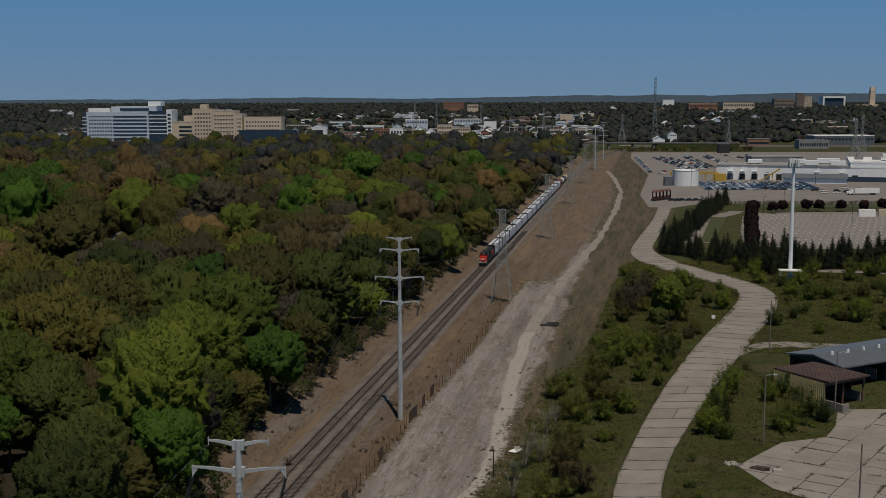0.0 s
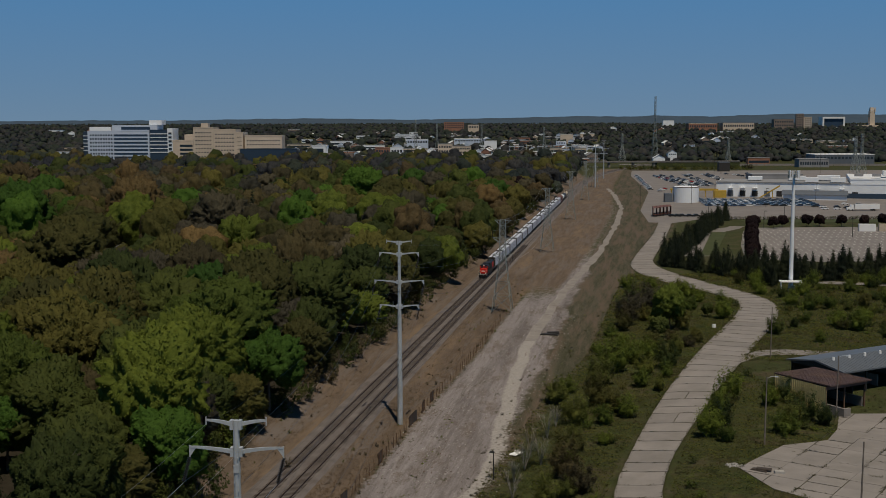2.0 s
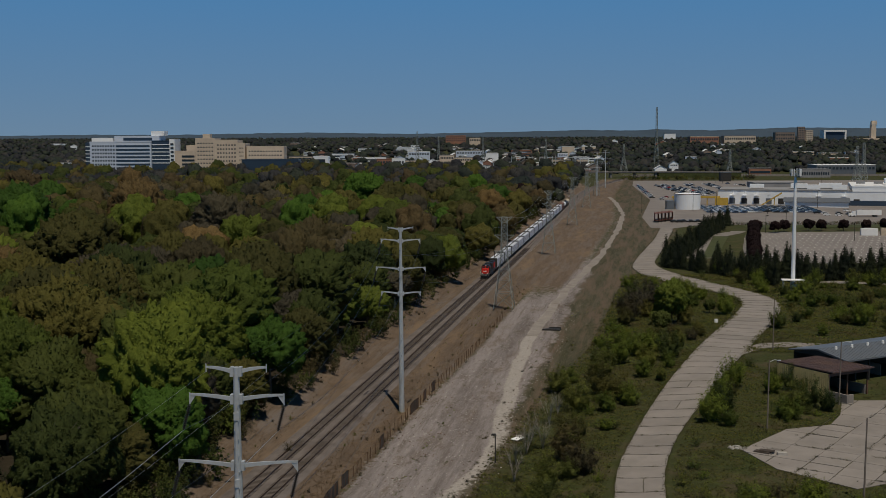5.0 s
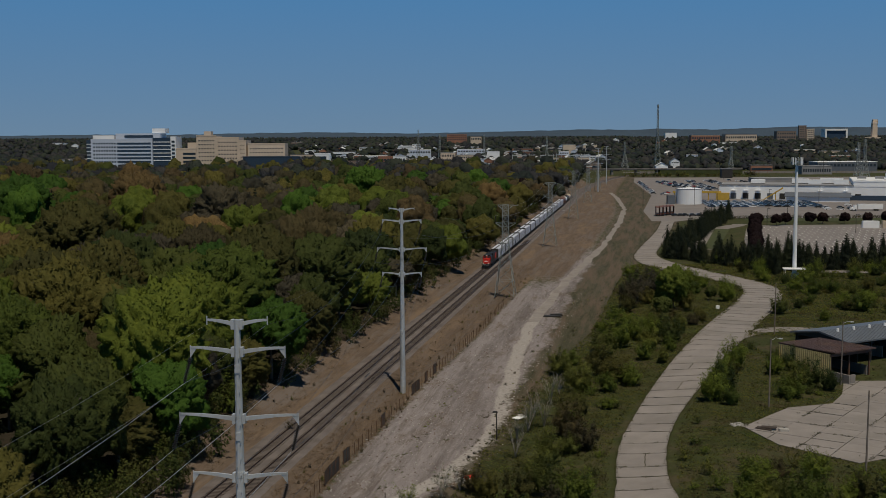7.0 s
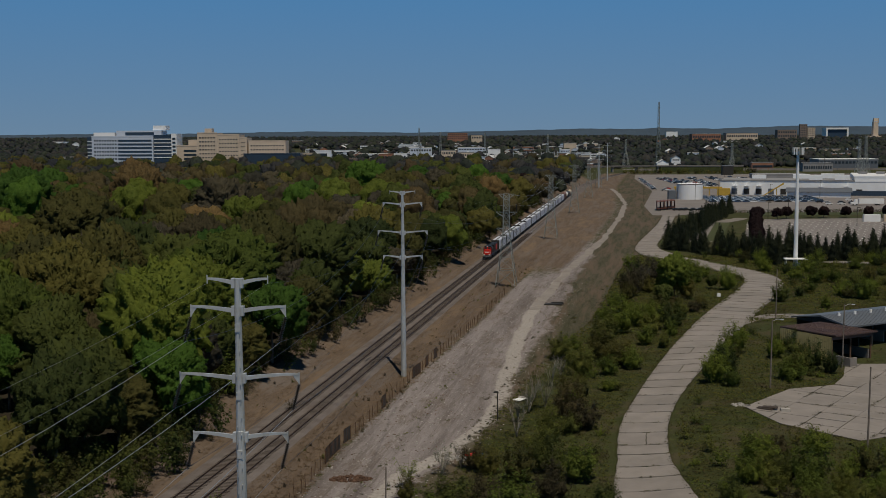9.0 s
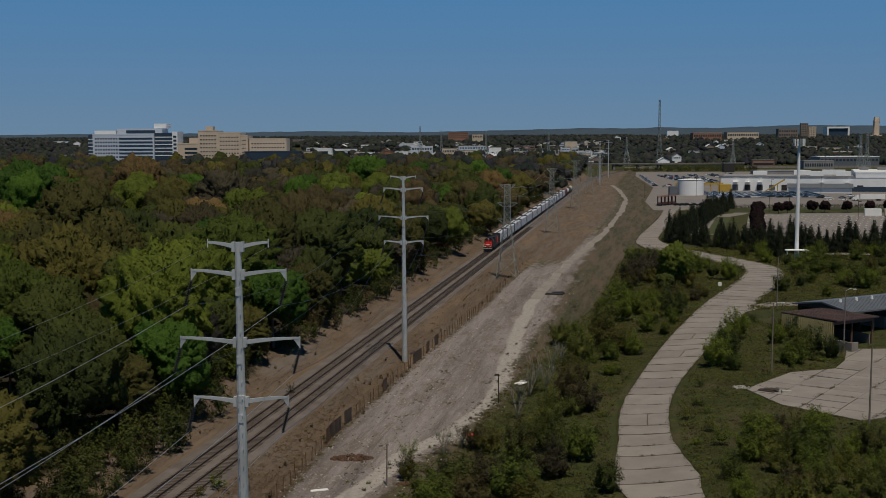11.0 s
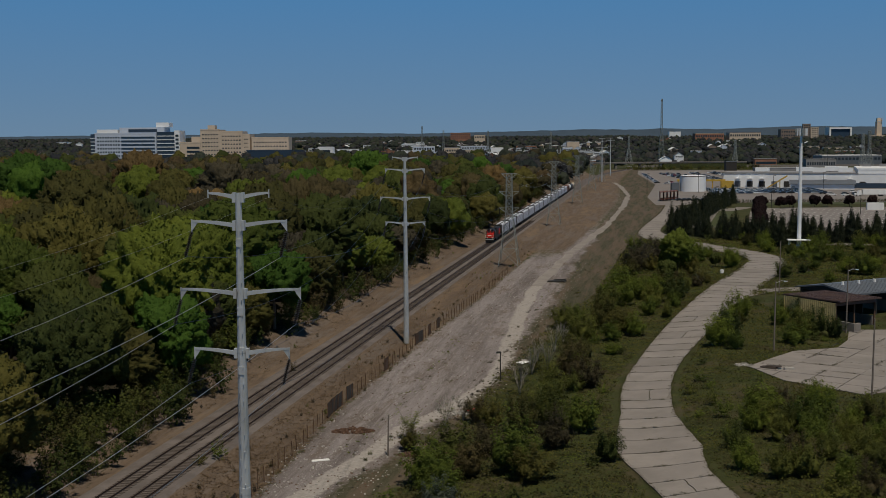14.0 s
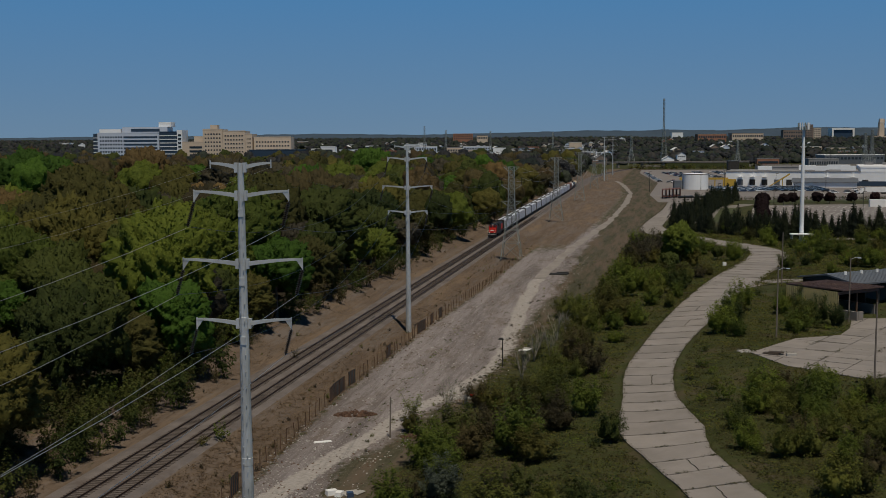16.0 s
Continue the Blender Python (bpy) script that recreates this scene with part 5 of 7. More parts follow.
for kind_, (rad, lo, hi, lobes, count, leaf) in KIND.items():
    PROTO[kind_] = []
    for v in range(6):
        # three full crowns for the near trees, three lighter ones for those behind
        if kind_ == "conifer":
            vv, qq = cone_np(rs, rad, lo, hi, count if v < 3 else count * 3 // 5, leaf if v < 3 else leaf * 1.25)
        elif v < 3:
            vv, qq = crown_np(rs, rad, lo, hi, lobes, count * 7 // 5, leaf, 5, kind_ in AIRY)
        else:
            vv, qq = crown_np(rs, rad, lo, hi, lobes, count // 2, leaf * 1.3, 5, kind_ in AIRY)
        crown = mesh_np("crown", vv, qq, LEAF[kind_])
        trunk = limbs(Geo(), rs, hi * 0.88, 0.28, 9 if kind_ != "conifer" else 0, rad * (0.78 if kind_ in AIRY else 0.7)).mesh("trunk", M["pale_bark"] if kind_ in ("grey", "rusty") else M["bark"])
        PROTO[kind_].append((trunk, crown))


def tree(kind_, x, y, scale=1.0, tall=1.0, turn=0.0, z=None, group="woodland trees", name="tree"):
    trunk, crown = PROTO[kind_][int(abs(x * 7 + y * 3)) % 3 + (3 if y > 225 else 0)]
    ob = thing(name, pose(x, y, gz1(x, y) - 0.05 if z is None else z, 0, 0, turn), WORD[kind_], "tree", group)
    ob.scale = (scale, scale, scale * tall)
    piece("trunk", trunk, ob)
    piece("crown", crown, ob)
    return ob


def forest_edge(y):
    """x of the wood's edge beside the railway."""
    return RAIL_START[0] + (y - RAIL_START[1]) * 0.1725 - 9.3 + 4.6 * (1 - float(sm(y, 150, 200)))


# trees that stand out: kind, x, y, scale
MARKED = [
    ("maple", -40.2, 165.5, 1.05),
    ("lime", -43.0, 223.6, 1.92),
    ("green", -31.8, 270.8, 1.89),
    ("olive", -113.0, 348.8, 2.11),
    ("rusty", -130.9, 496.5, 2.30),
    ("purple", -125.4, 344.2, 1.44),
    ("grey", -183.1, 606.1, 1.97),
    ("grey", -84.6, 447.8, 2.30),
    ("brown", -39.3, 359.8, 2.01),
    ("brown", -67.0, 315.7, 1.76),
    ("olive", -84.6, 240.8, 1.79),
    ("brown", -69.8, 251.4, 1.40),
    ("green", -61.4, 180.3, 1.42),
    ("green", -50.8, 168.1, 1.07),
    ("lime", -69.4, 402.9, 1.68),
    ("green", -55.4, 209.4, 0.97),
    ("lime", -42.6, 276.3, 1.28),
    ("green", -21.8, 308.4, 1.29),
    ("olive", -78.3, 209.9, 1.07),
    ("maple", -68.0, 177.5, 0.91),
    ("purple", -143.5, 382.7, 1.24),
    ("maple", -42.9, 639.2, 2.23),
    ("maple", -68.2, 565.5, 1.58),
    ("green", -46.9, 498.1, 1.39),
    ("rusty", -245.6, 683.0, 2.30),
    ("maple", -169.5, 469.0, 2.30),
    ("conifer", -116.7, 867.3, 1.61),
    ("conifer", -66.7, 686.5, 1.08),
]
CLEAR = [(-112, 330, 8), (-92, 280, 9), (-87, 264, 6), (-77, 253, 6), (-74, 241, 5)]
taken = [(x, y, 4.0 * s) for _, x, y, s in MARKED]
for k_, x, y, s in MARKED:
    tree(k_, x, y, s, 1.0, (x * 37) % 360)


solid("garden_lawn", Geo().poly([(x, y, gz1(x, y) + 0.12) for x, y in ((-84, 244), (-70, 243), (-69, 252), (-72, 261), (-83, 260))]), M["garden"], "small mown lawn in a clearing of the wood", "lawn", kind="structure")
shed_ = thing("garden_shed", pose(-82, 258, gz1(-82, 258), 0, 0, 14), "small white garden shed with a pale roof beside a lawn", "shed")
part("wall", Geo().slab((-2.6, -1.8, 0), (2.6, 1.8, 2.3)), M["white_wall"], shed_)
part("gable", Geo().extrude(((-2.6, 2.31), (2.6, 2.31), (0, 3.6)), -1.8, 1.8), M["white_wall"], shed_)
for sx in (-1, 1):
    part("roof", Geo().poly(((sx * 2.95, -2.1, 2.2), (0, -2.1, 3.72), (0, 2.1, 3.72), (sx * 2.95, 2.1, 2.2))), M["grey_roof"], shed_)
part("door", Geo().slab((-0.5, -1.87, 0.05), (0.5, -1.805, 2.0)), M["brown_wall"], shed_)


def pick(x, y):
    """Species by patches of the wood."""
    a, b, u = float(wavy(x, y, 38, 4.0)), float(wavy(x, y, 60, 9.0)), rs.uniform()
    if u < 0.06:
        return "maple"
    if u < 0.11:
        return "conifer"
    if u < 0.118:
        return "purple"
    if y < 165 and u < 0.9:
        return rs.choice(["green", "olive", "lime", "brown"], p=[0.68, 0.2, 0.06, 0.06])
    if y < 310 and u < 0.9:
        return rs.choice(["green", "olive", "lime", "brown"], p=[0.30, 0.32, 0.30, 0.08])
    if y > 540:
        return rs.choice(["grey", "brown", "olive", "green", "rusty", "conifer"], p=[0.24, 0.22, 0.22, 0.22, 0.05, 0.05])
    if a > 0.25:
        return rs.choice(["rusty", "brown", "olive", "grey", "green"], p=[0.18, 0.26, 0.26, 0.14, 0.16])
    if b > 0.2:
        return rs.choice(["grey", "brown", "olive", "green"], p=[0.28, 0.22, 0.28, 0.22])
    return rs.choice(["green", "olive", "lime", "brown"], p=[0.30, 0.32, 0.28, 0.1])


def scatter(y0, y1, gap, xmin, xmax, jitter=0.45):
    out = []
    y = y0
    while y < y1:
        x0, x1 = xmin(y), xmax(y)
        n = max(0, int((x1 - x0) / gap))
        for i in range(n + 1):
            out.append((x1 - i * gap - gap * 0.5 * (int(y / gap) % 2) + rs.uniform(-jitter, jitter) * gap, y + rs.uniform(-jitter, jitter) * gap))
        y += gap * 0.9
    return out


for x, y in scatter(92, 340, 12.4, lambda y: -0.42 * y - 14, forest_edge):
    if any((x - a) ** 2 + (y - b) ** 2 < (r + 2.2) ** 2 for a, b, r in taken + CLEAR) or x > forest_edge(y) - 1.5 - 2.0 * float(sm(y, 170, 230)):
        continue
    edge_ = forest_edge(y) - x < 10
    k_ = pick(x, y)
    if edge_ and k_ in ("conifer", "purple", "rusty"):
        k_ = "green"
    tree(str(k_), x, y, rs.uniform(0.85, 1.25) if edge_ or y < 165 else rs.uniform(0.95, 1.75), rs.uniform(0.8, 1.15 if y < 165 else 1.25), rs.uniform(0, 360))


# leaf colours with painted haze for each kind of far tree
FAR_KIND = {"rusty": "hazed_brown", "brown": "hazed_brown", "grey": "hazed_brown", "olive": "hazed_green", "lime": "hazed_green", "green": "hazed_green", "maple": "hazed_green", "purple": "hazed_dark", "conifer": "hazed_dark"}


def woods(name, spots, fine, count, leaf, label, scale=(0.75, 1.1), look_of=None, flat=1.0, sunk=0.0):
    """Trees past counting: one mesh of leaf clumps for each kind of leaf."""
    by = {}
    for x, y in spots:
        by.setdefault(str(pick(x, y)), []).append((x, y))
    for k_, at in by.items():
        rad, lo, hi, lobes, _, _ = KIND[k_]
        vs, n0, qs, tones = [], 0, [], []
        protos = []
        for v in range(6):
            if k_ == "conifer":
                protos.append(cone_np(rs, rad, lo, hi, 60 + count // 2, leaf * 1.3))
            else:
                protos.append(crown_np(rs, rad, lo, hi, max(7, min(lobes, count // 12)), count, leaf, fine, k_ in AIRY))
        for x, y in at:
            vv, qq = protos[rs.integers(0, 6)]
            s, a = rs.uniform(*scale) * (1 - 0.5 * float(sm(y, 3600, 4500))), rs.uniform(0, 2 * np.pi)
            if k_ in ("conifer", "purple"):
                s *= 0.85
            ca, sa = np.cos(a) * s, np.sin(a) * s
            vs.append(np.stack([vv[:, 0] * ca - vv[:, 1] * sa + x, vv[:, 0] * sa + vv[:, 1] * ca + y, (vv[:, 2] - hi * sunk) * s * flat * rs.uniform(0.8, 1.3) + gz1(x, y)], 1))
            qs.append(qq + n0)
            tones.append(np.full(len(vv), rs.uniform(0, 1)))
            n0 += len(vv)
        tagged(new(name, mesh_np(name, np.concatenate(vs), np.concatenate(qs), LEAF[look_of[k_] if look_of else k_], np.concatenate(tones))), label, "woods", kind="stuff")


def free(spots, holes):
    spots = [(x, y) for x, y in spots if not any((x - a) ** 2 + (y - b) ** 2 < (r + 2.5) ** 2 for a, b, r in taken)]
    return [(x, y) for x, y in spots if not any(a - r < x < a + r and b - q < y < b + q for a, b, r, q in holes)]


HOLES = [(-118, 405, 9, 38), (-101, 393, 9, 34), (-4, 668, 8, 40), (-305, 1290, 100, 60), (-230, 1290, 70, 60), (-110, 335, 9, 9)]
mid = free(scatter(340, 520, 13.0, lambda y: -0.42 * y - 14, lambda y: forest_edge(y) - 6), HOLES)
woods("woodland", mid, 4, 2600, 0.24, "mixed spring woodland of green, olive and brown crowns", (0.85, 1.7))
mid = free(scatter(520, 820, 14.0, lambda y: -0.42 * y - 20, lambda y: forest_edge(y) - 6), HOLES)
woods("woodland", mid, 4, 1000, 0.36, "mixed spring woodland of green, olive and brown crowns", (0.85, 1.7))
mid = free(scatter(820, 1330, 13.5, lambda y: -0.42 * y - 30, lambda y: forest_edge(min(y, 1250)) - 4), HOLES)
mid = [p for p in mid if p[1] < 1150 or wavy(p[0], p[1], 40, 2) > -0.1]
# most kinds here take the leaf colours that carry painted haze
woods("far_woodland", mid, 3, 260, 0.65, "far woodland crowns in spring colours, haze painted in", (0.9, 1.6), {"rusty": "brown", "brown": "hazed_brown", "grey": "hazed_brown", "olive": "olive", "lime": "hazed_green", "green": "hazed_green", "maple": "green", "purple": "hazed_dark", "conifer": "hazed_dark"})
far = []
y = 1330.0
while y < 4740:
    gap = 15 + (y - 1330) * 0.0062
    n = int(0.86 * y / gap)
    for i in range(n):
        x = -0.43 * y + (i + rs.uniform(0, 1)) * gap
        in_town = -0.13 < x / y < 0.135 and 1430 < y < 2500
        if (y < 2000 and wavy(x, y, 55, 3) < -0.25) or (in_town and rs.uniform() < 0.62) or (90 < x < 620 and y < 1475):
            continue
        far.append((x, y + rs.uniform(-0.5, 0.5) * gap))
    y += gap * 1.25
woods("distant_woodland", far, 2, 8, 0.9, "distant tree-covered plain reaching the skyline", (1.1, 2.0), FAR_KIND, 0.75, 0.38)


# ---- scrub: bushes, saplings and rough grass between gravel, road and yard ----
def bush_np(rs, stems, count, leaf, heart=True):
    """A bush of unit radius: leafy shoots that fan out from the base, with a shaded heart."""
    a = rs.uniform(0, 2 * np.pi, stems)
    lean = np.sqrt(rs.uniform(0, 1, stems)) * 0.95
    tall = (1.75 - 0.85 * lean ** 2) * rs.uniform(0.6, 1.1, stems)
    k = rs.integers(0, stems, count)
    t = 0.25 + 0.8 * np.sqrt(rs.uniform(0, 1, count))
    wide = (0.22 * (1.25 - t))[:, None]
    p = np.stack([np.cos(a[k]) * lean[k] * t, np.sin(a[k]) * lean[k] * t, tall[k] * t ** 1.2], 1) + rs.normal(size=(count, 3)) * np.maximum(wide, 0.07)
    p[:, 2] = np.abs(p[:, 2])
    d = p - np.array([0, 0, 0.35])
    d = d / (np.linalg.norm(d, axis=1, keepdims=True) + 1e-6) + np.array([0, 0, 0.45])
    d /= np.linalg.norm(d, axis=1, keepdims=True)
    v, q = leaf_tris(rs, p, d, leaf)
    c = np.array([(np.cos(x) * 0.35, np.sin(x) * 0.35, 0.5, 0.42) for x in (0.3, 2.3, 4.4)])
    cv, cq = crown_body(rs, c, 0.5, 3 if heart else 2, 0.72 if heart else 0.3)
    return np.concatenate([v, cv]), np.concatenate([q, cq + len(v)])


BUSH, BUSH_NP = {}, {}
for k_ in ("scrub", "lime", "olive", "green", "brown", "silver", "grey"):
    small = [bush_np(rs, 16, 560, 0.088, False) for _ in range(4)]
    large = [bush_np(rs, 34, 3800, 0.054) for _ in range(4)]
    BUSH_NP[k_] = small
    BUSH[k_] = [[mesh_np("shrub", v, q, LEAF[k_]) for v, q in kind2] for kind2 in (small, large)]
BUSH_WORD = {"scrub": "dull green scrub bush in rough grass", "lime": "yellow-green bush in fresh leaf", "olive": "olive-green bush in rough grass", "green": "dense green bush in rough grass", "brown": "brown-twigged bush just in leaf", "silver": "silvery green flowering bush beside gravel", "grey": "grey leafless thicket bush"}


def shrub(k_, x, y, r, tall=1.0):
    ob = new("shrub", BUSH[k_][1 if r > 1.5 else 0][int(abs(x * 13 + y * 5)) % 4])
    ob.matrix_basis = pose(x, y, gz1(x, y) - 0.1, 0, 0, (x * 71 + y * 13) % 360) @ Matrix.Diagonal((r, r, r * tall, 1))
    return tagged(ob, BUSH_WORD[k_], "bush", "scrub bushes")


def bush_mass(name, items, label, category):
    """Bushes past counting, joined by kind of leaf; items are (kind, x, y, radius, tall)."""
    by = {}
    for it in items:
        by.setdefault(it[0], []).append(it)
    for k_, its in by.items():
        vs, qs, n0 = [], [], 0
        for _, x, y, r, tall in its:
            v, q = BUSH_NP[k_][int(abs(x * 13 + y * 5)) % 4]
            a = x * 7 + y
            vs.append(np.stack([(v[:, 0] * np.cos(a) - v[:, 1] * np.sin(a)) * r + x, (v[:, 0] * np.sin(a) + v[:, 1] * np.cos(a)) * r + y, v[:, 2] * r * tall + gz1(x, y) - 0.1], 1))
            qs.append(q + n0)
            n0 += len(v)
        tagged(new(name, mesh_np(name, np.concatenate(vs), np.concatenate(qs), LEAF[k_])), label, category, kind="stuff")


def road_x(y, side):
    """x of the road's edge at y, for the stretch near the camera."""
    pts = ROAD_L if side < 0 else ROAD_R
    return float(np.interp(y, [p[1] for p in pts[:14]], [p[0] for p in pts[:14]]))


def strip_x(y):
    return float(lerp_y(y, STRIP_EDGE))


def in_road(x, y, pad):
    return any((x - a) ** 2 + (y - b) ** 2 < (4.6 + pad) ** 2 for a, b in line[::4])


sb = random.Random(21)
SHED_X = 67.0
spots = []
for x, y, r, k_ in ((-5.2, 141.4, 1.7, "olive"), (-1.2, 114.5, 2.3, "silver"), (7.2, 130.7, 3.6, "lime"), (16.8, 146.9, 2.9, "lime"), (13.0, 140.0, 2.6, "brown"), (4.2, 138.4, 2.4, "brown"), (13.5, 152.0, 2.8, "scrub"), (18.5, 133, 2.2, "green"), (38.3, 258.5, 4.4, "lime"), (33.5, 246, 3.6, "scrub"), (44, 268, 3.4, "lime"), (40.8, 206.0, 0.1, "lime"), (15.0, 168.0, 2.6, "scrub"), (20.0, 190.0, 3.0, "olive"), (25.0, 215.0, 3.2, "scrub"), (30.5, 228.0, 3.4, "olive"), (54.4, 330.4, 4.5, "grey"), (61, 345, 4.2, "grey"), (50, 318, 4.0, "brown"), (46.5, 200.0, 3.1, "lime"), (50.0, 206.0, 2.7, "green"), (56.1, 226.0, 3.2, "lime"), (52.0, 216.0, 2.6, "lime"), (62.0, 205.0, 2.6, "scrub"), (65.0, 226.5, 2.4, "green"), (67.5, 223.5, 2.6, "green"), (69.6, 220.5, 2.0, "scrub"), (63.0, 221.0, 2.2, "lime"), (66.5, 209.5, 2.8, "green"), (69.0, 206.5, 2.2, "green"), (-27.5, 134.5, 1.3, "lime"), (-29.0, 131.5, 0.9, "olive"), (-36, 220, 0.9, "brown"), (-25.6, 186, 1.0, "brown")):
    if r > 0.5:
        shrub(k_, x, y, r, 1.15)
        spots.append((x, y, r))
for _ in range(60):
    x, y, r = sb.uniform(37, 68), sb.uniform(112, 154), sb.uniform(1.2, 2.4)
    if x < 0.4 * y + 9 and not in_road(x, y, r) and not any((x - a) ** 2 + (y - b) ** 2 < (0.55 * (r + q)) ** 2 for a, b, q in spots):
        shrub(sb.choice(("lime", "scrub", "olive", "scrub", "lime", "brown")), x, y, r, sb.uniform(0.9, 1.25))
        spots.append((x, y, r))
n = 0
while n < 520:
    y = 96 + 330 * sb.random() ** 1.35
    lo_, hi_ = strip_x(y) + 1.0, 0.40 * y + 14
    x = sb.uniform(lo_, hi_)
    left_side = y < 335 and x < road_x(y, -1)
    r = sb.choice((0.9, 1.2, 1.5, 1.8, 2.1, 2.5, 3.0)) * (1.15 if left_side else 1.0)
    n += 1
    if in_road(x, y, r * 0.7 + 0.8) or inside(x, y, YARD) or inside(x + r + 1.5, y, YARD) or inside(x, y - r - 2.5, YARD) or inside(x, y + r + 1, YARD) or (SHED_X - 1.5 < x < 125 and 206 < y < 282) or any((x - a) ** 2 + (y - b) ** 2 < (0.6 * (r + q)) ** 2 for a, b, q in spots):
        continue
    if 36 < x < 70 and 150 < y < 178 and r > 1.2:
        r *= 0.5
    spots.append((x, y, r))
    k_ = sb.choice(("scrub", "scrub", "olive", "lime", "lime", "green", "brown") if left_side else ("scrub", "olive", "lime", "lime", "lime", "green"))
    shrub(k_, x, y, r, sb.uniform(0.8, 1.2))
tree("lime", 60.0, 306.0, 0.82, 1.2, 30, group="roadside trees")
for x, y, r in ((55.5, 296.0, 0.42), (74.4, 325.7, 0.3)):
    tree("green", x, y, r * 1.1, 1.05, x * 40, group="roadside trees")


def sapling(x, y, h, k_, n, label, seed):
    """A thin young tree: a few upswept stems with loose leaves or blossom along them."""
    q = np.random.default_rng(seed)
    e = thing("sapling", pose(x, y, gz1(x, y) - 0.05), label, "sapling", "scrub saplings")
    stems, tips = Geo(), []
    for i in range(9):
        a_, l = i * 2.4 + q.uniform(0, 0.7), h * q.uniform(0.55, 1.0)
        lean = q.uniform(0.12, 0.42)
        pts = [(math.cos(a_) * l * lean * t ** 1.2, math.sin(a_) * l * lean * t ** 1.2, l * t) for t in (0, 0.3, 0.65, 1.0)]
        stems.path(pts, 0.055, 0.012, 5)
        for j in range(5):
            t = q.uniform(0.4, 0.95)
            c_ = (math.cos(a_) * l * lean * t ** 1.2, math.sin(a_) * l * lean * t ** 1.2, l * t)
            b_ = a_ + q.uniform(-1.4, 1.4)
            d_ = (c_[0] + math.cos(b_) * h * 0.14, c_[1] + math.sin(b_) * h * 0.14, c_[2] + h * 0.10)
            stems.path([c_, d_], 0.022, 0.006, 4)
            tips += [c_, d_]
    part("stem", stems, M["pale_bark"], e)
    tips = np.array(tips)
    p = tips[q.integers(0, len(tips), n)] + q.normal(size=(n, 3)) * h * 0.045
    v, f = leaf_tris(q, p, np.tile([0.0, 0.0, 1.0], (n, 1)), 0.13)
    ob = new("leaves", mesh_np("leaves", v, f, LEAF[k_]))
    ob.parent = e


for i, (x, y, h, k_, n_) in enumerate(((13.3, 187.3, 6.0, "silver", 700), (18.8, 206.5, 5.5, "silver", 600), (16.2, 190.0, 5.2, "silver", 650), (11.2, 181.0, 4.6, "silver", 520), (15.0, 198.0, 5.0, "grey", 420), (10.4, 172.0, 5.2, "grey", 380), (21.0, 214.0, 5.0, "grey", 400), (-0.7, 152.6, 4.2, "silver", 380), (-5.2, 147.0, 4.4, "lime", 700), (1.8, 156.0, 3.6, "grey", 240))):
    sapling(x, y, h, k_, n_, "thin sapling in pale blossom beside the gravel" if k_ == "silver" else "thin young sapling with sparse leaves", 40 + i)
# bushes and saplings along the wood's edge above the track
edge_bush = []
for y in np.arange(112, 720, 3.2):
    x = forest_edge(y) + sb.uniform(-5.0, 0.9)
    edge_bush.append((sb.choice(("green", "scrub", "olive", "brown", "green", "green")), x, float(y), sb.uniform(0.9, 2.4) * (1 + y / 1300), 1.35))
    if y < 200:
        for _ in range(2):
            edge_bush.append((sb.choice(("green", "scrub", "olive")), x - sb.uniform(2.0, 9.0), float(y) + sb.uniform(-1.6, 1.6), sb.uniform(1.4, 2.8), 1.3))
        edge_bush.append((sb.choice(("green", "scrub", "olive", "lime")), x - sb.uniform(0.5, 4.0), float(y) + sb.uniform(-1.5, 1.5), sb.uniform(1.5, 3.0), 1.3))
bush_mass("edge_thicket", edge_bush, "dense thicket along the wood's edge", "thicket")
weeds = []
for _ in range(210):
    y = 105 + 300 * sb.random() ** 1.3
    x0 = RAIL_START[0] + (y - RAIL_START[1]) * 0.1725
    weeds.append((sb.choice(("brown", "grey", "brown", "scrub")), sb.choice((sb.uniform(x0 - 13, x0 - 5), sb.uniform(x0 + 7.2, float(lerp_y(y, FENCE)) + 1.0), sb.uniform(x0 + 7.2, float(lerp_y(y, FENCE)) + 1.0))), y, sb.uniform(0.15, 0.5), 1.2))
for _ in range(260):
    y = 105 + 250 * sb.random() ** 1.3
    xa, xb = float(lerp_y(y, GRAVEL_EDGE)), strip_x(y)
    x = sb.uniform(xa - 3.5, max(xb, xa + 2))
    weeds.append((sb.choice(("scrub", "olive", "brown", "grey")), x, y, sb.uniform(0.12, 0.5), 0.7))
for _ in range(90):
    y = sb.uniform(140, 222)
    weeds.append((sb.choice(("scrub", "lime", "olive")), float(np.interp(y, (140, 167, 196, 222), (-13.0, -6.9, -2.8, 2.0))) + sb.gauss(0, 0.7), y, sb.uniform(0.12, 0.34), 0.6))
bush_mass("weeds", weeds, "scattered dead weeds and low plants on bare ground", "weeds")
# low growth: one sheet of leaves that swells and thins in patches
count = 420000
uy = 95 + 330 * rs.uniform(0, 1, count) ** 1.6
ux = np.interp(uy, [p[0] for p in STRIP_EDGE], [p[1] for p in STRIP_EDGE]) - 1.2
ux = ux + (0.40 * uy + 16 - ux) * rs.uniform(0, 1, count)
swell = wavy(ux, uy, 3.1, 4.0) * 0.5 + wavy(ux, uy, 8.0, 7.0) * 0.6 + wavy(ux, uy, 1.3, 1.0) * 0.35
ok = swell + rs.uniform(-0.5, 0.5, count) > -0.6
road_np = np.array(line[::4])
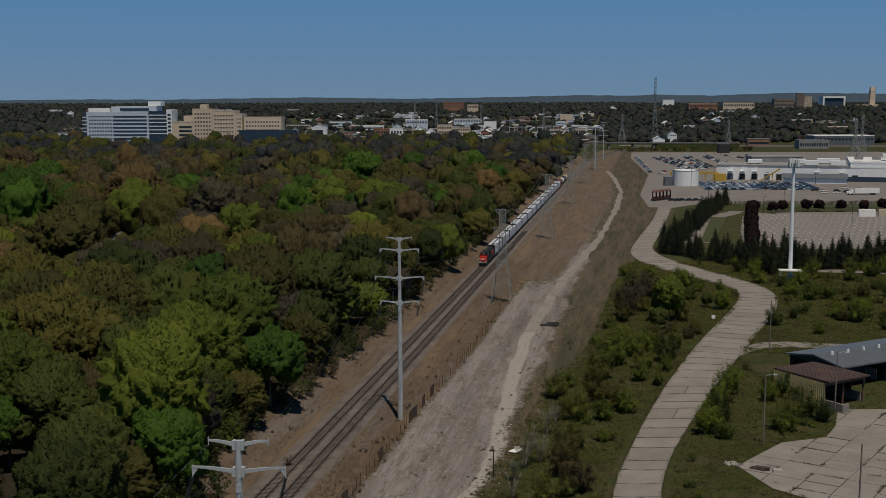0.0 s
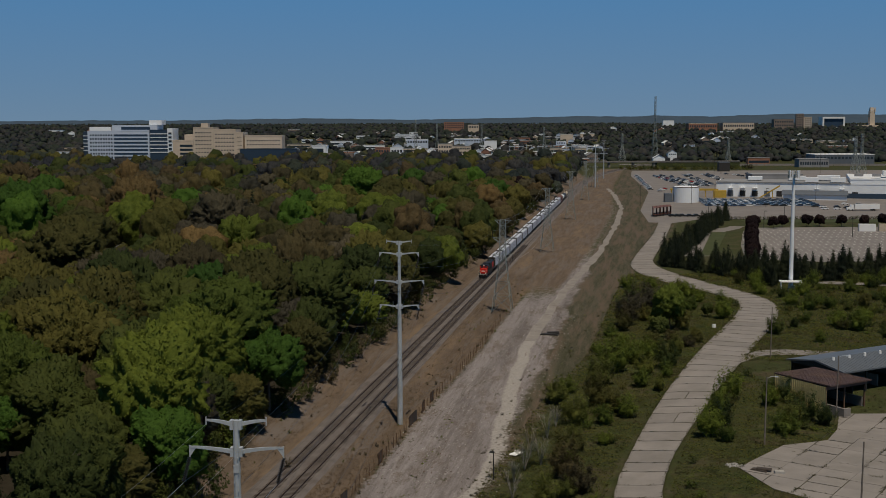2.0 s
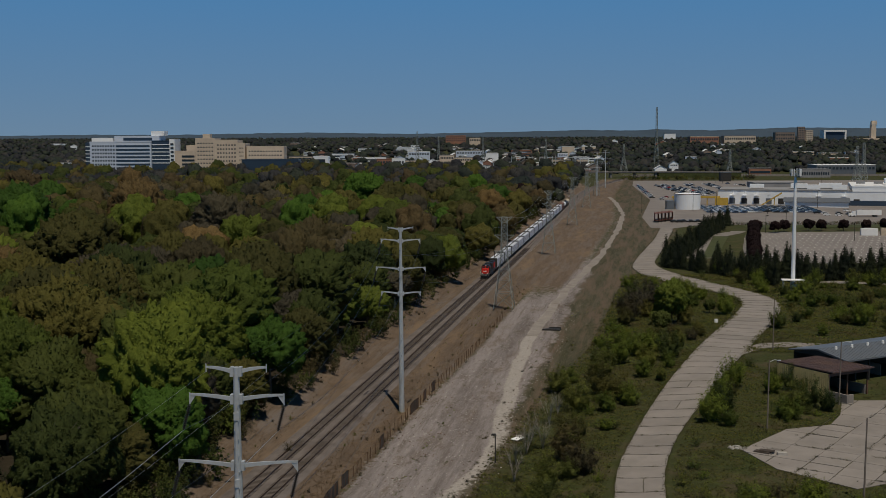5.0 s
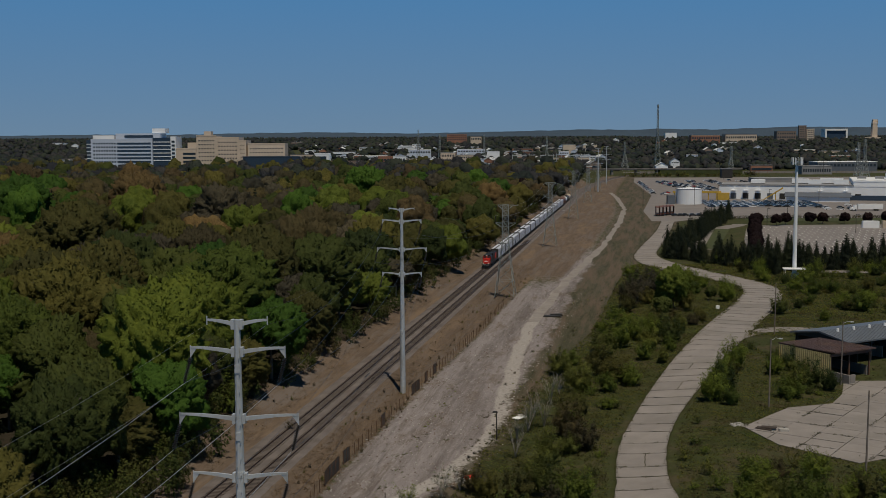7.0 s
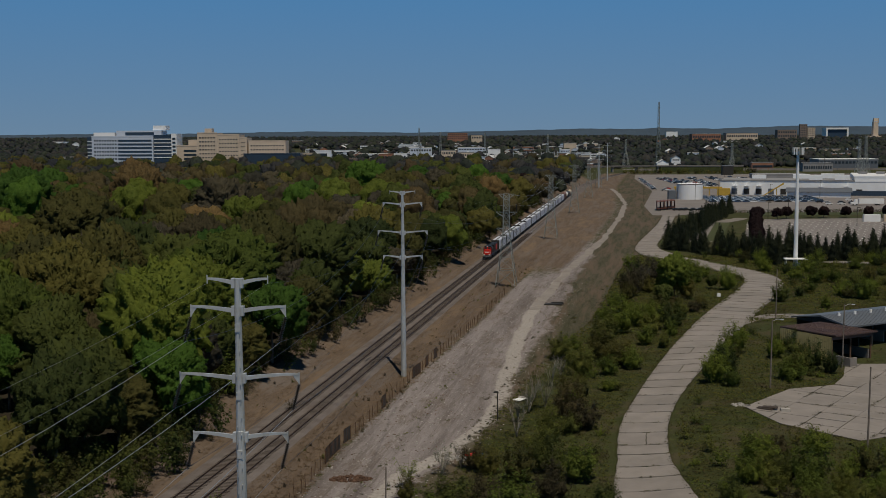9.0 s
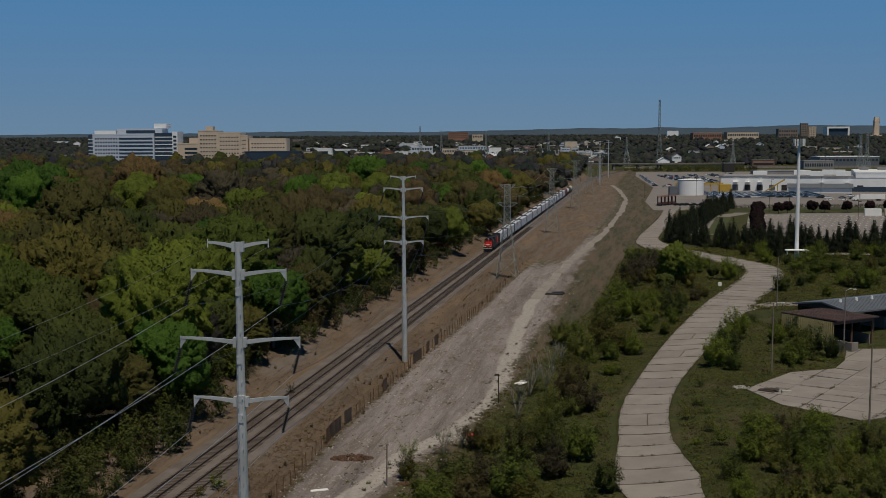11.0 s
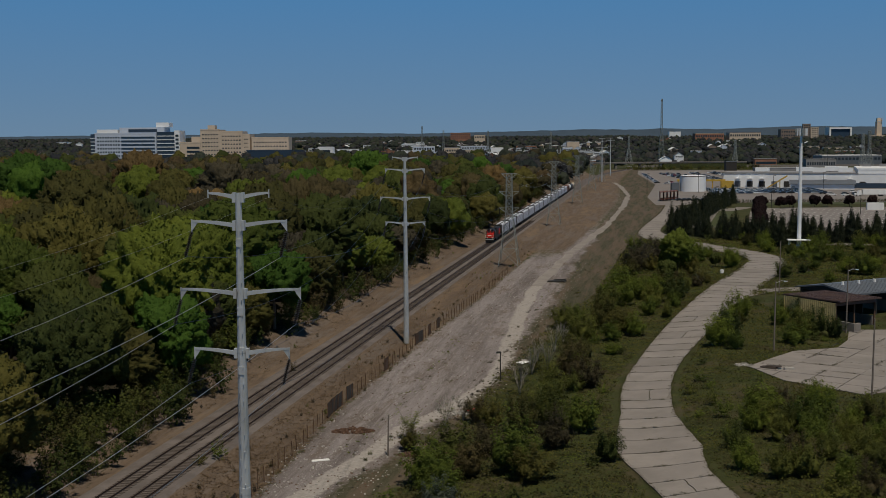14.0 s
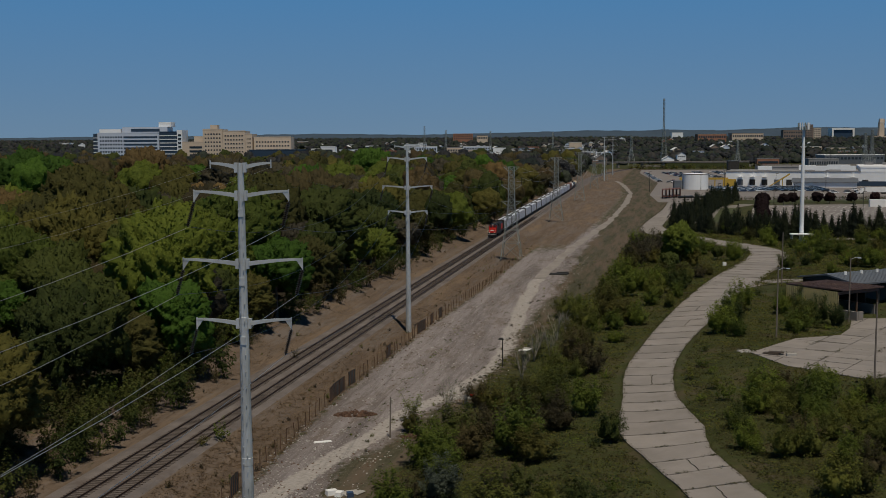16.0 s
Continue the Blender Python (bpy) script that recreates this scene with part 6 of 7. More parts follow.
for i in range(0, count, 10000):
    j = slice(i, i + 10000)
    ok[j] &= ((ux[j, None] - road_np[:, 0]) ** 2 + (uy[j, None] - road_np[:, 1]) ** 2).min(1) > 4.9 ** 2
ok &= ~((ux > SHED_X) & (ux < 125) & (uy > 206) & (uy < 262))
yard_hit = np.zeros(count, bool)
for (x0, y0), (x1, y1) in zip(YARD, YARD[1:] + YARD[:1]):
    if y0 != y1:
        yard_hit ^= ((y0 > uy) != (y1 > uy)) & (ux < (x1 - x0) * (uy - y0) / (y1 - y0) + x0)
ok &= ~yard_hit
near_yard = (ux > 40) & (ux < 72) & (uy > 148) & (uy < 182)
tall_ = np.clip(0.16 + 0.6 * swell, 0.05, 1.1) * np.where(near_yard, 0.4, 1.0)
lift = tall_ * np.sqrt(rs.uniform(0, 1, count))
patch = wavy(ux, uy, 5.0, 2.0) * 0.6 + wavy(ux, uy, 14.0, 5.0) * 0.5 + rs.normal(size=count) * 0.22
tone = np.digitize(patch, (-0.55, -0.2, 0.1, 0.38, 0.7))
slope_x = (wavy(ux + 0.3, uy, 3.1, 4.0) - wavy(ux - 0.3, uy, 3.1, 4.0)) * 0.8
slope_y = (wavy(ux, uy + 0.3, 3.1, 4.0) - wavy(ux, uy - 0.3, 3.1, 4.0)) * 0.8
for t_, k_ in enumerate(("brown", "grass", "scrub", "olive", "green", "lime")):
    j = ok & (tone == t_)
    p = np.stack([ux[j], uy[j], gz(ux[j], uy[j]) + lift[j]], 1)
    d = np.stack([-slope_x[j], -slope_y[j] - 0.25, np.full(j.sum(), 0.8)], 1) + rs.normal(size=(j.sum(), 3)) * 0.3
    v, q = leaf_tris(rs, p, d, (0.075 + 0.0006 * (uy[j, None] - 95)) * rs.uniform(0.8, 1.5, (j.sum(), 1)))
    tagged(new("undergrowth", mesh_np("undergrowth", v, q, LEAF[k_])), "dense low undergrowth of young green and brown shoots", "undergrowth", kind="stuff")


def tufts(name, at, mat, size, label, lift=0.0):
    p = np.array([(x, y, gz1(x, y)) for x, y in at])
    k = 4
    p = np.repeat(p, k, 0) + rs.normal(size=(len(p) * k, 3)) * np.array([size * 0.9, size * 0.9, 0.0])
    p[:, 2] += lift + size * rs.uniform(0.15, 0.6, len(p))
    v, q = leaf_quads(rs, p, np.tile([0.0, 0.0, 1.0], (len(p), 1)), size * 0.45)
    tagged(new(name, mesh_np(name, v, q, mat)), label, "grass", kind="stuff")


green_at, straw_at = [], []
while len(green_at) < 9000:
    y = 95 + 300 * sb.random() ** 1.5
    x = sb.uniform(strip_x(y) - 2, 0.40 * y + 16)
    if not (in_road(x, y, 0.4) or inside(x, y, YARD)):
        green_at.append((x, y))
while len(straw_at) < 13000:
    y = 100 + 330 * sb.random() ** 1.5
    x0 = RAIL_START[0] + (y - RAIL_START[1]) * 0.1725
    x = sb.choice((sb.uniform(x0 - 13.5, x0 - 4.6), sb.uniform(x0 + 6.8, float(lerp_y(y, FENCE)) + 0.8), sb.uniform(x0 + 6.8, float(lerp_y(y, FENCE)) + 0.8)))
    straw_at.append((x, y))
tufts("rough_grass", green_at, LEAF["grass"], 0.42, "tufts of rough green and faded grass")
tufts("dry_grass", straw_at, LEAF["straw"], 0.25, "dead straw-coloured grass beside the railway")

joint_at = []
for i in range(0, len(line) - 8):
    if i in JOINTS and i < 360:
        p, n, h = road_at(i)
        for _ in range(30):
            t = sb.uniform(-0.97, 0.97)
            if math.sin(t * 6 + i) + 0.5 * math.sin(t * 17 + i * 3) > 0.1:
                joint_at.append((p[0] + n[0] * h * t, p[1] + n[1] * h * t))
    p, n, h = road_at(i)
    for side in (-1, 1):
        for _ in range(3):
            t = side * sb.uniform(0.95, 1.08)
            joint_at.append((p[0] + n[0] * h * t, p[1] + n[1] * h * t))
for a in range(-14, 14):
    for b in range(-12, 14):
        if math.sin(a * 3.3 + b * 5.7) > -0.2:
            c0 = (60 + yu[0] * a * 5.4 + yv[0] * b * 4.2, 180 + yu[1] * a * 5.4 + yv[1] * b * 4.2)
            for _ in range(16):
                t = sb.random() ** (0.6 if (a + 2 * b) % 3 else 1.8)
                x, y = (c0[0] + yu[0] * 5.4 * t, c0[1] + yu[1] * 5.4 * t) if (a + b) % 2 else (c0[0] + yv[0] * 4.2 * t, c0[1] + yv[1] * 4.2 * t)
                if inside(x, y, YARD):
                    joint_at.append((x, y))
for _ in range(500):
    x, y = sb.uniform(44, 110), sb.uniform(158, 214)
    if inside(x, y, YARD) and wavy(x, y, 2.5, 3.0) > 0.45:
        joint_at.append((x, y))
tufts("joint_weeds", joint_at, LEAF["grass"], 0.22, "weeds growing in slab joints and along the road's edge", 0.14)


def stones(name, mat, n, lo_, hi_, label, seed):
    """Loose stones lying about on the gravel."""
    q = random.Random(seed)
    g = Geo()
    while n:
        y = 103 + 260 * q.random() ** 1.5
        x = q.uniform(float(lerp_y(y, FENCE)) - 0.5, float(lerp_y(y, GRAVEL_EDGE)) + 3.0)
        if wavy(x, y, 6, 3.0) + q.uniform(-0.8, 0.8) < 0:
            continue
        d = q.uniform(lo_, hi_)
        g.box((x, y, gz1(x, y) + d * 0.15), (d * q.uniform(0.7, 1.8), d, d * 0.6), q.uniform(0, 3), q.uniform(0.4, 0.8))
        n -= 1
    tagged(new(name, g.mesh(name, mat)), label, "stones", kind="stuff")


stones("pale_stones", M["rubble"], 2400, 0.06, 0.22, "loose pale stones scattered on the gravel", 31)
stones("dark_stones", M["earth"], 1300, 0.06, 0.20, "loose dark clods scattered on the gravel", 32)


# ---- lots and roads of the plant ----
def flat(name, ring, mat, lift, label, category):
    g = Geo().poly([(x, y, gz1(x, y) + lift) for x, y in ring])
    return solid(name, g, mat, label, category, kind="structure")


flat("plant_lot", [(112, 636), (121, 717), (158, 900), (184, 1150), (203, 1262), (470, 1262), (470, 652), (250, 652), (165, 655), (140, 650), (125, 632)], M["asphalt"], 0.08, "wide pinkish-grey asphalt yard of the plant", "car park")
flat("empty_car_park", [(133, 520), (150, 583), (160, 603), (232, 607), (330, 600), (330, 470), (150, 458), (122, 470)], M["asphalt"], 0.10, "large empty striped car park", "car park")
flat("drive", [(98, 478), (119, 580), (148, 606), (150, 612), (158, 611), (152, 598), (133, 571), (121, 520), (111, 478)], M["asphalt"], 0.12, "pale asphalt drive curving past the spruces", "drive")
flat("grass_verge", [(165, 633), (420, 633), (420, 652), (165, 652)], M["lawn"], 0.12, "strip of mown grass beside the plant road", "lawn")
flat("grass_island", [(106, 480), (112, 480), (141, 580), (134, 582)], M["lawn"], 0.16, "narrow grass island between drives", "lawn")
flat("far_drive", [(118, 396), (134, 401), (175, 388), (175, 380), (136, 393)], M["asphalt"], 0.35, "pale drive beyond the grass bank", "drive")
stripes = Geo()
for r in range(11):
    for c in range(60):
        x, y = 133 + c * 3.1 + r * 1.2, 478 + r * 11.0
        if x < 300 and (x - 133) > (y - 520) * 0.27 and y < 600:
            stripes.box((x, y, gz1(x, y) + 0.125), (0.22, 5.0, 0.02), -0.12)
solid("parking_stripe", stripes, M["paint"], "white parking bay stripes on asphalt", "road marking", kind="stuff")


def block(e, name, x0, x1, y0, y1, z0, z1, mat, roof=None, label=""):
    ob = part(name, Geo().slab((x0, y0, z0), (x1, y1, z1)), mat, e, label)
    if roof:
        part("roof", Geo().slab((x0 + 0.4, y0 + 0.4, z1 + 0.005), (x1 - 0.4, y1 - 0.4, z1 + 0.12)), roof, ob)
        part("parapet", Geo().slab((x0 - 0.15, y0 - 0.15, z1 - 0.5), (x1 + 0.15, y0 + 0.4, z1 + 0.6)), mat, ob)
    return ob


def window_row(e, x0, x1, y, z0, z1, n, mat, gap=0.35):
    w = (x1 - x0) / n
    for i in range(n):
        part("window", Geo().slab((x0 + i * w + w * gap / 2, y - 0.12, z0), (x0 + (i + 1) * w - w * gap / 2, y + 0.25, z1)), mat, e)


# ---- assembly plant ----
plant = thing("assembly_plant", pose(198.0, 848.0, 0, 0, 0, -17), "long low white factory with loading docks and flat roof", "factory")
w = block(plant, "wall", 0, 122, 0, 52, 0, 10.2, M["white_wall"], M["grey_roof"])
for i in range(11):
    part("dock_door", Geo().slab((8 + i * 8.5, -0.2, 0.6), (12 + i * 8.5, 0.3, 4.6)), M["dark_steel"] if i % 3 else M["metal_roof"], w)
    if i in (0, 1, 2, 7, 9):
        part("dock_canopy", Geo().box((10 + i * 8.5, -1.5, 6.6), (3.2, 3.2, 0.4)).tube((10 + i * 8.5, -2.0, 6.8), (11 + i * 8.5, -1.2, 9.5), 0.35, n=6), M["white_wall"], w)
part("blue_band", Geo().slab((56, -0.3, 0.2), (122, -0.15, 3.6)), M["glass_blue"], w)
part("dark_eaves", Geo().slab((0, -0.35, 10.0), (92, -0.1, 10.9)), M["grey_roof"], w)
t = block(plant, "tall_wall", 92, 260, 6, 90, 10.4, 13.2, M["white_wall"], M["white_roof"])
block(plant, "extension", 122.2, 260, -2, 5.8, 0, 11.0, M["white_wall"], M["white_roof"])
for x in (128, 140, 152, 168, 184):
    part("dock_door", Geo().slab((x, -2.3, 0.6), (x + 5, -1.9, 5.2)), M["metal_roof"], plant)
for x, y, sx, sy, sz in ((26, 30, 10, 8, 2.6), (56, 34, 12, 8, 3.0), (66, 12, 9, 6, 3.2), (84, 14, 10, 6, 3.2), (78, 40, 16, 8, 3.4)):
    part("roof_unit", Geo().box((x, y, 10.8 + sz / 2), (sx, sy, sz)), M["white_wall"], plant)
part("roof_unit", Geo().box((125, 35, 16.5), (20, 14, 3.4)).tube((128, 50, 16), (150, 50, 16), 4, n=14), M["white_roof"], plant)
part("roof_vent", Geo().box((110, 20, 15.7), (6, 3, 1.8)), M["grey_roof"], plant)
part("roof_vent", Geo().box((98, 20, 15.7), (6, 3, 1.8)), M["grey_roof"], plant)
office = thing("dock_office", pose(236, 812, 0, 0, 0, -17), "low annex with a blue-grey metal roof by the docks", "annex")
part("wall", Geo().slab((0, 0, 0), (42, 9, 3.8)), M["white_wall"], office)
part("roof", Geo().poly(((-1, -1, 3.8), (43, -1, 3.8), (43, 10, 6.2), (-1, 10, 6.2))).poly(((-1, -1, 3.5), (-1, -1, 3.8), (-1, 10, 6.2), (-1, 10, 3.5))).poly(((-1, -1, 3.5), (43, -1, 3.5), (43, -1, 3.8), (-1, -1, 3.8))), M["metal_roof"], office)
conv = thing("yellow_conveyor", pose(194, 838, 0, 0, 0, -10), "yellow steel gantry with a sloping stair at the plant", "gantry")
part("beam", Geo().box((-14, 0, 5.5), (34, 1.6, 1.4)), M["yellow"], conv)
for x in (-30, -18, -6, 2):
    part("column", Geo().box((x, 0, 2.5), (0.7, 0.7, 5)), M["yellow"], conv)
part("machine", Geo().box((4, -2, 2.6), (9, 5, 5.2)), M["yellow"], conv)
stair = thing("yellow_stair", pose(225, 832, 0, 0, 0, -17), "yellow sloping conveyor stair against the plant wall", "stair")
part("ramp", Geo().poly(((0, -1, 0.3), (14, -1, 9.5), (14, 1, 9.5), (0, 1, 0.3))).poly(((0, 1, -0.5), (14, 1, 8.2), (14, -1, 8.2), (0, -1, -0.5))).poly(((0, -1, -0.5), (14, -1, 8.2), (14, -1, 9.5), (0, -1, 0.3))), M["yellow"], stair)
part("brace", Geo().box((9, 0, 2.6), (0.6, 0.6, 5.4)), M["yellow"], stair)

tank = thing("storage_tank", pose(164, 791, 0), "round white storage tank with a rusty rim", "storage tank")
part("shell", Geo().tube((0, 0, 0), (0, 0, 10.2), 8.7, n=40), M["white_wall"], tank, smooth=False)
part("rim", Geo().tube((0, 0, 10.2), (0, 0, 10.55), 8.8, n=40), M["rust"], tank)
part("roof", Geo().tube((0, 0, 10.55), (0, 0, 11.2), 8.3, 0.6, 40), M["white_wall"], tank)
part("shed", Geo().box((-12, 0, 3), (5.0, 5.0, 6)), M["metal_roof"], tank)


# ---- vehicles ----
def car_proto(mat, label, tall=1.45):
    e = thing("parked_car", Matrix.Identity(4), label, "car", "parked cars")
    part("body", Geo().extrude(((-2.2, 0.35), (2.2, 0.35), (2.25, 0.75), (1.5, 0.92), (-2.0, 0.95), (-2.25, 0.8)), -0.88, 0.88), mat, e)
    part("glasshouse", Geo().extrude(((-1.9, 0.94), (1.2, 0.92), (0.55, tall - 0.06), (-1.4, tall - 0.06)), -0.78, 0.78), M["glass"], e)
    part("roof", Geo().extrude(((-1.45, tall - 0.06), (0.6, tall - 0.06), (0.5, tall + 0.02), (-1.35, tall + 0.02)), -0.74, 0.74), mat, e)
    for sx in (-1.35, 1.35):
        part("wheel", Geo().tube((sx, -0.92, 0.33), (sx, -0.72, 0.33), 0.33, n=8), M["tyre"], e)
    return e


CARS = [car_proto(M["car_" + c], w_ + " parked car on asphalt", h) for c, w_, h in (("white", "white", 1.5), ("black", "black", 1.6), ("grey", "silver-grey", 1.45), ("blue", "dark blue", 1.7), ("red", "red", 1.5))]
used = set()
cr = random.Random(8)


def park(x, y, turn, w_=(8, 4, 5, 4, 1)):
    k = cr.choices(range(5), w_)[0]
    m = pose(x, y, gz1(x, y) + 0.08, 0, 0, turn + cr.uniform(-3, 3))
    if k not in used:
        used.add(k)
        CARS[k].matrix_basis = m
    else:
        copy_thing(CARS[k], m)


for row, (x0, y0, x1, y1, n) in enumerate(((188, 1140, 164, 925, 34), (205, 1135, 200, 960, 26), (214, 1150, 214, 965, 22), (238, 1160, 222, 985, 22), (258, 1165, 246, 980, 20), (284, 1175, 300, 1060, 12), (306, 1180, 330, 1080, 12), (168, 905, 176, 930, 3))):
    for i in range(n):
        if cr.random() < 0.88:
            t = i / max(1, n - 1)
            park(x0 + (x1 - x0) * t + cr.uniform(-0.4, 0.4), y0 + (y1 - y0) * t, 10)
            if row in (1, 2, 3, 4) and cr.random() < 0.7:
                park(x0 + (x1 - x0) * t + 5.4, y0 + (y1 - y0) * t + 1.0, 10)


def stock(x0, share):
    """Tightly parked new cars past counting: one mesh for each paint and one for their glass."""
    shells = {c: Geo() for c in ("white", "black", "grey", "blue")}
    glass = Geo()
    for r in range(19):
        for i in range(7):
            if cr.random() > 0.93:
                continue
            x, y, a = x0 + i * 5.2 + r * 0.35, 752 + r * 3.0 - i * 0.5, radians(174 + cr.uniform(-2, 2))
            up, tall = gz1(x, y) + 0.08, cr.uniform(1.45, 1.75)
            one, pane = Geo(), Geo()
            one.extrude(((-2.2, 0.3), (2.2, 0.3), (2.25, 0.75), (1.5, 0.92), (-2.0, 0.95), (-2.25, 0.8)), -0.88, 0.88)
            one.extrude(((-1.45, tall - 0.06), (0.6, tall - 0.06), (0.5, tall + 0.02), (-1.35, tall + 0.02)), -0.74, 0.74)
            pane.extrude(((-1.9, 0.94), (1.2, 0.92), (0.55, tall - 0.06), (-1.4, tall - 0.06)), -0.78, 0.78)
            for src, dst in ((one, shells[cr.choices(("white", "black", "grey", "blue"), share)[0]]), (pane, glass)):
                n0 = len(dst.v)
                dst.v += [(x + p * math.cos(a) - q * math.sin(a), y + p * math.sin(a) + q * math.cos(a), up + z) for p, q, z in src.v]
                dst.f += [tuple(k + n0 for k in f) for f in src.f]
    e = thing("stock_cars", Matrix.Identity(4), "tight rows of new cars stored on asphalt before the plant", "cars", kind="stuff")
    for c, g in shells.items():
        part("car_bodies", g, M["car_" + c], e)["kind"] = "stuff"
    part("car_glass", glass, M["glass"], e)["kind"] = "stuff"


stock(171, (3, 3, 6, 6))
stock(208, (2, 9, 3, 3))
for x in (132, 135, 138, 142, 146):
    park(x, 673 + cr.uniform(-1, 1), 0, (1, 4, 2, 3, 0))
for x, y in ((236, 742), (240, 738), (236, 722), (243, 720), (248, 735), (252, 728), (262, 762), (270, 758)):
    park(x, y, 5, (8, 1, 1, 0, 0))
lorry = thing("box_truck", pose(251, 713, 0.1, 0, 0, -2), "white articulated lorry with a long box trailer", "lorry")
part("trailer", Geo().slab((0, -1.3, 1.1), (15, 1.3, 4.1)), M["white"], lorry)
part("cab", Geo().extrude(((-4.6, 0.5), (-0.6, 0.5), (-0.6, 3.6), (-2.2, 3.6), (-2.7, 2.0), (-4.6, 1.8)), -1.2, 1.2), M["white"], lorry)
for x in (-3.6, -1.4, 10.5, 12.0):
    for sy in (-1.1, 1.1):
        part("wheel", Geo().tube((x, sy - 0.15, 0.5), (x, sy + 0.15, 0.5), 0.5, n=10), M["tyre"], lorry)
for i in range(5):
    r_ = thing("rack_trailer", pose(122 + i * 2.6, 672 + i * 3.0, 0.1, 0, 0, -8), "dark maroon rack trailer parked in the yard", "trailer", "rack trailers")
    part("deck", Geo().slab((-1.2, 0, 0.9), (1.2, 13, 1.3)), M["boxcar_brown"], r_)
    for sx in (-1.1, 1.1):
        part("side_rack", Geo().box((sx, 6.5, 3.15), (0.2, 13, 3.68)), M["boxcar_brown"], r_)
    part("top_rack", Geo().slab((-1.2, 0, 5.0), (1.2, 13, 5.2)), M["boxcar_brown"], r_)
    for y in (2, 11):
        for sx in (-1, 1):
            part("wheel", Geo().tube((sx - 0.15, y, 0.45), (sx + 0.15, y, 0.45), 0.45, n=8), M["tyre"], r_)
for x, y, mat, wd in ((212, 583, M["white"], "white"), (222, 583, M["tan"], "tan")):
    b = thing("storage_container", pose(x, y, 0.12, 0, 0, -8), wd + " storage container in the empty car park", "container", "containers")
    part("body", Geo().slab((-4, -1.3, 0), (4, 1.3, 3.6)), mat, b)
    part("door", Geo().slab((4.0, -1.2, 0.1), (4.08, 1.2, 3.5)), mat, b)
lift = thing("boom_lift", pose(190, 492, 0.12), "red boom lift with a raised arm", "boom lift")
part("chassis", Geo().box((0, 0, 1.0), (4, 2.4, 1.2)), M["orange"], lift)
part("boom", Geo().tube((0, 0, 1.8), (9, 3, 12.5), 0.28, 0.18, 6), M["dark_steel"], lift)
part("basket", Geo().box((9.6, 3.1, 12.6), (1.8, 1.2, 1.2)), M["dark_steel"], lift)
lift2 = thing("telehandler", pose(258, 560, 0.12), "red telehandler parked in the car park", "telehandler")
part("body", Geo().box((0, 0, 1.4), (5, 2.4, 1.8)), M["orange"], lift2)
part("boom", Geo().tube((-2, 0, 2.4), (5, 0, 4.0), 0.3, n=6), M["orange"], lift2)
part("cab", Geo().box((0.4, -0.7, 2.8), (1.4, 1.1, 1.4)), M["glass"], lift2)


def lot_lamp(x, y, h=12.0):
    e = thing("lot_lamp", pose(x, y, gz1(x, y)), "slim dark car park lamp post", "lamp post", "lot lamps")
    part("shaft", Geo().tube((0, 0, 0), (0, 0, h), 0.16, 0.10, 6), M["dark_steel"], e)
    part("lamp_head", Geo().box((0.7, 0, h), (1.6, 0.5, 0.25)), M["dark_steel"], e)


for x, y, h in ((118.5, 543, 9), (150, 660, 9), (190, 650, 9), (163, 768, 13), (128, 760, 13), (180, 775, 13), (205, 742, 12), (255, 800, 12), (195, 555, 9), (236, 548, 9), (165, 600, 9), (277, 1198, 40), (282, 1190, 36), (350, 1088, 38)):
    lot_lamp(x, y, h)


# ---- spruces, hedges and small trees round the car parks ----
def spruce(x, y, s, tall=1.0):
    tree("conifer", x, y, s, tall, (x * 47 + y * 11) % 360, group="planted spruces", name="spruce")


sp = random.Random(4)
rows_ = [((85, 449), (158, 655), 36, 2.2, 0.85), ((90, 462), (152, 640), 26, 2.6, 0.8), ((86, 446), (108, 412), 12, 2.0, 0.8), ((93, 447), (114, 420), 10, 2.2, 0.75), ((108, 410), (112, 392), 5, 1.6, 0.85), ((112, 402), (126, 400), 6, 1.6, 0.85), ((124, 400), (166, 416), 16, 2.0, 0.85), ((120, 415), (170, 428), 14, 3.0, 0.8), ((114, 432), (132, 428), 5, 2.0, 0.9)]
for (x0, y0), (x1, y1), n, j, s0 in rows_:
    for i in range(n):
        t = (i + 0.5) / n
        spruce(x0 + (x1 - x0) * t + sp.uniform(-j, j) * 0.6, y0 + (y1 - y0) * t + sp.uniform(-j, j), s0 * sp.uniform(0.8, 1.3), sp.uniform(0.66, 0.95))
for i in range(13):
    t = i / 12
    tree("purple", 117 + 36 * t, 440 + 138 * t, 0.62 + 0.1 * math.sin(i * 3), 1.15, i * 50, group="dark planted trees")
for x, y in ((169.9, 600), (176.2, 606), (190.6, 611), (197.1, 611), (208.5, 610), (219.1, 607), (232.2, 615), (160, 606), (163, 610)):
    tree("purple", x, y, 0.62, 1.0, x * 9, group="car park trees")
hedge = []
for i in range(60):
    hedge.append((158 + i * 1.9, 652 + 2 * math.sin(i)))
bush_mass("hedge", [(("brown", "green")[i % 2], x, y, 1.5, 0.9) for i, (x, y) in enumerate(hedge)], "clipped brown and green hedge beside the plant road", "hedge")
bank = []
for i in range(70):
    bank.append((sp.choice(("scrub", "green", "olive", "brown")), 196 + i * 2.1 + sp.uniform(-2, 2), 1290 + sp.uniform(-14, 14), sp.uniform(1.5, 4.5), 0.9))
for i in range(160):
    x, y = 96 + sp.uniform(0, 70), 300 + sp.uniform(0, 85)
    if not in_road(x, y, 2.5) and x < 0.4 * y + 10:
        bank.append((sp.choice(("scrub", "green", "green", "olive")), x, y, sp.uniform(0.8, 2.0), 0.8))
bush_mass("bank_bushes", bank, "low green bushes on the grass bank", "bushes")


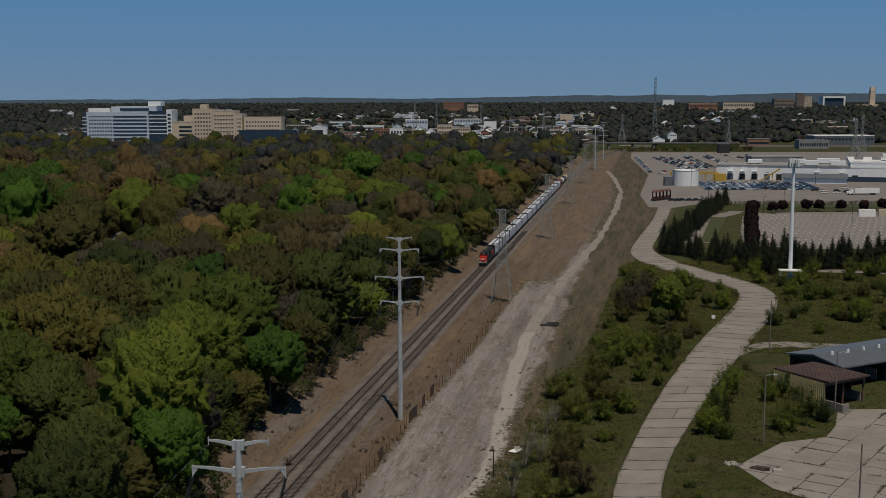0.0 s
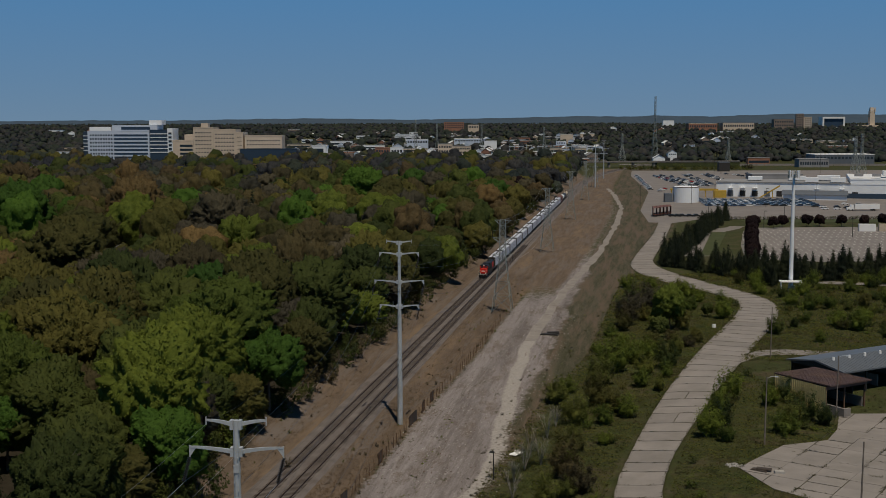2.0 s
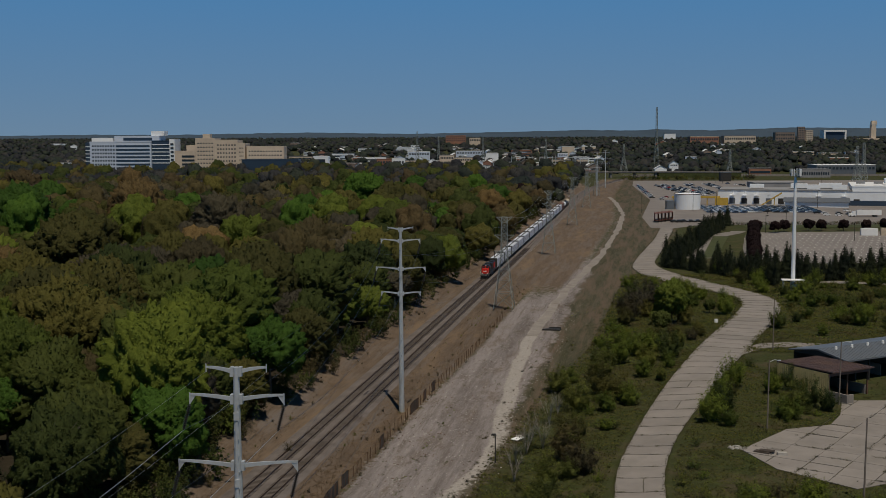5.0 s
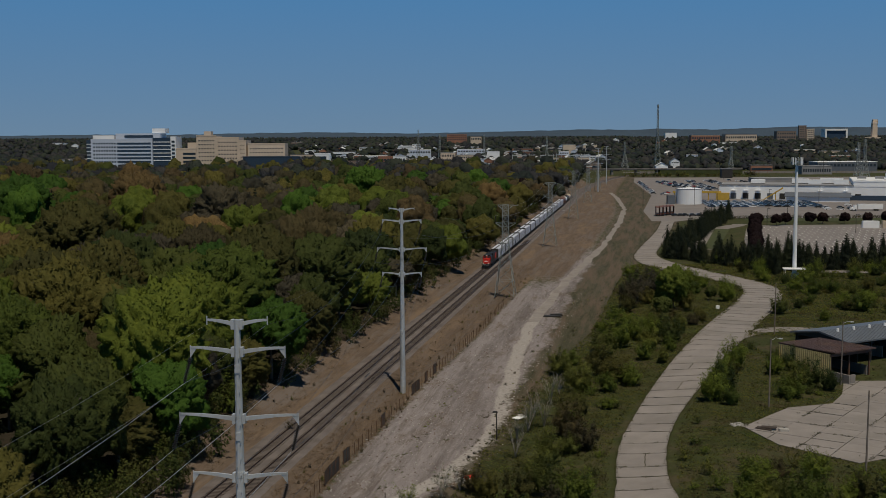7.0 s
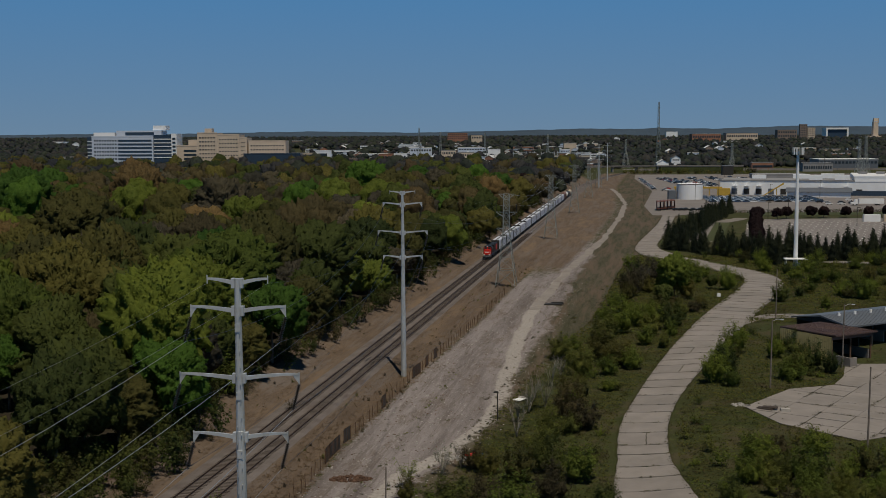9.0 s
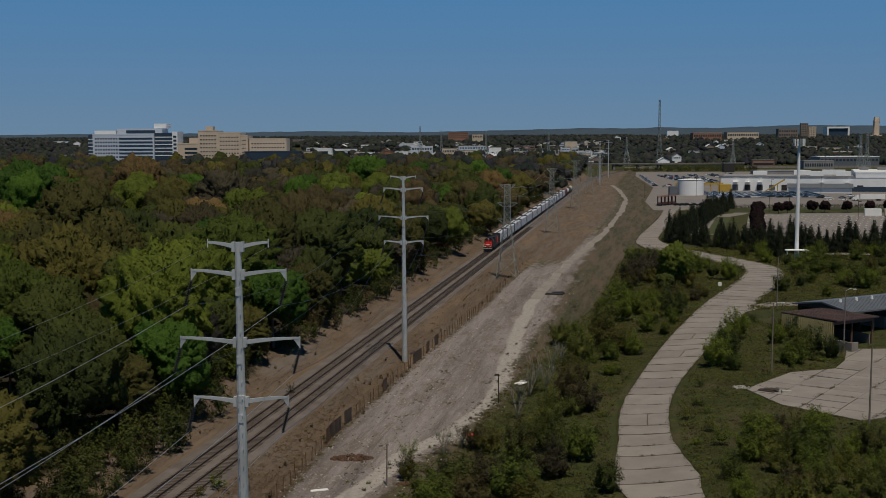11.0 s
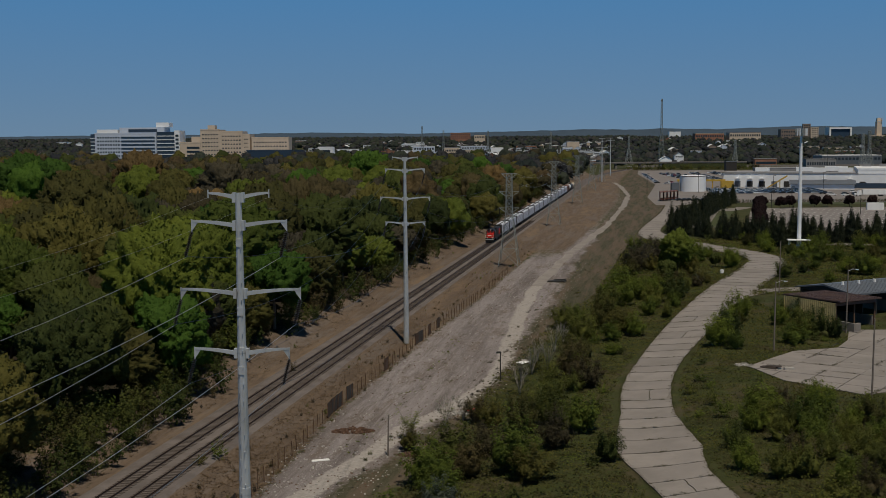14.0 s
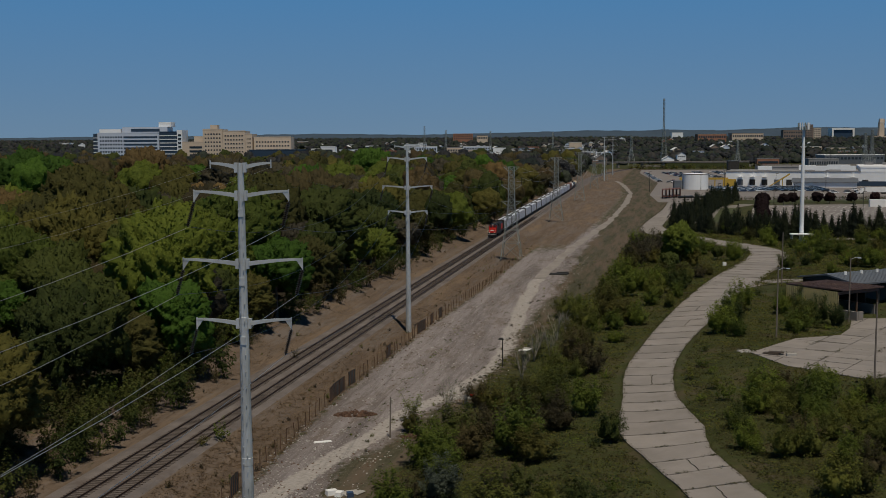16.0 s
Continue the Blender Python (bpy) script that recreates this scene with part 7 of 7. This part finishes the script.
# ---- railway bridge, highway and far masts ----
bridge = thing("road_bridge", pose(142, 1345, 0, 0, 0, 2), "low grey concrete road bridge over the railway", "bridge")
part("deck", Geo().slab((0, 0, 5.6), (200, 10, 6.6)), M["concrete"], bridge)
part("parapet", Geo().slab((0, -0.3, 6.6), (200, 0.1, 7.6)), M["concrete"], bridge)
for x in (20, 48, 76, 100):
    part("pier", Geo().slab((x, 1, 0), (x + 2, 9, 5.6)), M["concrete"], bridge)
part("abutment", Geo().slab((104, 0.2, 0), (200, 9.8, 5.6)), M["lawn"], bridge)
flat("highway", [(215, 1420), (560, 1400), (560, 1420), (215, 1442)], M["asphalt"], 0.3, "distant grey highway behind the plant", "road")
barrier = Geo()
for i in range(34):
    barrier.box((235 + i * 10, 1395 - i * 0.6, 1.2), (9.6, 0.5, 2.4))
solid("highway_barrier", barrier, M["concrete"], "long pale concrete highway barrier", "barrier", kind="structure")

mast = lattice_tower(270.0, 1500.0, 0, 5, 84.0, 4.0, 1.0, False, "radio_mast", "tall slim lattice radio mast", "far masts", 0.13)
for x, y, h, f_ in ((230, 1510, 37, 4.5), (340, 1400, 32, 3.6), (404, 1150, 38, 4.0), (414, 1160, 41, 4.0), (-45, 1900, 50, 3.0), (150, 1750, 40, 3.0), (-10, 1800, 44, 3.0), (60, 1850, 42, 3.0)):
    lattice_tower(x, y, gz1(x, y), 8, h, f_, 1.1, False, "far_lattice_tower", "far lattice tower above the trees", "far masts", 0.13)
for i in range(9):
    sx = 95 + i * 13
    e = thing("substation_frame", pose(sx, 1620 + (i % 3) * 22, gz1(sx, 1640)), "pale steel substation gantry frame", "substation", "substation frames")
    for q in (-4, 4):
        part("column", Geo().tube((q, 0, 0), (q * 0.8, 0, 17), 0.5, 0.3, 4), M["steel"], e)
    part("beam", Geo().box((0, 0, 15), (9, 0.8, 0.8)), M["steel"], e)


# ---- far buildings ----
hosp = thing("white_hospital", pose(0, 1300, 0), "six-storey pale blue-grey hospital with window bands", "hospital")
b = block(hosp, "wall", -394, -326, 0, 40, 0, 43.5, M["blue_wall"], M["grey_roof"])
for z in (40.0, 35.9, 31.9, 27.8, 23.8, 19.7, 15.6):
    window_row(b, -392, -366, 0, z - 1.9, z, 9, M["glass_blue"])
    part("window_band", Geo().slab((-365, -0.2, z - 2.0), (-327.5, 0.3, z)), M["glass_blue"], b)
g_ = block(hosp, "glass_wing", -325.8, -306, 3, 38, 0, 44.5, M["glass_blue"], M["grey_roof"])
for z in (40, 35.9, 31.9, 27.8, 23.8, 19.7):
    part("floor_line", Geo().slab((-325.8, 2.6, z), (-306, 2.95, z + 0.9)), M["white_wall"], g_)
st = block(hosp, "stair_tower", -305.8, -300, 1, 30, 0, 46.5, M["white_wall"])
for i in range(7):
    part("stair_window", Geo().slab((-304.6, 0.7, 14 + i * 4.3), (-301.2, 1.1, 16.2 + i * 4.3)), M["glass"], st)
l_ = block(hosp, "left_wing", -400, -394.2, 4, 36, 0, 43, M["glass_blue"])
for z in (38, 34, 30, 26, 22):
    part("floor_line", Geo().slab((-400, 3.6, z), (-394.2, 3.95, z + 0.8)), M["white_wall"], l_)
p_ = block(hosp, "penthouse", -368, -318, 6, 34, 43.9, 50.0, M["blue_wall"])
part("window_band", Geo().slab((-358, 5.7, 45.2), (-326, 5.95, 48.2)), M["glass_blue"], p_)
block(hosp, "plant_room", -328, -314, 10, 30, 50.3, 55.5, M["white_wall"])
block(hosp, "low_roof_room", -394, -370, 8, 34, 43.9, 48.0, M["white_wall"])

tan_ = thing("tan_hospital", pose(0, 1300, 0), "tan stepped hospital blocks with rows of windows", "hospital")
for x0, x1, z1, dep in ((-300, -277, 33.0, 20), (-276.8, -255, 47.0, 34), (-254.8, -230, 45.0, 34), (-229.8, -222, 41.5, 34), (-220, -179, 38.0, 28)):
    b = block(tan_, "wall", x0, x1, 0, dep, 0, z1, M["beige_wall"], M["grey_roof"])
    z = z1 - 4.5
    while z > 16:
        if x0 > -300:
            window_row(b, x0 + 1.5, x1 - 1.5, 0, z - 1.5, z, max(4, int((x1 - x0) / 3.2)), M["glass"], 0.45)
        else:
            part("window_band", Geo().slab((x0 + 8, -0.2, z - 2.2), (x1 - 1, 0.3, z)), M["glass"], b)
        z -= 4.4
block(tan_, "roof_room", -270, -262, 8, 20, 47.3, 52, M["beige_wall"])
block(tan_, "upper_wing", -288, -277, 6, 30, 33.3, 39.5, M["beige_wall"])
block(tan_, "low_glass_wing", -222, -160, -22, -2, 0, 24.0, M["glass_blue"], M["grey_roof"])
low = thing("white_clinic", pose(0, 1290, 0), "low white clinic block beside the hospital", "clinic")
block(low, "wall", -145, -129, 0, 20, 0, 27.0, M["white_wall"], M["white_roof"])
block(low, "long_wing", -175, -100, 2, 20, 0, 18.5, M["brown_wall"], M["white_roof"])
part("window", Geo().slab((-141, -0.2, 17), (-132, 0.3, 24)), M["glass"], low)


def far_block(name, px0, px1, top, foot, dist, mat, roof, label, category, rows=0, cols=0, gable=False):
    """A far building given by the directions that bound it."""
    k = dist / 2070.0
    x0, x1 = (px0 - 784) * k, (px1 - 784) * k
    z1, z0 = 60.2 - (top - 171) * k, gz1((x0 + x1) / 2, dist) - 1
    e = thing(name, pose(0, dist, 0), label, category)
    dep = max(8, (x1 - x0) * 0.5)
    b = part("wall", Geo().slab((x0, 0, z0), (x1, dep, z1)), mat, e)
    if gable:
        xm, h = (x0 + x1) / 2, (x1 - x0) * 0.32
        part("gable", Geo().extrude(((x0, z1), (x1, z1), (xm, z1 + h)), 0, dep), mat, e)
        part("roof", Geo().poly(((x0 - 0.6, -0.6, z1 - 0.2), (xm, -0.6, z1 + h + 0.3), (xm, dep + 0.6, z1 + h + 0.3), (x0 - 0.6, dep + 0.6, z1 - 0.2))).poly(((xm, -0.6, z1 + h + 0.3), (x1 + 0.6, -0.6, z1 - 0.2), (x1 + 0.6, dep + 0.6, z1 - 0.2), (xm, dep + 0.6, z1 + h + 0.3))), roof, e)
    else:
        part("roof", Geo().slab((x0 - 0.2, -0.2, z1 + 0.01), (x1 + 0.2, dep, z1 + 0.7)), roof, e)
    zb = z1 - (foot - top) * k
    for r in range(rows):
        zt = z1 - (r + 0.35) * (z1 - zb) / rows
        window_row(e, x0 + 1, x1 - 1, 0, zt - 0.45 * (z1 - zb) / rows, zt, cols, M["glass"])
    return e


FAR = (
    ("brick_apartments", 785, 820, 181, 191, 2900, "brick_wall", "brick_wall", "distant orange brick apartment block", 3, 10, False),
    ("tan_house_block", 827, 846, 185, 192, 2800, "beige_wall", "shingle", "distant tan building among trees", 1, 6, False),
    ("white_church", 753, 771, 233, 243, 1480, "white_wall", "white_roof", "white gabled church in the trees", 0, 0, True),
    ("tan_school", 774, 800, 221, 245, 1540, "beige_wall", "grey_roof", "tan flat-roofed school building", 3, 8, False),
    ("tan_school", 801, 832, 225, 245, 1545, "beige_wall", "grey_roof", "tan flat-roofed school wing", 3, 9, False),
    ("warehouse", 719, 757, 212, 219, 1950, "blue_wall", "white_roof", "long pale warehouse roof", 1, 8, False),
    ("warehouse", 803, 852, 211, 216, 2050, "blue_wall", "white_roof", "long pale warehouse roof", 1, 10, False),
    ("warehouse", 856, 878, 215, 220, 1960, "white_wall", "white_roof", "white warehouse in the town", 0, 0, False),
    ("red_store", 663, 689, 228, 237, 1480, "brick_wall", "brick_wall", "dark red brick store", 1, 5, False),
    ("white_store", 690, 713, 227, 238, 1500, "white_wall", "white_roof", "white flat-roofed store in town", 1, 4, False),
    ("brown_hall", 905, 945, 243, 253, 1350, "brown_wall", "shingle", "brown hall with a shallow gable roof", 1, 6, True),
    ("white_house", 985, 997, 263, 274, 1190, "white_wall", "shingle", "white gabled house at the wood's edge", 2, 3, True),
    ("house", 862, 876, 262, 273, 1130, "beige_wall", "shingle", "tan suburban house among trees", 1, 3, True),
    ("house", 880, 892, 258, 268, 1180, "white_wall", "grey_roof", "pale suburban house among trees", 1, 3, True),
    ("house", 895, 906, 268, 278, 1100, "beige_wall", "grey_roof", "pale suburban house among trees", 1, 3, True),
    ("office", 983, 1000, 216, 225, 1950, "blue_wall", "white_roof", "pale blue office block", 2, 5, False),
    ("warehouse", 990, 1012, 203, 212, 2200, "beige_wall", "white_roof", "tan warehouse beyond the trees", 0, 0, False),
    ("warehouse", 1025, 1050, 202, 208, 2500, "beige_wall", "white_roof", "distant tan warehouse roof", 0, 0, False),
    ("white_houses", 1180, 1196, 237, 242, 1500, "white_wall", "shingle", "white gabled houses beyond the highway", 1, 4, True),
    ("tan_tower_block", 1405, 1418, 167, 191, 3300, "brown_wall", "brown_wall", "distant tan tower block", 6, 4, False),
    ("tan_tower_block", 1419, 1432, 173, 191, 3300, "beige_wall", "beige_wall", "distant tan tower block", 5, 4, False),
    ("brick_block", 1366, 1400, 177, 190, 3200, "brown_wall", "brown_wall", "distant dark brick block", 2, 8, False),
    ("brick_school", 1216, 1266, 184, 192, 3000, "brick_wall", "beige_wall", "distant long brick school", 1, 12, False),
    ("tan_mill", 1276, 1331, 183, 191, 3000, "beige_wall", "brown_wall", "distant long tan mill", 1, 14, False),
    ("white_office", 1170, 1190, 178, 182, 3600, "white_wall", "white_roof", "distant white office block", 0, 0, False),
    ("grey_depot", 1412, 1465, 250, 262, 1340, "grey_roof", "grey_roof", "long grey depot behind the plant", 1, 12, False),
    ("grey_depot", 1440, 1545, 242, 251, 1400, "metal_roof", "white_roof", "long dark depot with a pale roof edge", 1, 16, False),
    ("dark_portal", 1271, 1290, 256, 271, 1240, "dark_steel", "metal_roof", "dark open portal building behind the lot", 0, 0, False),
    ("grey_shed", 1330, 1420, 279, 292, 960, "grey_roof", "grey_roof", "grey flat-roofed shed behind the plant", 0, 0, False),
    ("white_shop", 195, 215, 250, 258, 1180, "white_wall", "white_roof", "white low building in the wood", 0, 0, False),
    ("white_shop", 100, 135, 234, 243, 1300, "white_wall", "grey_roof", "white low building in the wood", 1, 5, False),
    ("house", 764, 781, 322, 333, 700, "white_wall", "shingle", "white house among the trees", 1, 3, True),
    ("house", 183, 217, 424, 436, 440, "white_wall", "shingle", "white gabled house with a dark roof in the wood", 1, 3, True),
    ("house", 258, 298, 434, 446, 425, "brown_wall", "shingle", "dark-roofed bungalow in the wood", 1, 4, True),
    ("house", 112, 146, 560, 575, 290, "brown_wall", "shingle", "brown bungalow with a grey roof in the wood", 1, 3, True),
)
for nm, a, b_, t, f_, d, m1, m2, lb, r, c, gab in FAR:
    far_block(nm, a, b_, t, f_, d, M[m1], M[m2], lb, nm.split("_")[-1], r, c, gab)
fr_ = thing("framed_office", pose(0, 3500, 0), "distant white framed office with dark glass front", "office")
part("frame", Geo().slab((1128, 0, 10), (1133, 40, 58)).slab((1190, 0, 10), (1195, 40, 58)).slab((1133, 0, 53), (1190, 40, 58)).slab((1133, 0, 10), (1190, 40, 27)), M["white"], fr_)
part("glass", Geo().slab((1133.2, 4, 27), (1189.8, 38, 52.8)), M["glass_blue"], fr_)
bell = thing("stone_tower", pose(1295, 3560, 0), "distant tall stone tower with an open crown", "tower")
part("shaft", Geo().box((0, 0, 45), (16, 16, 60), 0, 0.9), M["beige_wall"], bell)
part("crown", Geo().box((0, 0, 81), (13, 13, 10), 0, 0.8).box((-7, -8, 79), (2, 2, 14)).box((7, -8, 79), (2, 2, 14)), M["beige_wall"], bell)
part("base", Geo().box((-10, 0, 24), (70, 30, 18)), M["beige_wall"], bell)
# rooftops of the town scattered in the distant trees
tr_ = random.Random(17)
for i in range(210):
    town = i > 60
    d = 1440 + 1250 * tr_.random() ** 1.3 if town else tr_.uniform(1380, 3000)
    px = tr_.uniform(510, 1060) if town else tr_.uniform(20, 1540)
    x = (px - 784) / 2070 * d
    w_, dp, h_ = tr_.choice((9, 11, 14, 18, 26, 40)), tr_.uniform(8, 20), tr_.uniform(4.0, 7.5) + (2.5 if not town else 0)
    e = thing("town_building", pose(x, d, gz1(x, d), 0, 0, tr_.uniform(-18, 18)), tr_.choice(("pale flat-roofed building in the town", "small white building in the town", "tan low building in the town")), "building", "town buildings")
    wall_ = tr_.choice((M["white_wall"], M["beige_wall"], M["brown_wall"], M["blue_wall"], M["brick_wall"], M["white_wall"]))
    part("wall", Geo().slab((-w_ / 2, 0, -1), (w_ / 2, dp, h_)), wall_, e)
    roof_ = tr_.choice((M["white_roof"], M["white_roof"], M["grey_roof"], M["shingle"]))
    if w_ < 15:
        part("gable", Geo().extrude(((-w_ / 2, h_ + 0.01), (w_ / 2, h_ + 0.01), (0, h_ + w_ * 0.28)), 0.3, dp - 0.3), wall_, e)
        for sx in (-1, 1):
            part("roof", Geo().poly(((sx * (w_ / 2 + 0.6), -0.4, h_ - 0.1), (0, -0.4, h_ + w_ * 0.28 + 0.3), (0, dp + 0.4, h_ + w_ * 0.28 + 0.3), (sx * (w_ / 2 + 0.6), dp + 0.4, h_ - 0.1))), roof_, e)
    else:
        part("roof", Geo().slab((-w_ / 2 - 0.3, -0.3, h_ + 0.01), (w_ / 2 + 0.3, dp + 0.3, h_ + 0.6)), roof_, e)
    part("window_band", Geo().slab((-w_ / 2 + 1, -0.15, h_ * 0.35), (w_ / 2 - 1, 0.1, h_ * 0.65)), M["glass"], e)
for i in range(16):
    d, px = tr_.uniform(1480, 2300), tr_.uniform(520, 1050)
    x, w_, dp = (px - 784) / 2070 * d, tr_.uniform(30, 70), tr_.uniform(20, 50)
    flat("town_lot", [(x - w_, d), (x + w_, d + 4), (x + w_, d + dp), (x - w_, d + dp)], M["asphalt"], 0.25 + 0.02 * i, "pale asphalt lot among the town's buildings", "car park")

# ---- wooded hills on the skyline, their haze painted as blue-grey ----
HILLS = ((-400, 177), (0, 176), (150, 174.5), (300, 175.5), (450, 173), (560, 172), (720, 175), (900, 172), (1040, 169), (1100, 170.5), (1160, 168.5), (1250, 170.5), (1400, 166), (1568, 168), (2000, 171))
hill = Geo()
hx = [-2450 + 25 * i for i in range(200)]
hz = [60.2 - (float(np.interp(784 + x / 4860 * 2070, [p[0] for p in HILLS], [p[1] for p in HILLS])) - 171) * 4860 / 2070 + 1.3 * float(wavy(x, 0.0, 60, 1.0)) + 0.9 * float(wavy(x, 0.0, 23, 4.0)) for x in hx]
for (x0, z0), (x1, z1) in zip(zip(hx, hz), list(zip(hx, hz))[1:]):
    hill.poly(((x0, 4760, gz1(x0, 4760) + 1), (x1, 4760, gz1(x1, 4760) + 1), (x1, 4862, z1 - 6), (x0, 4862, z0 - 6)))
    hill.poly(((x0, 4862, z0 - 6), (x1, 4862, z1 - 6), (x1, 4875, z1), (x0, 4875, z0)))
solid("backdrop", hill, M["hazed_hill"], "long wooded hills along the skyline, painted blue-grey with haze", "hills", kind="structure")
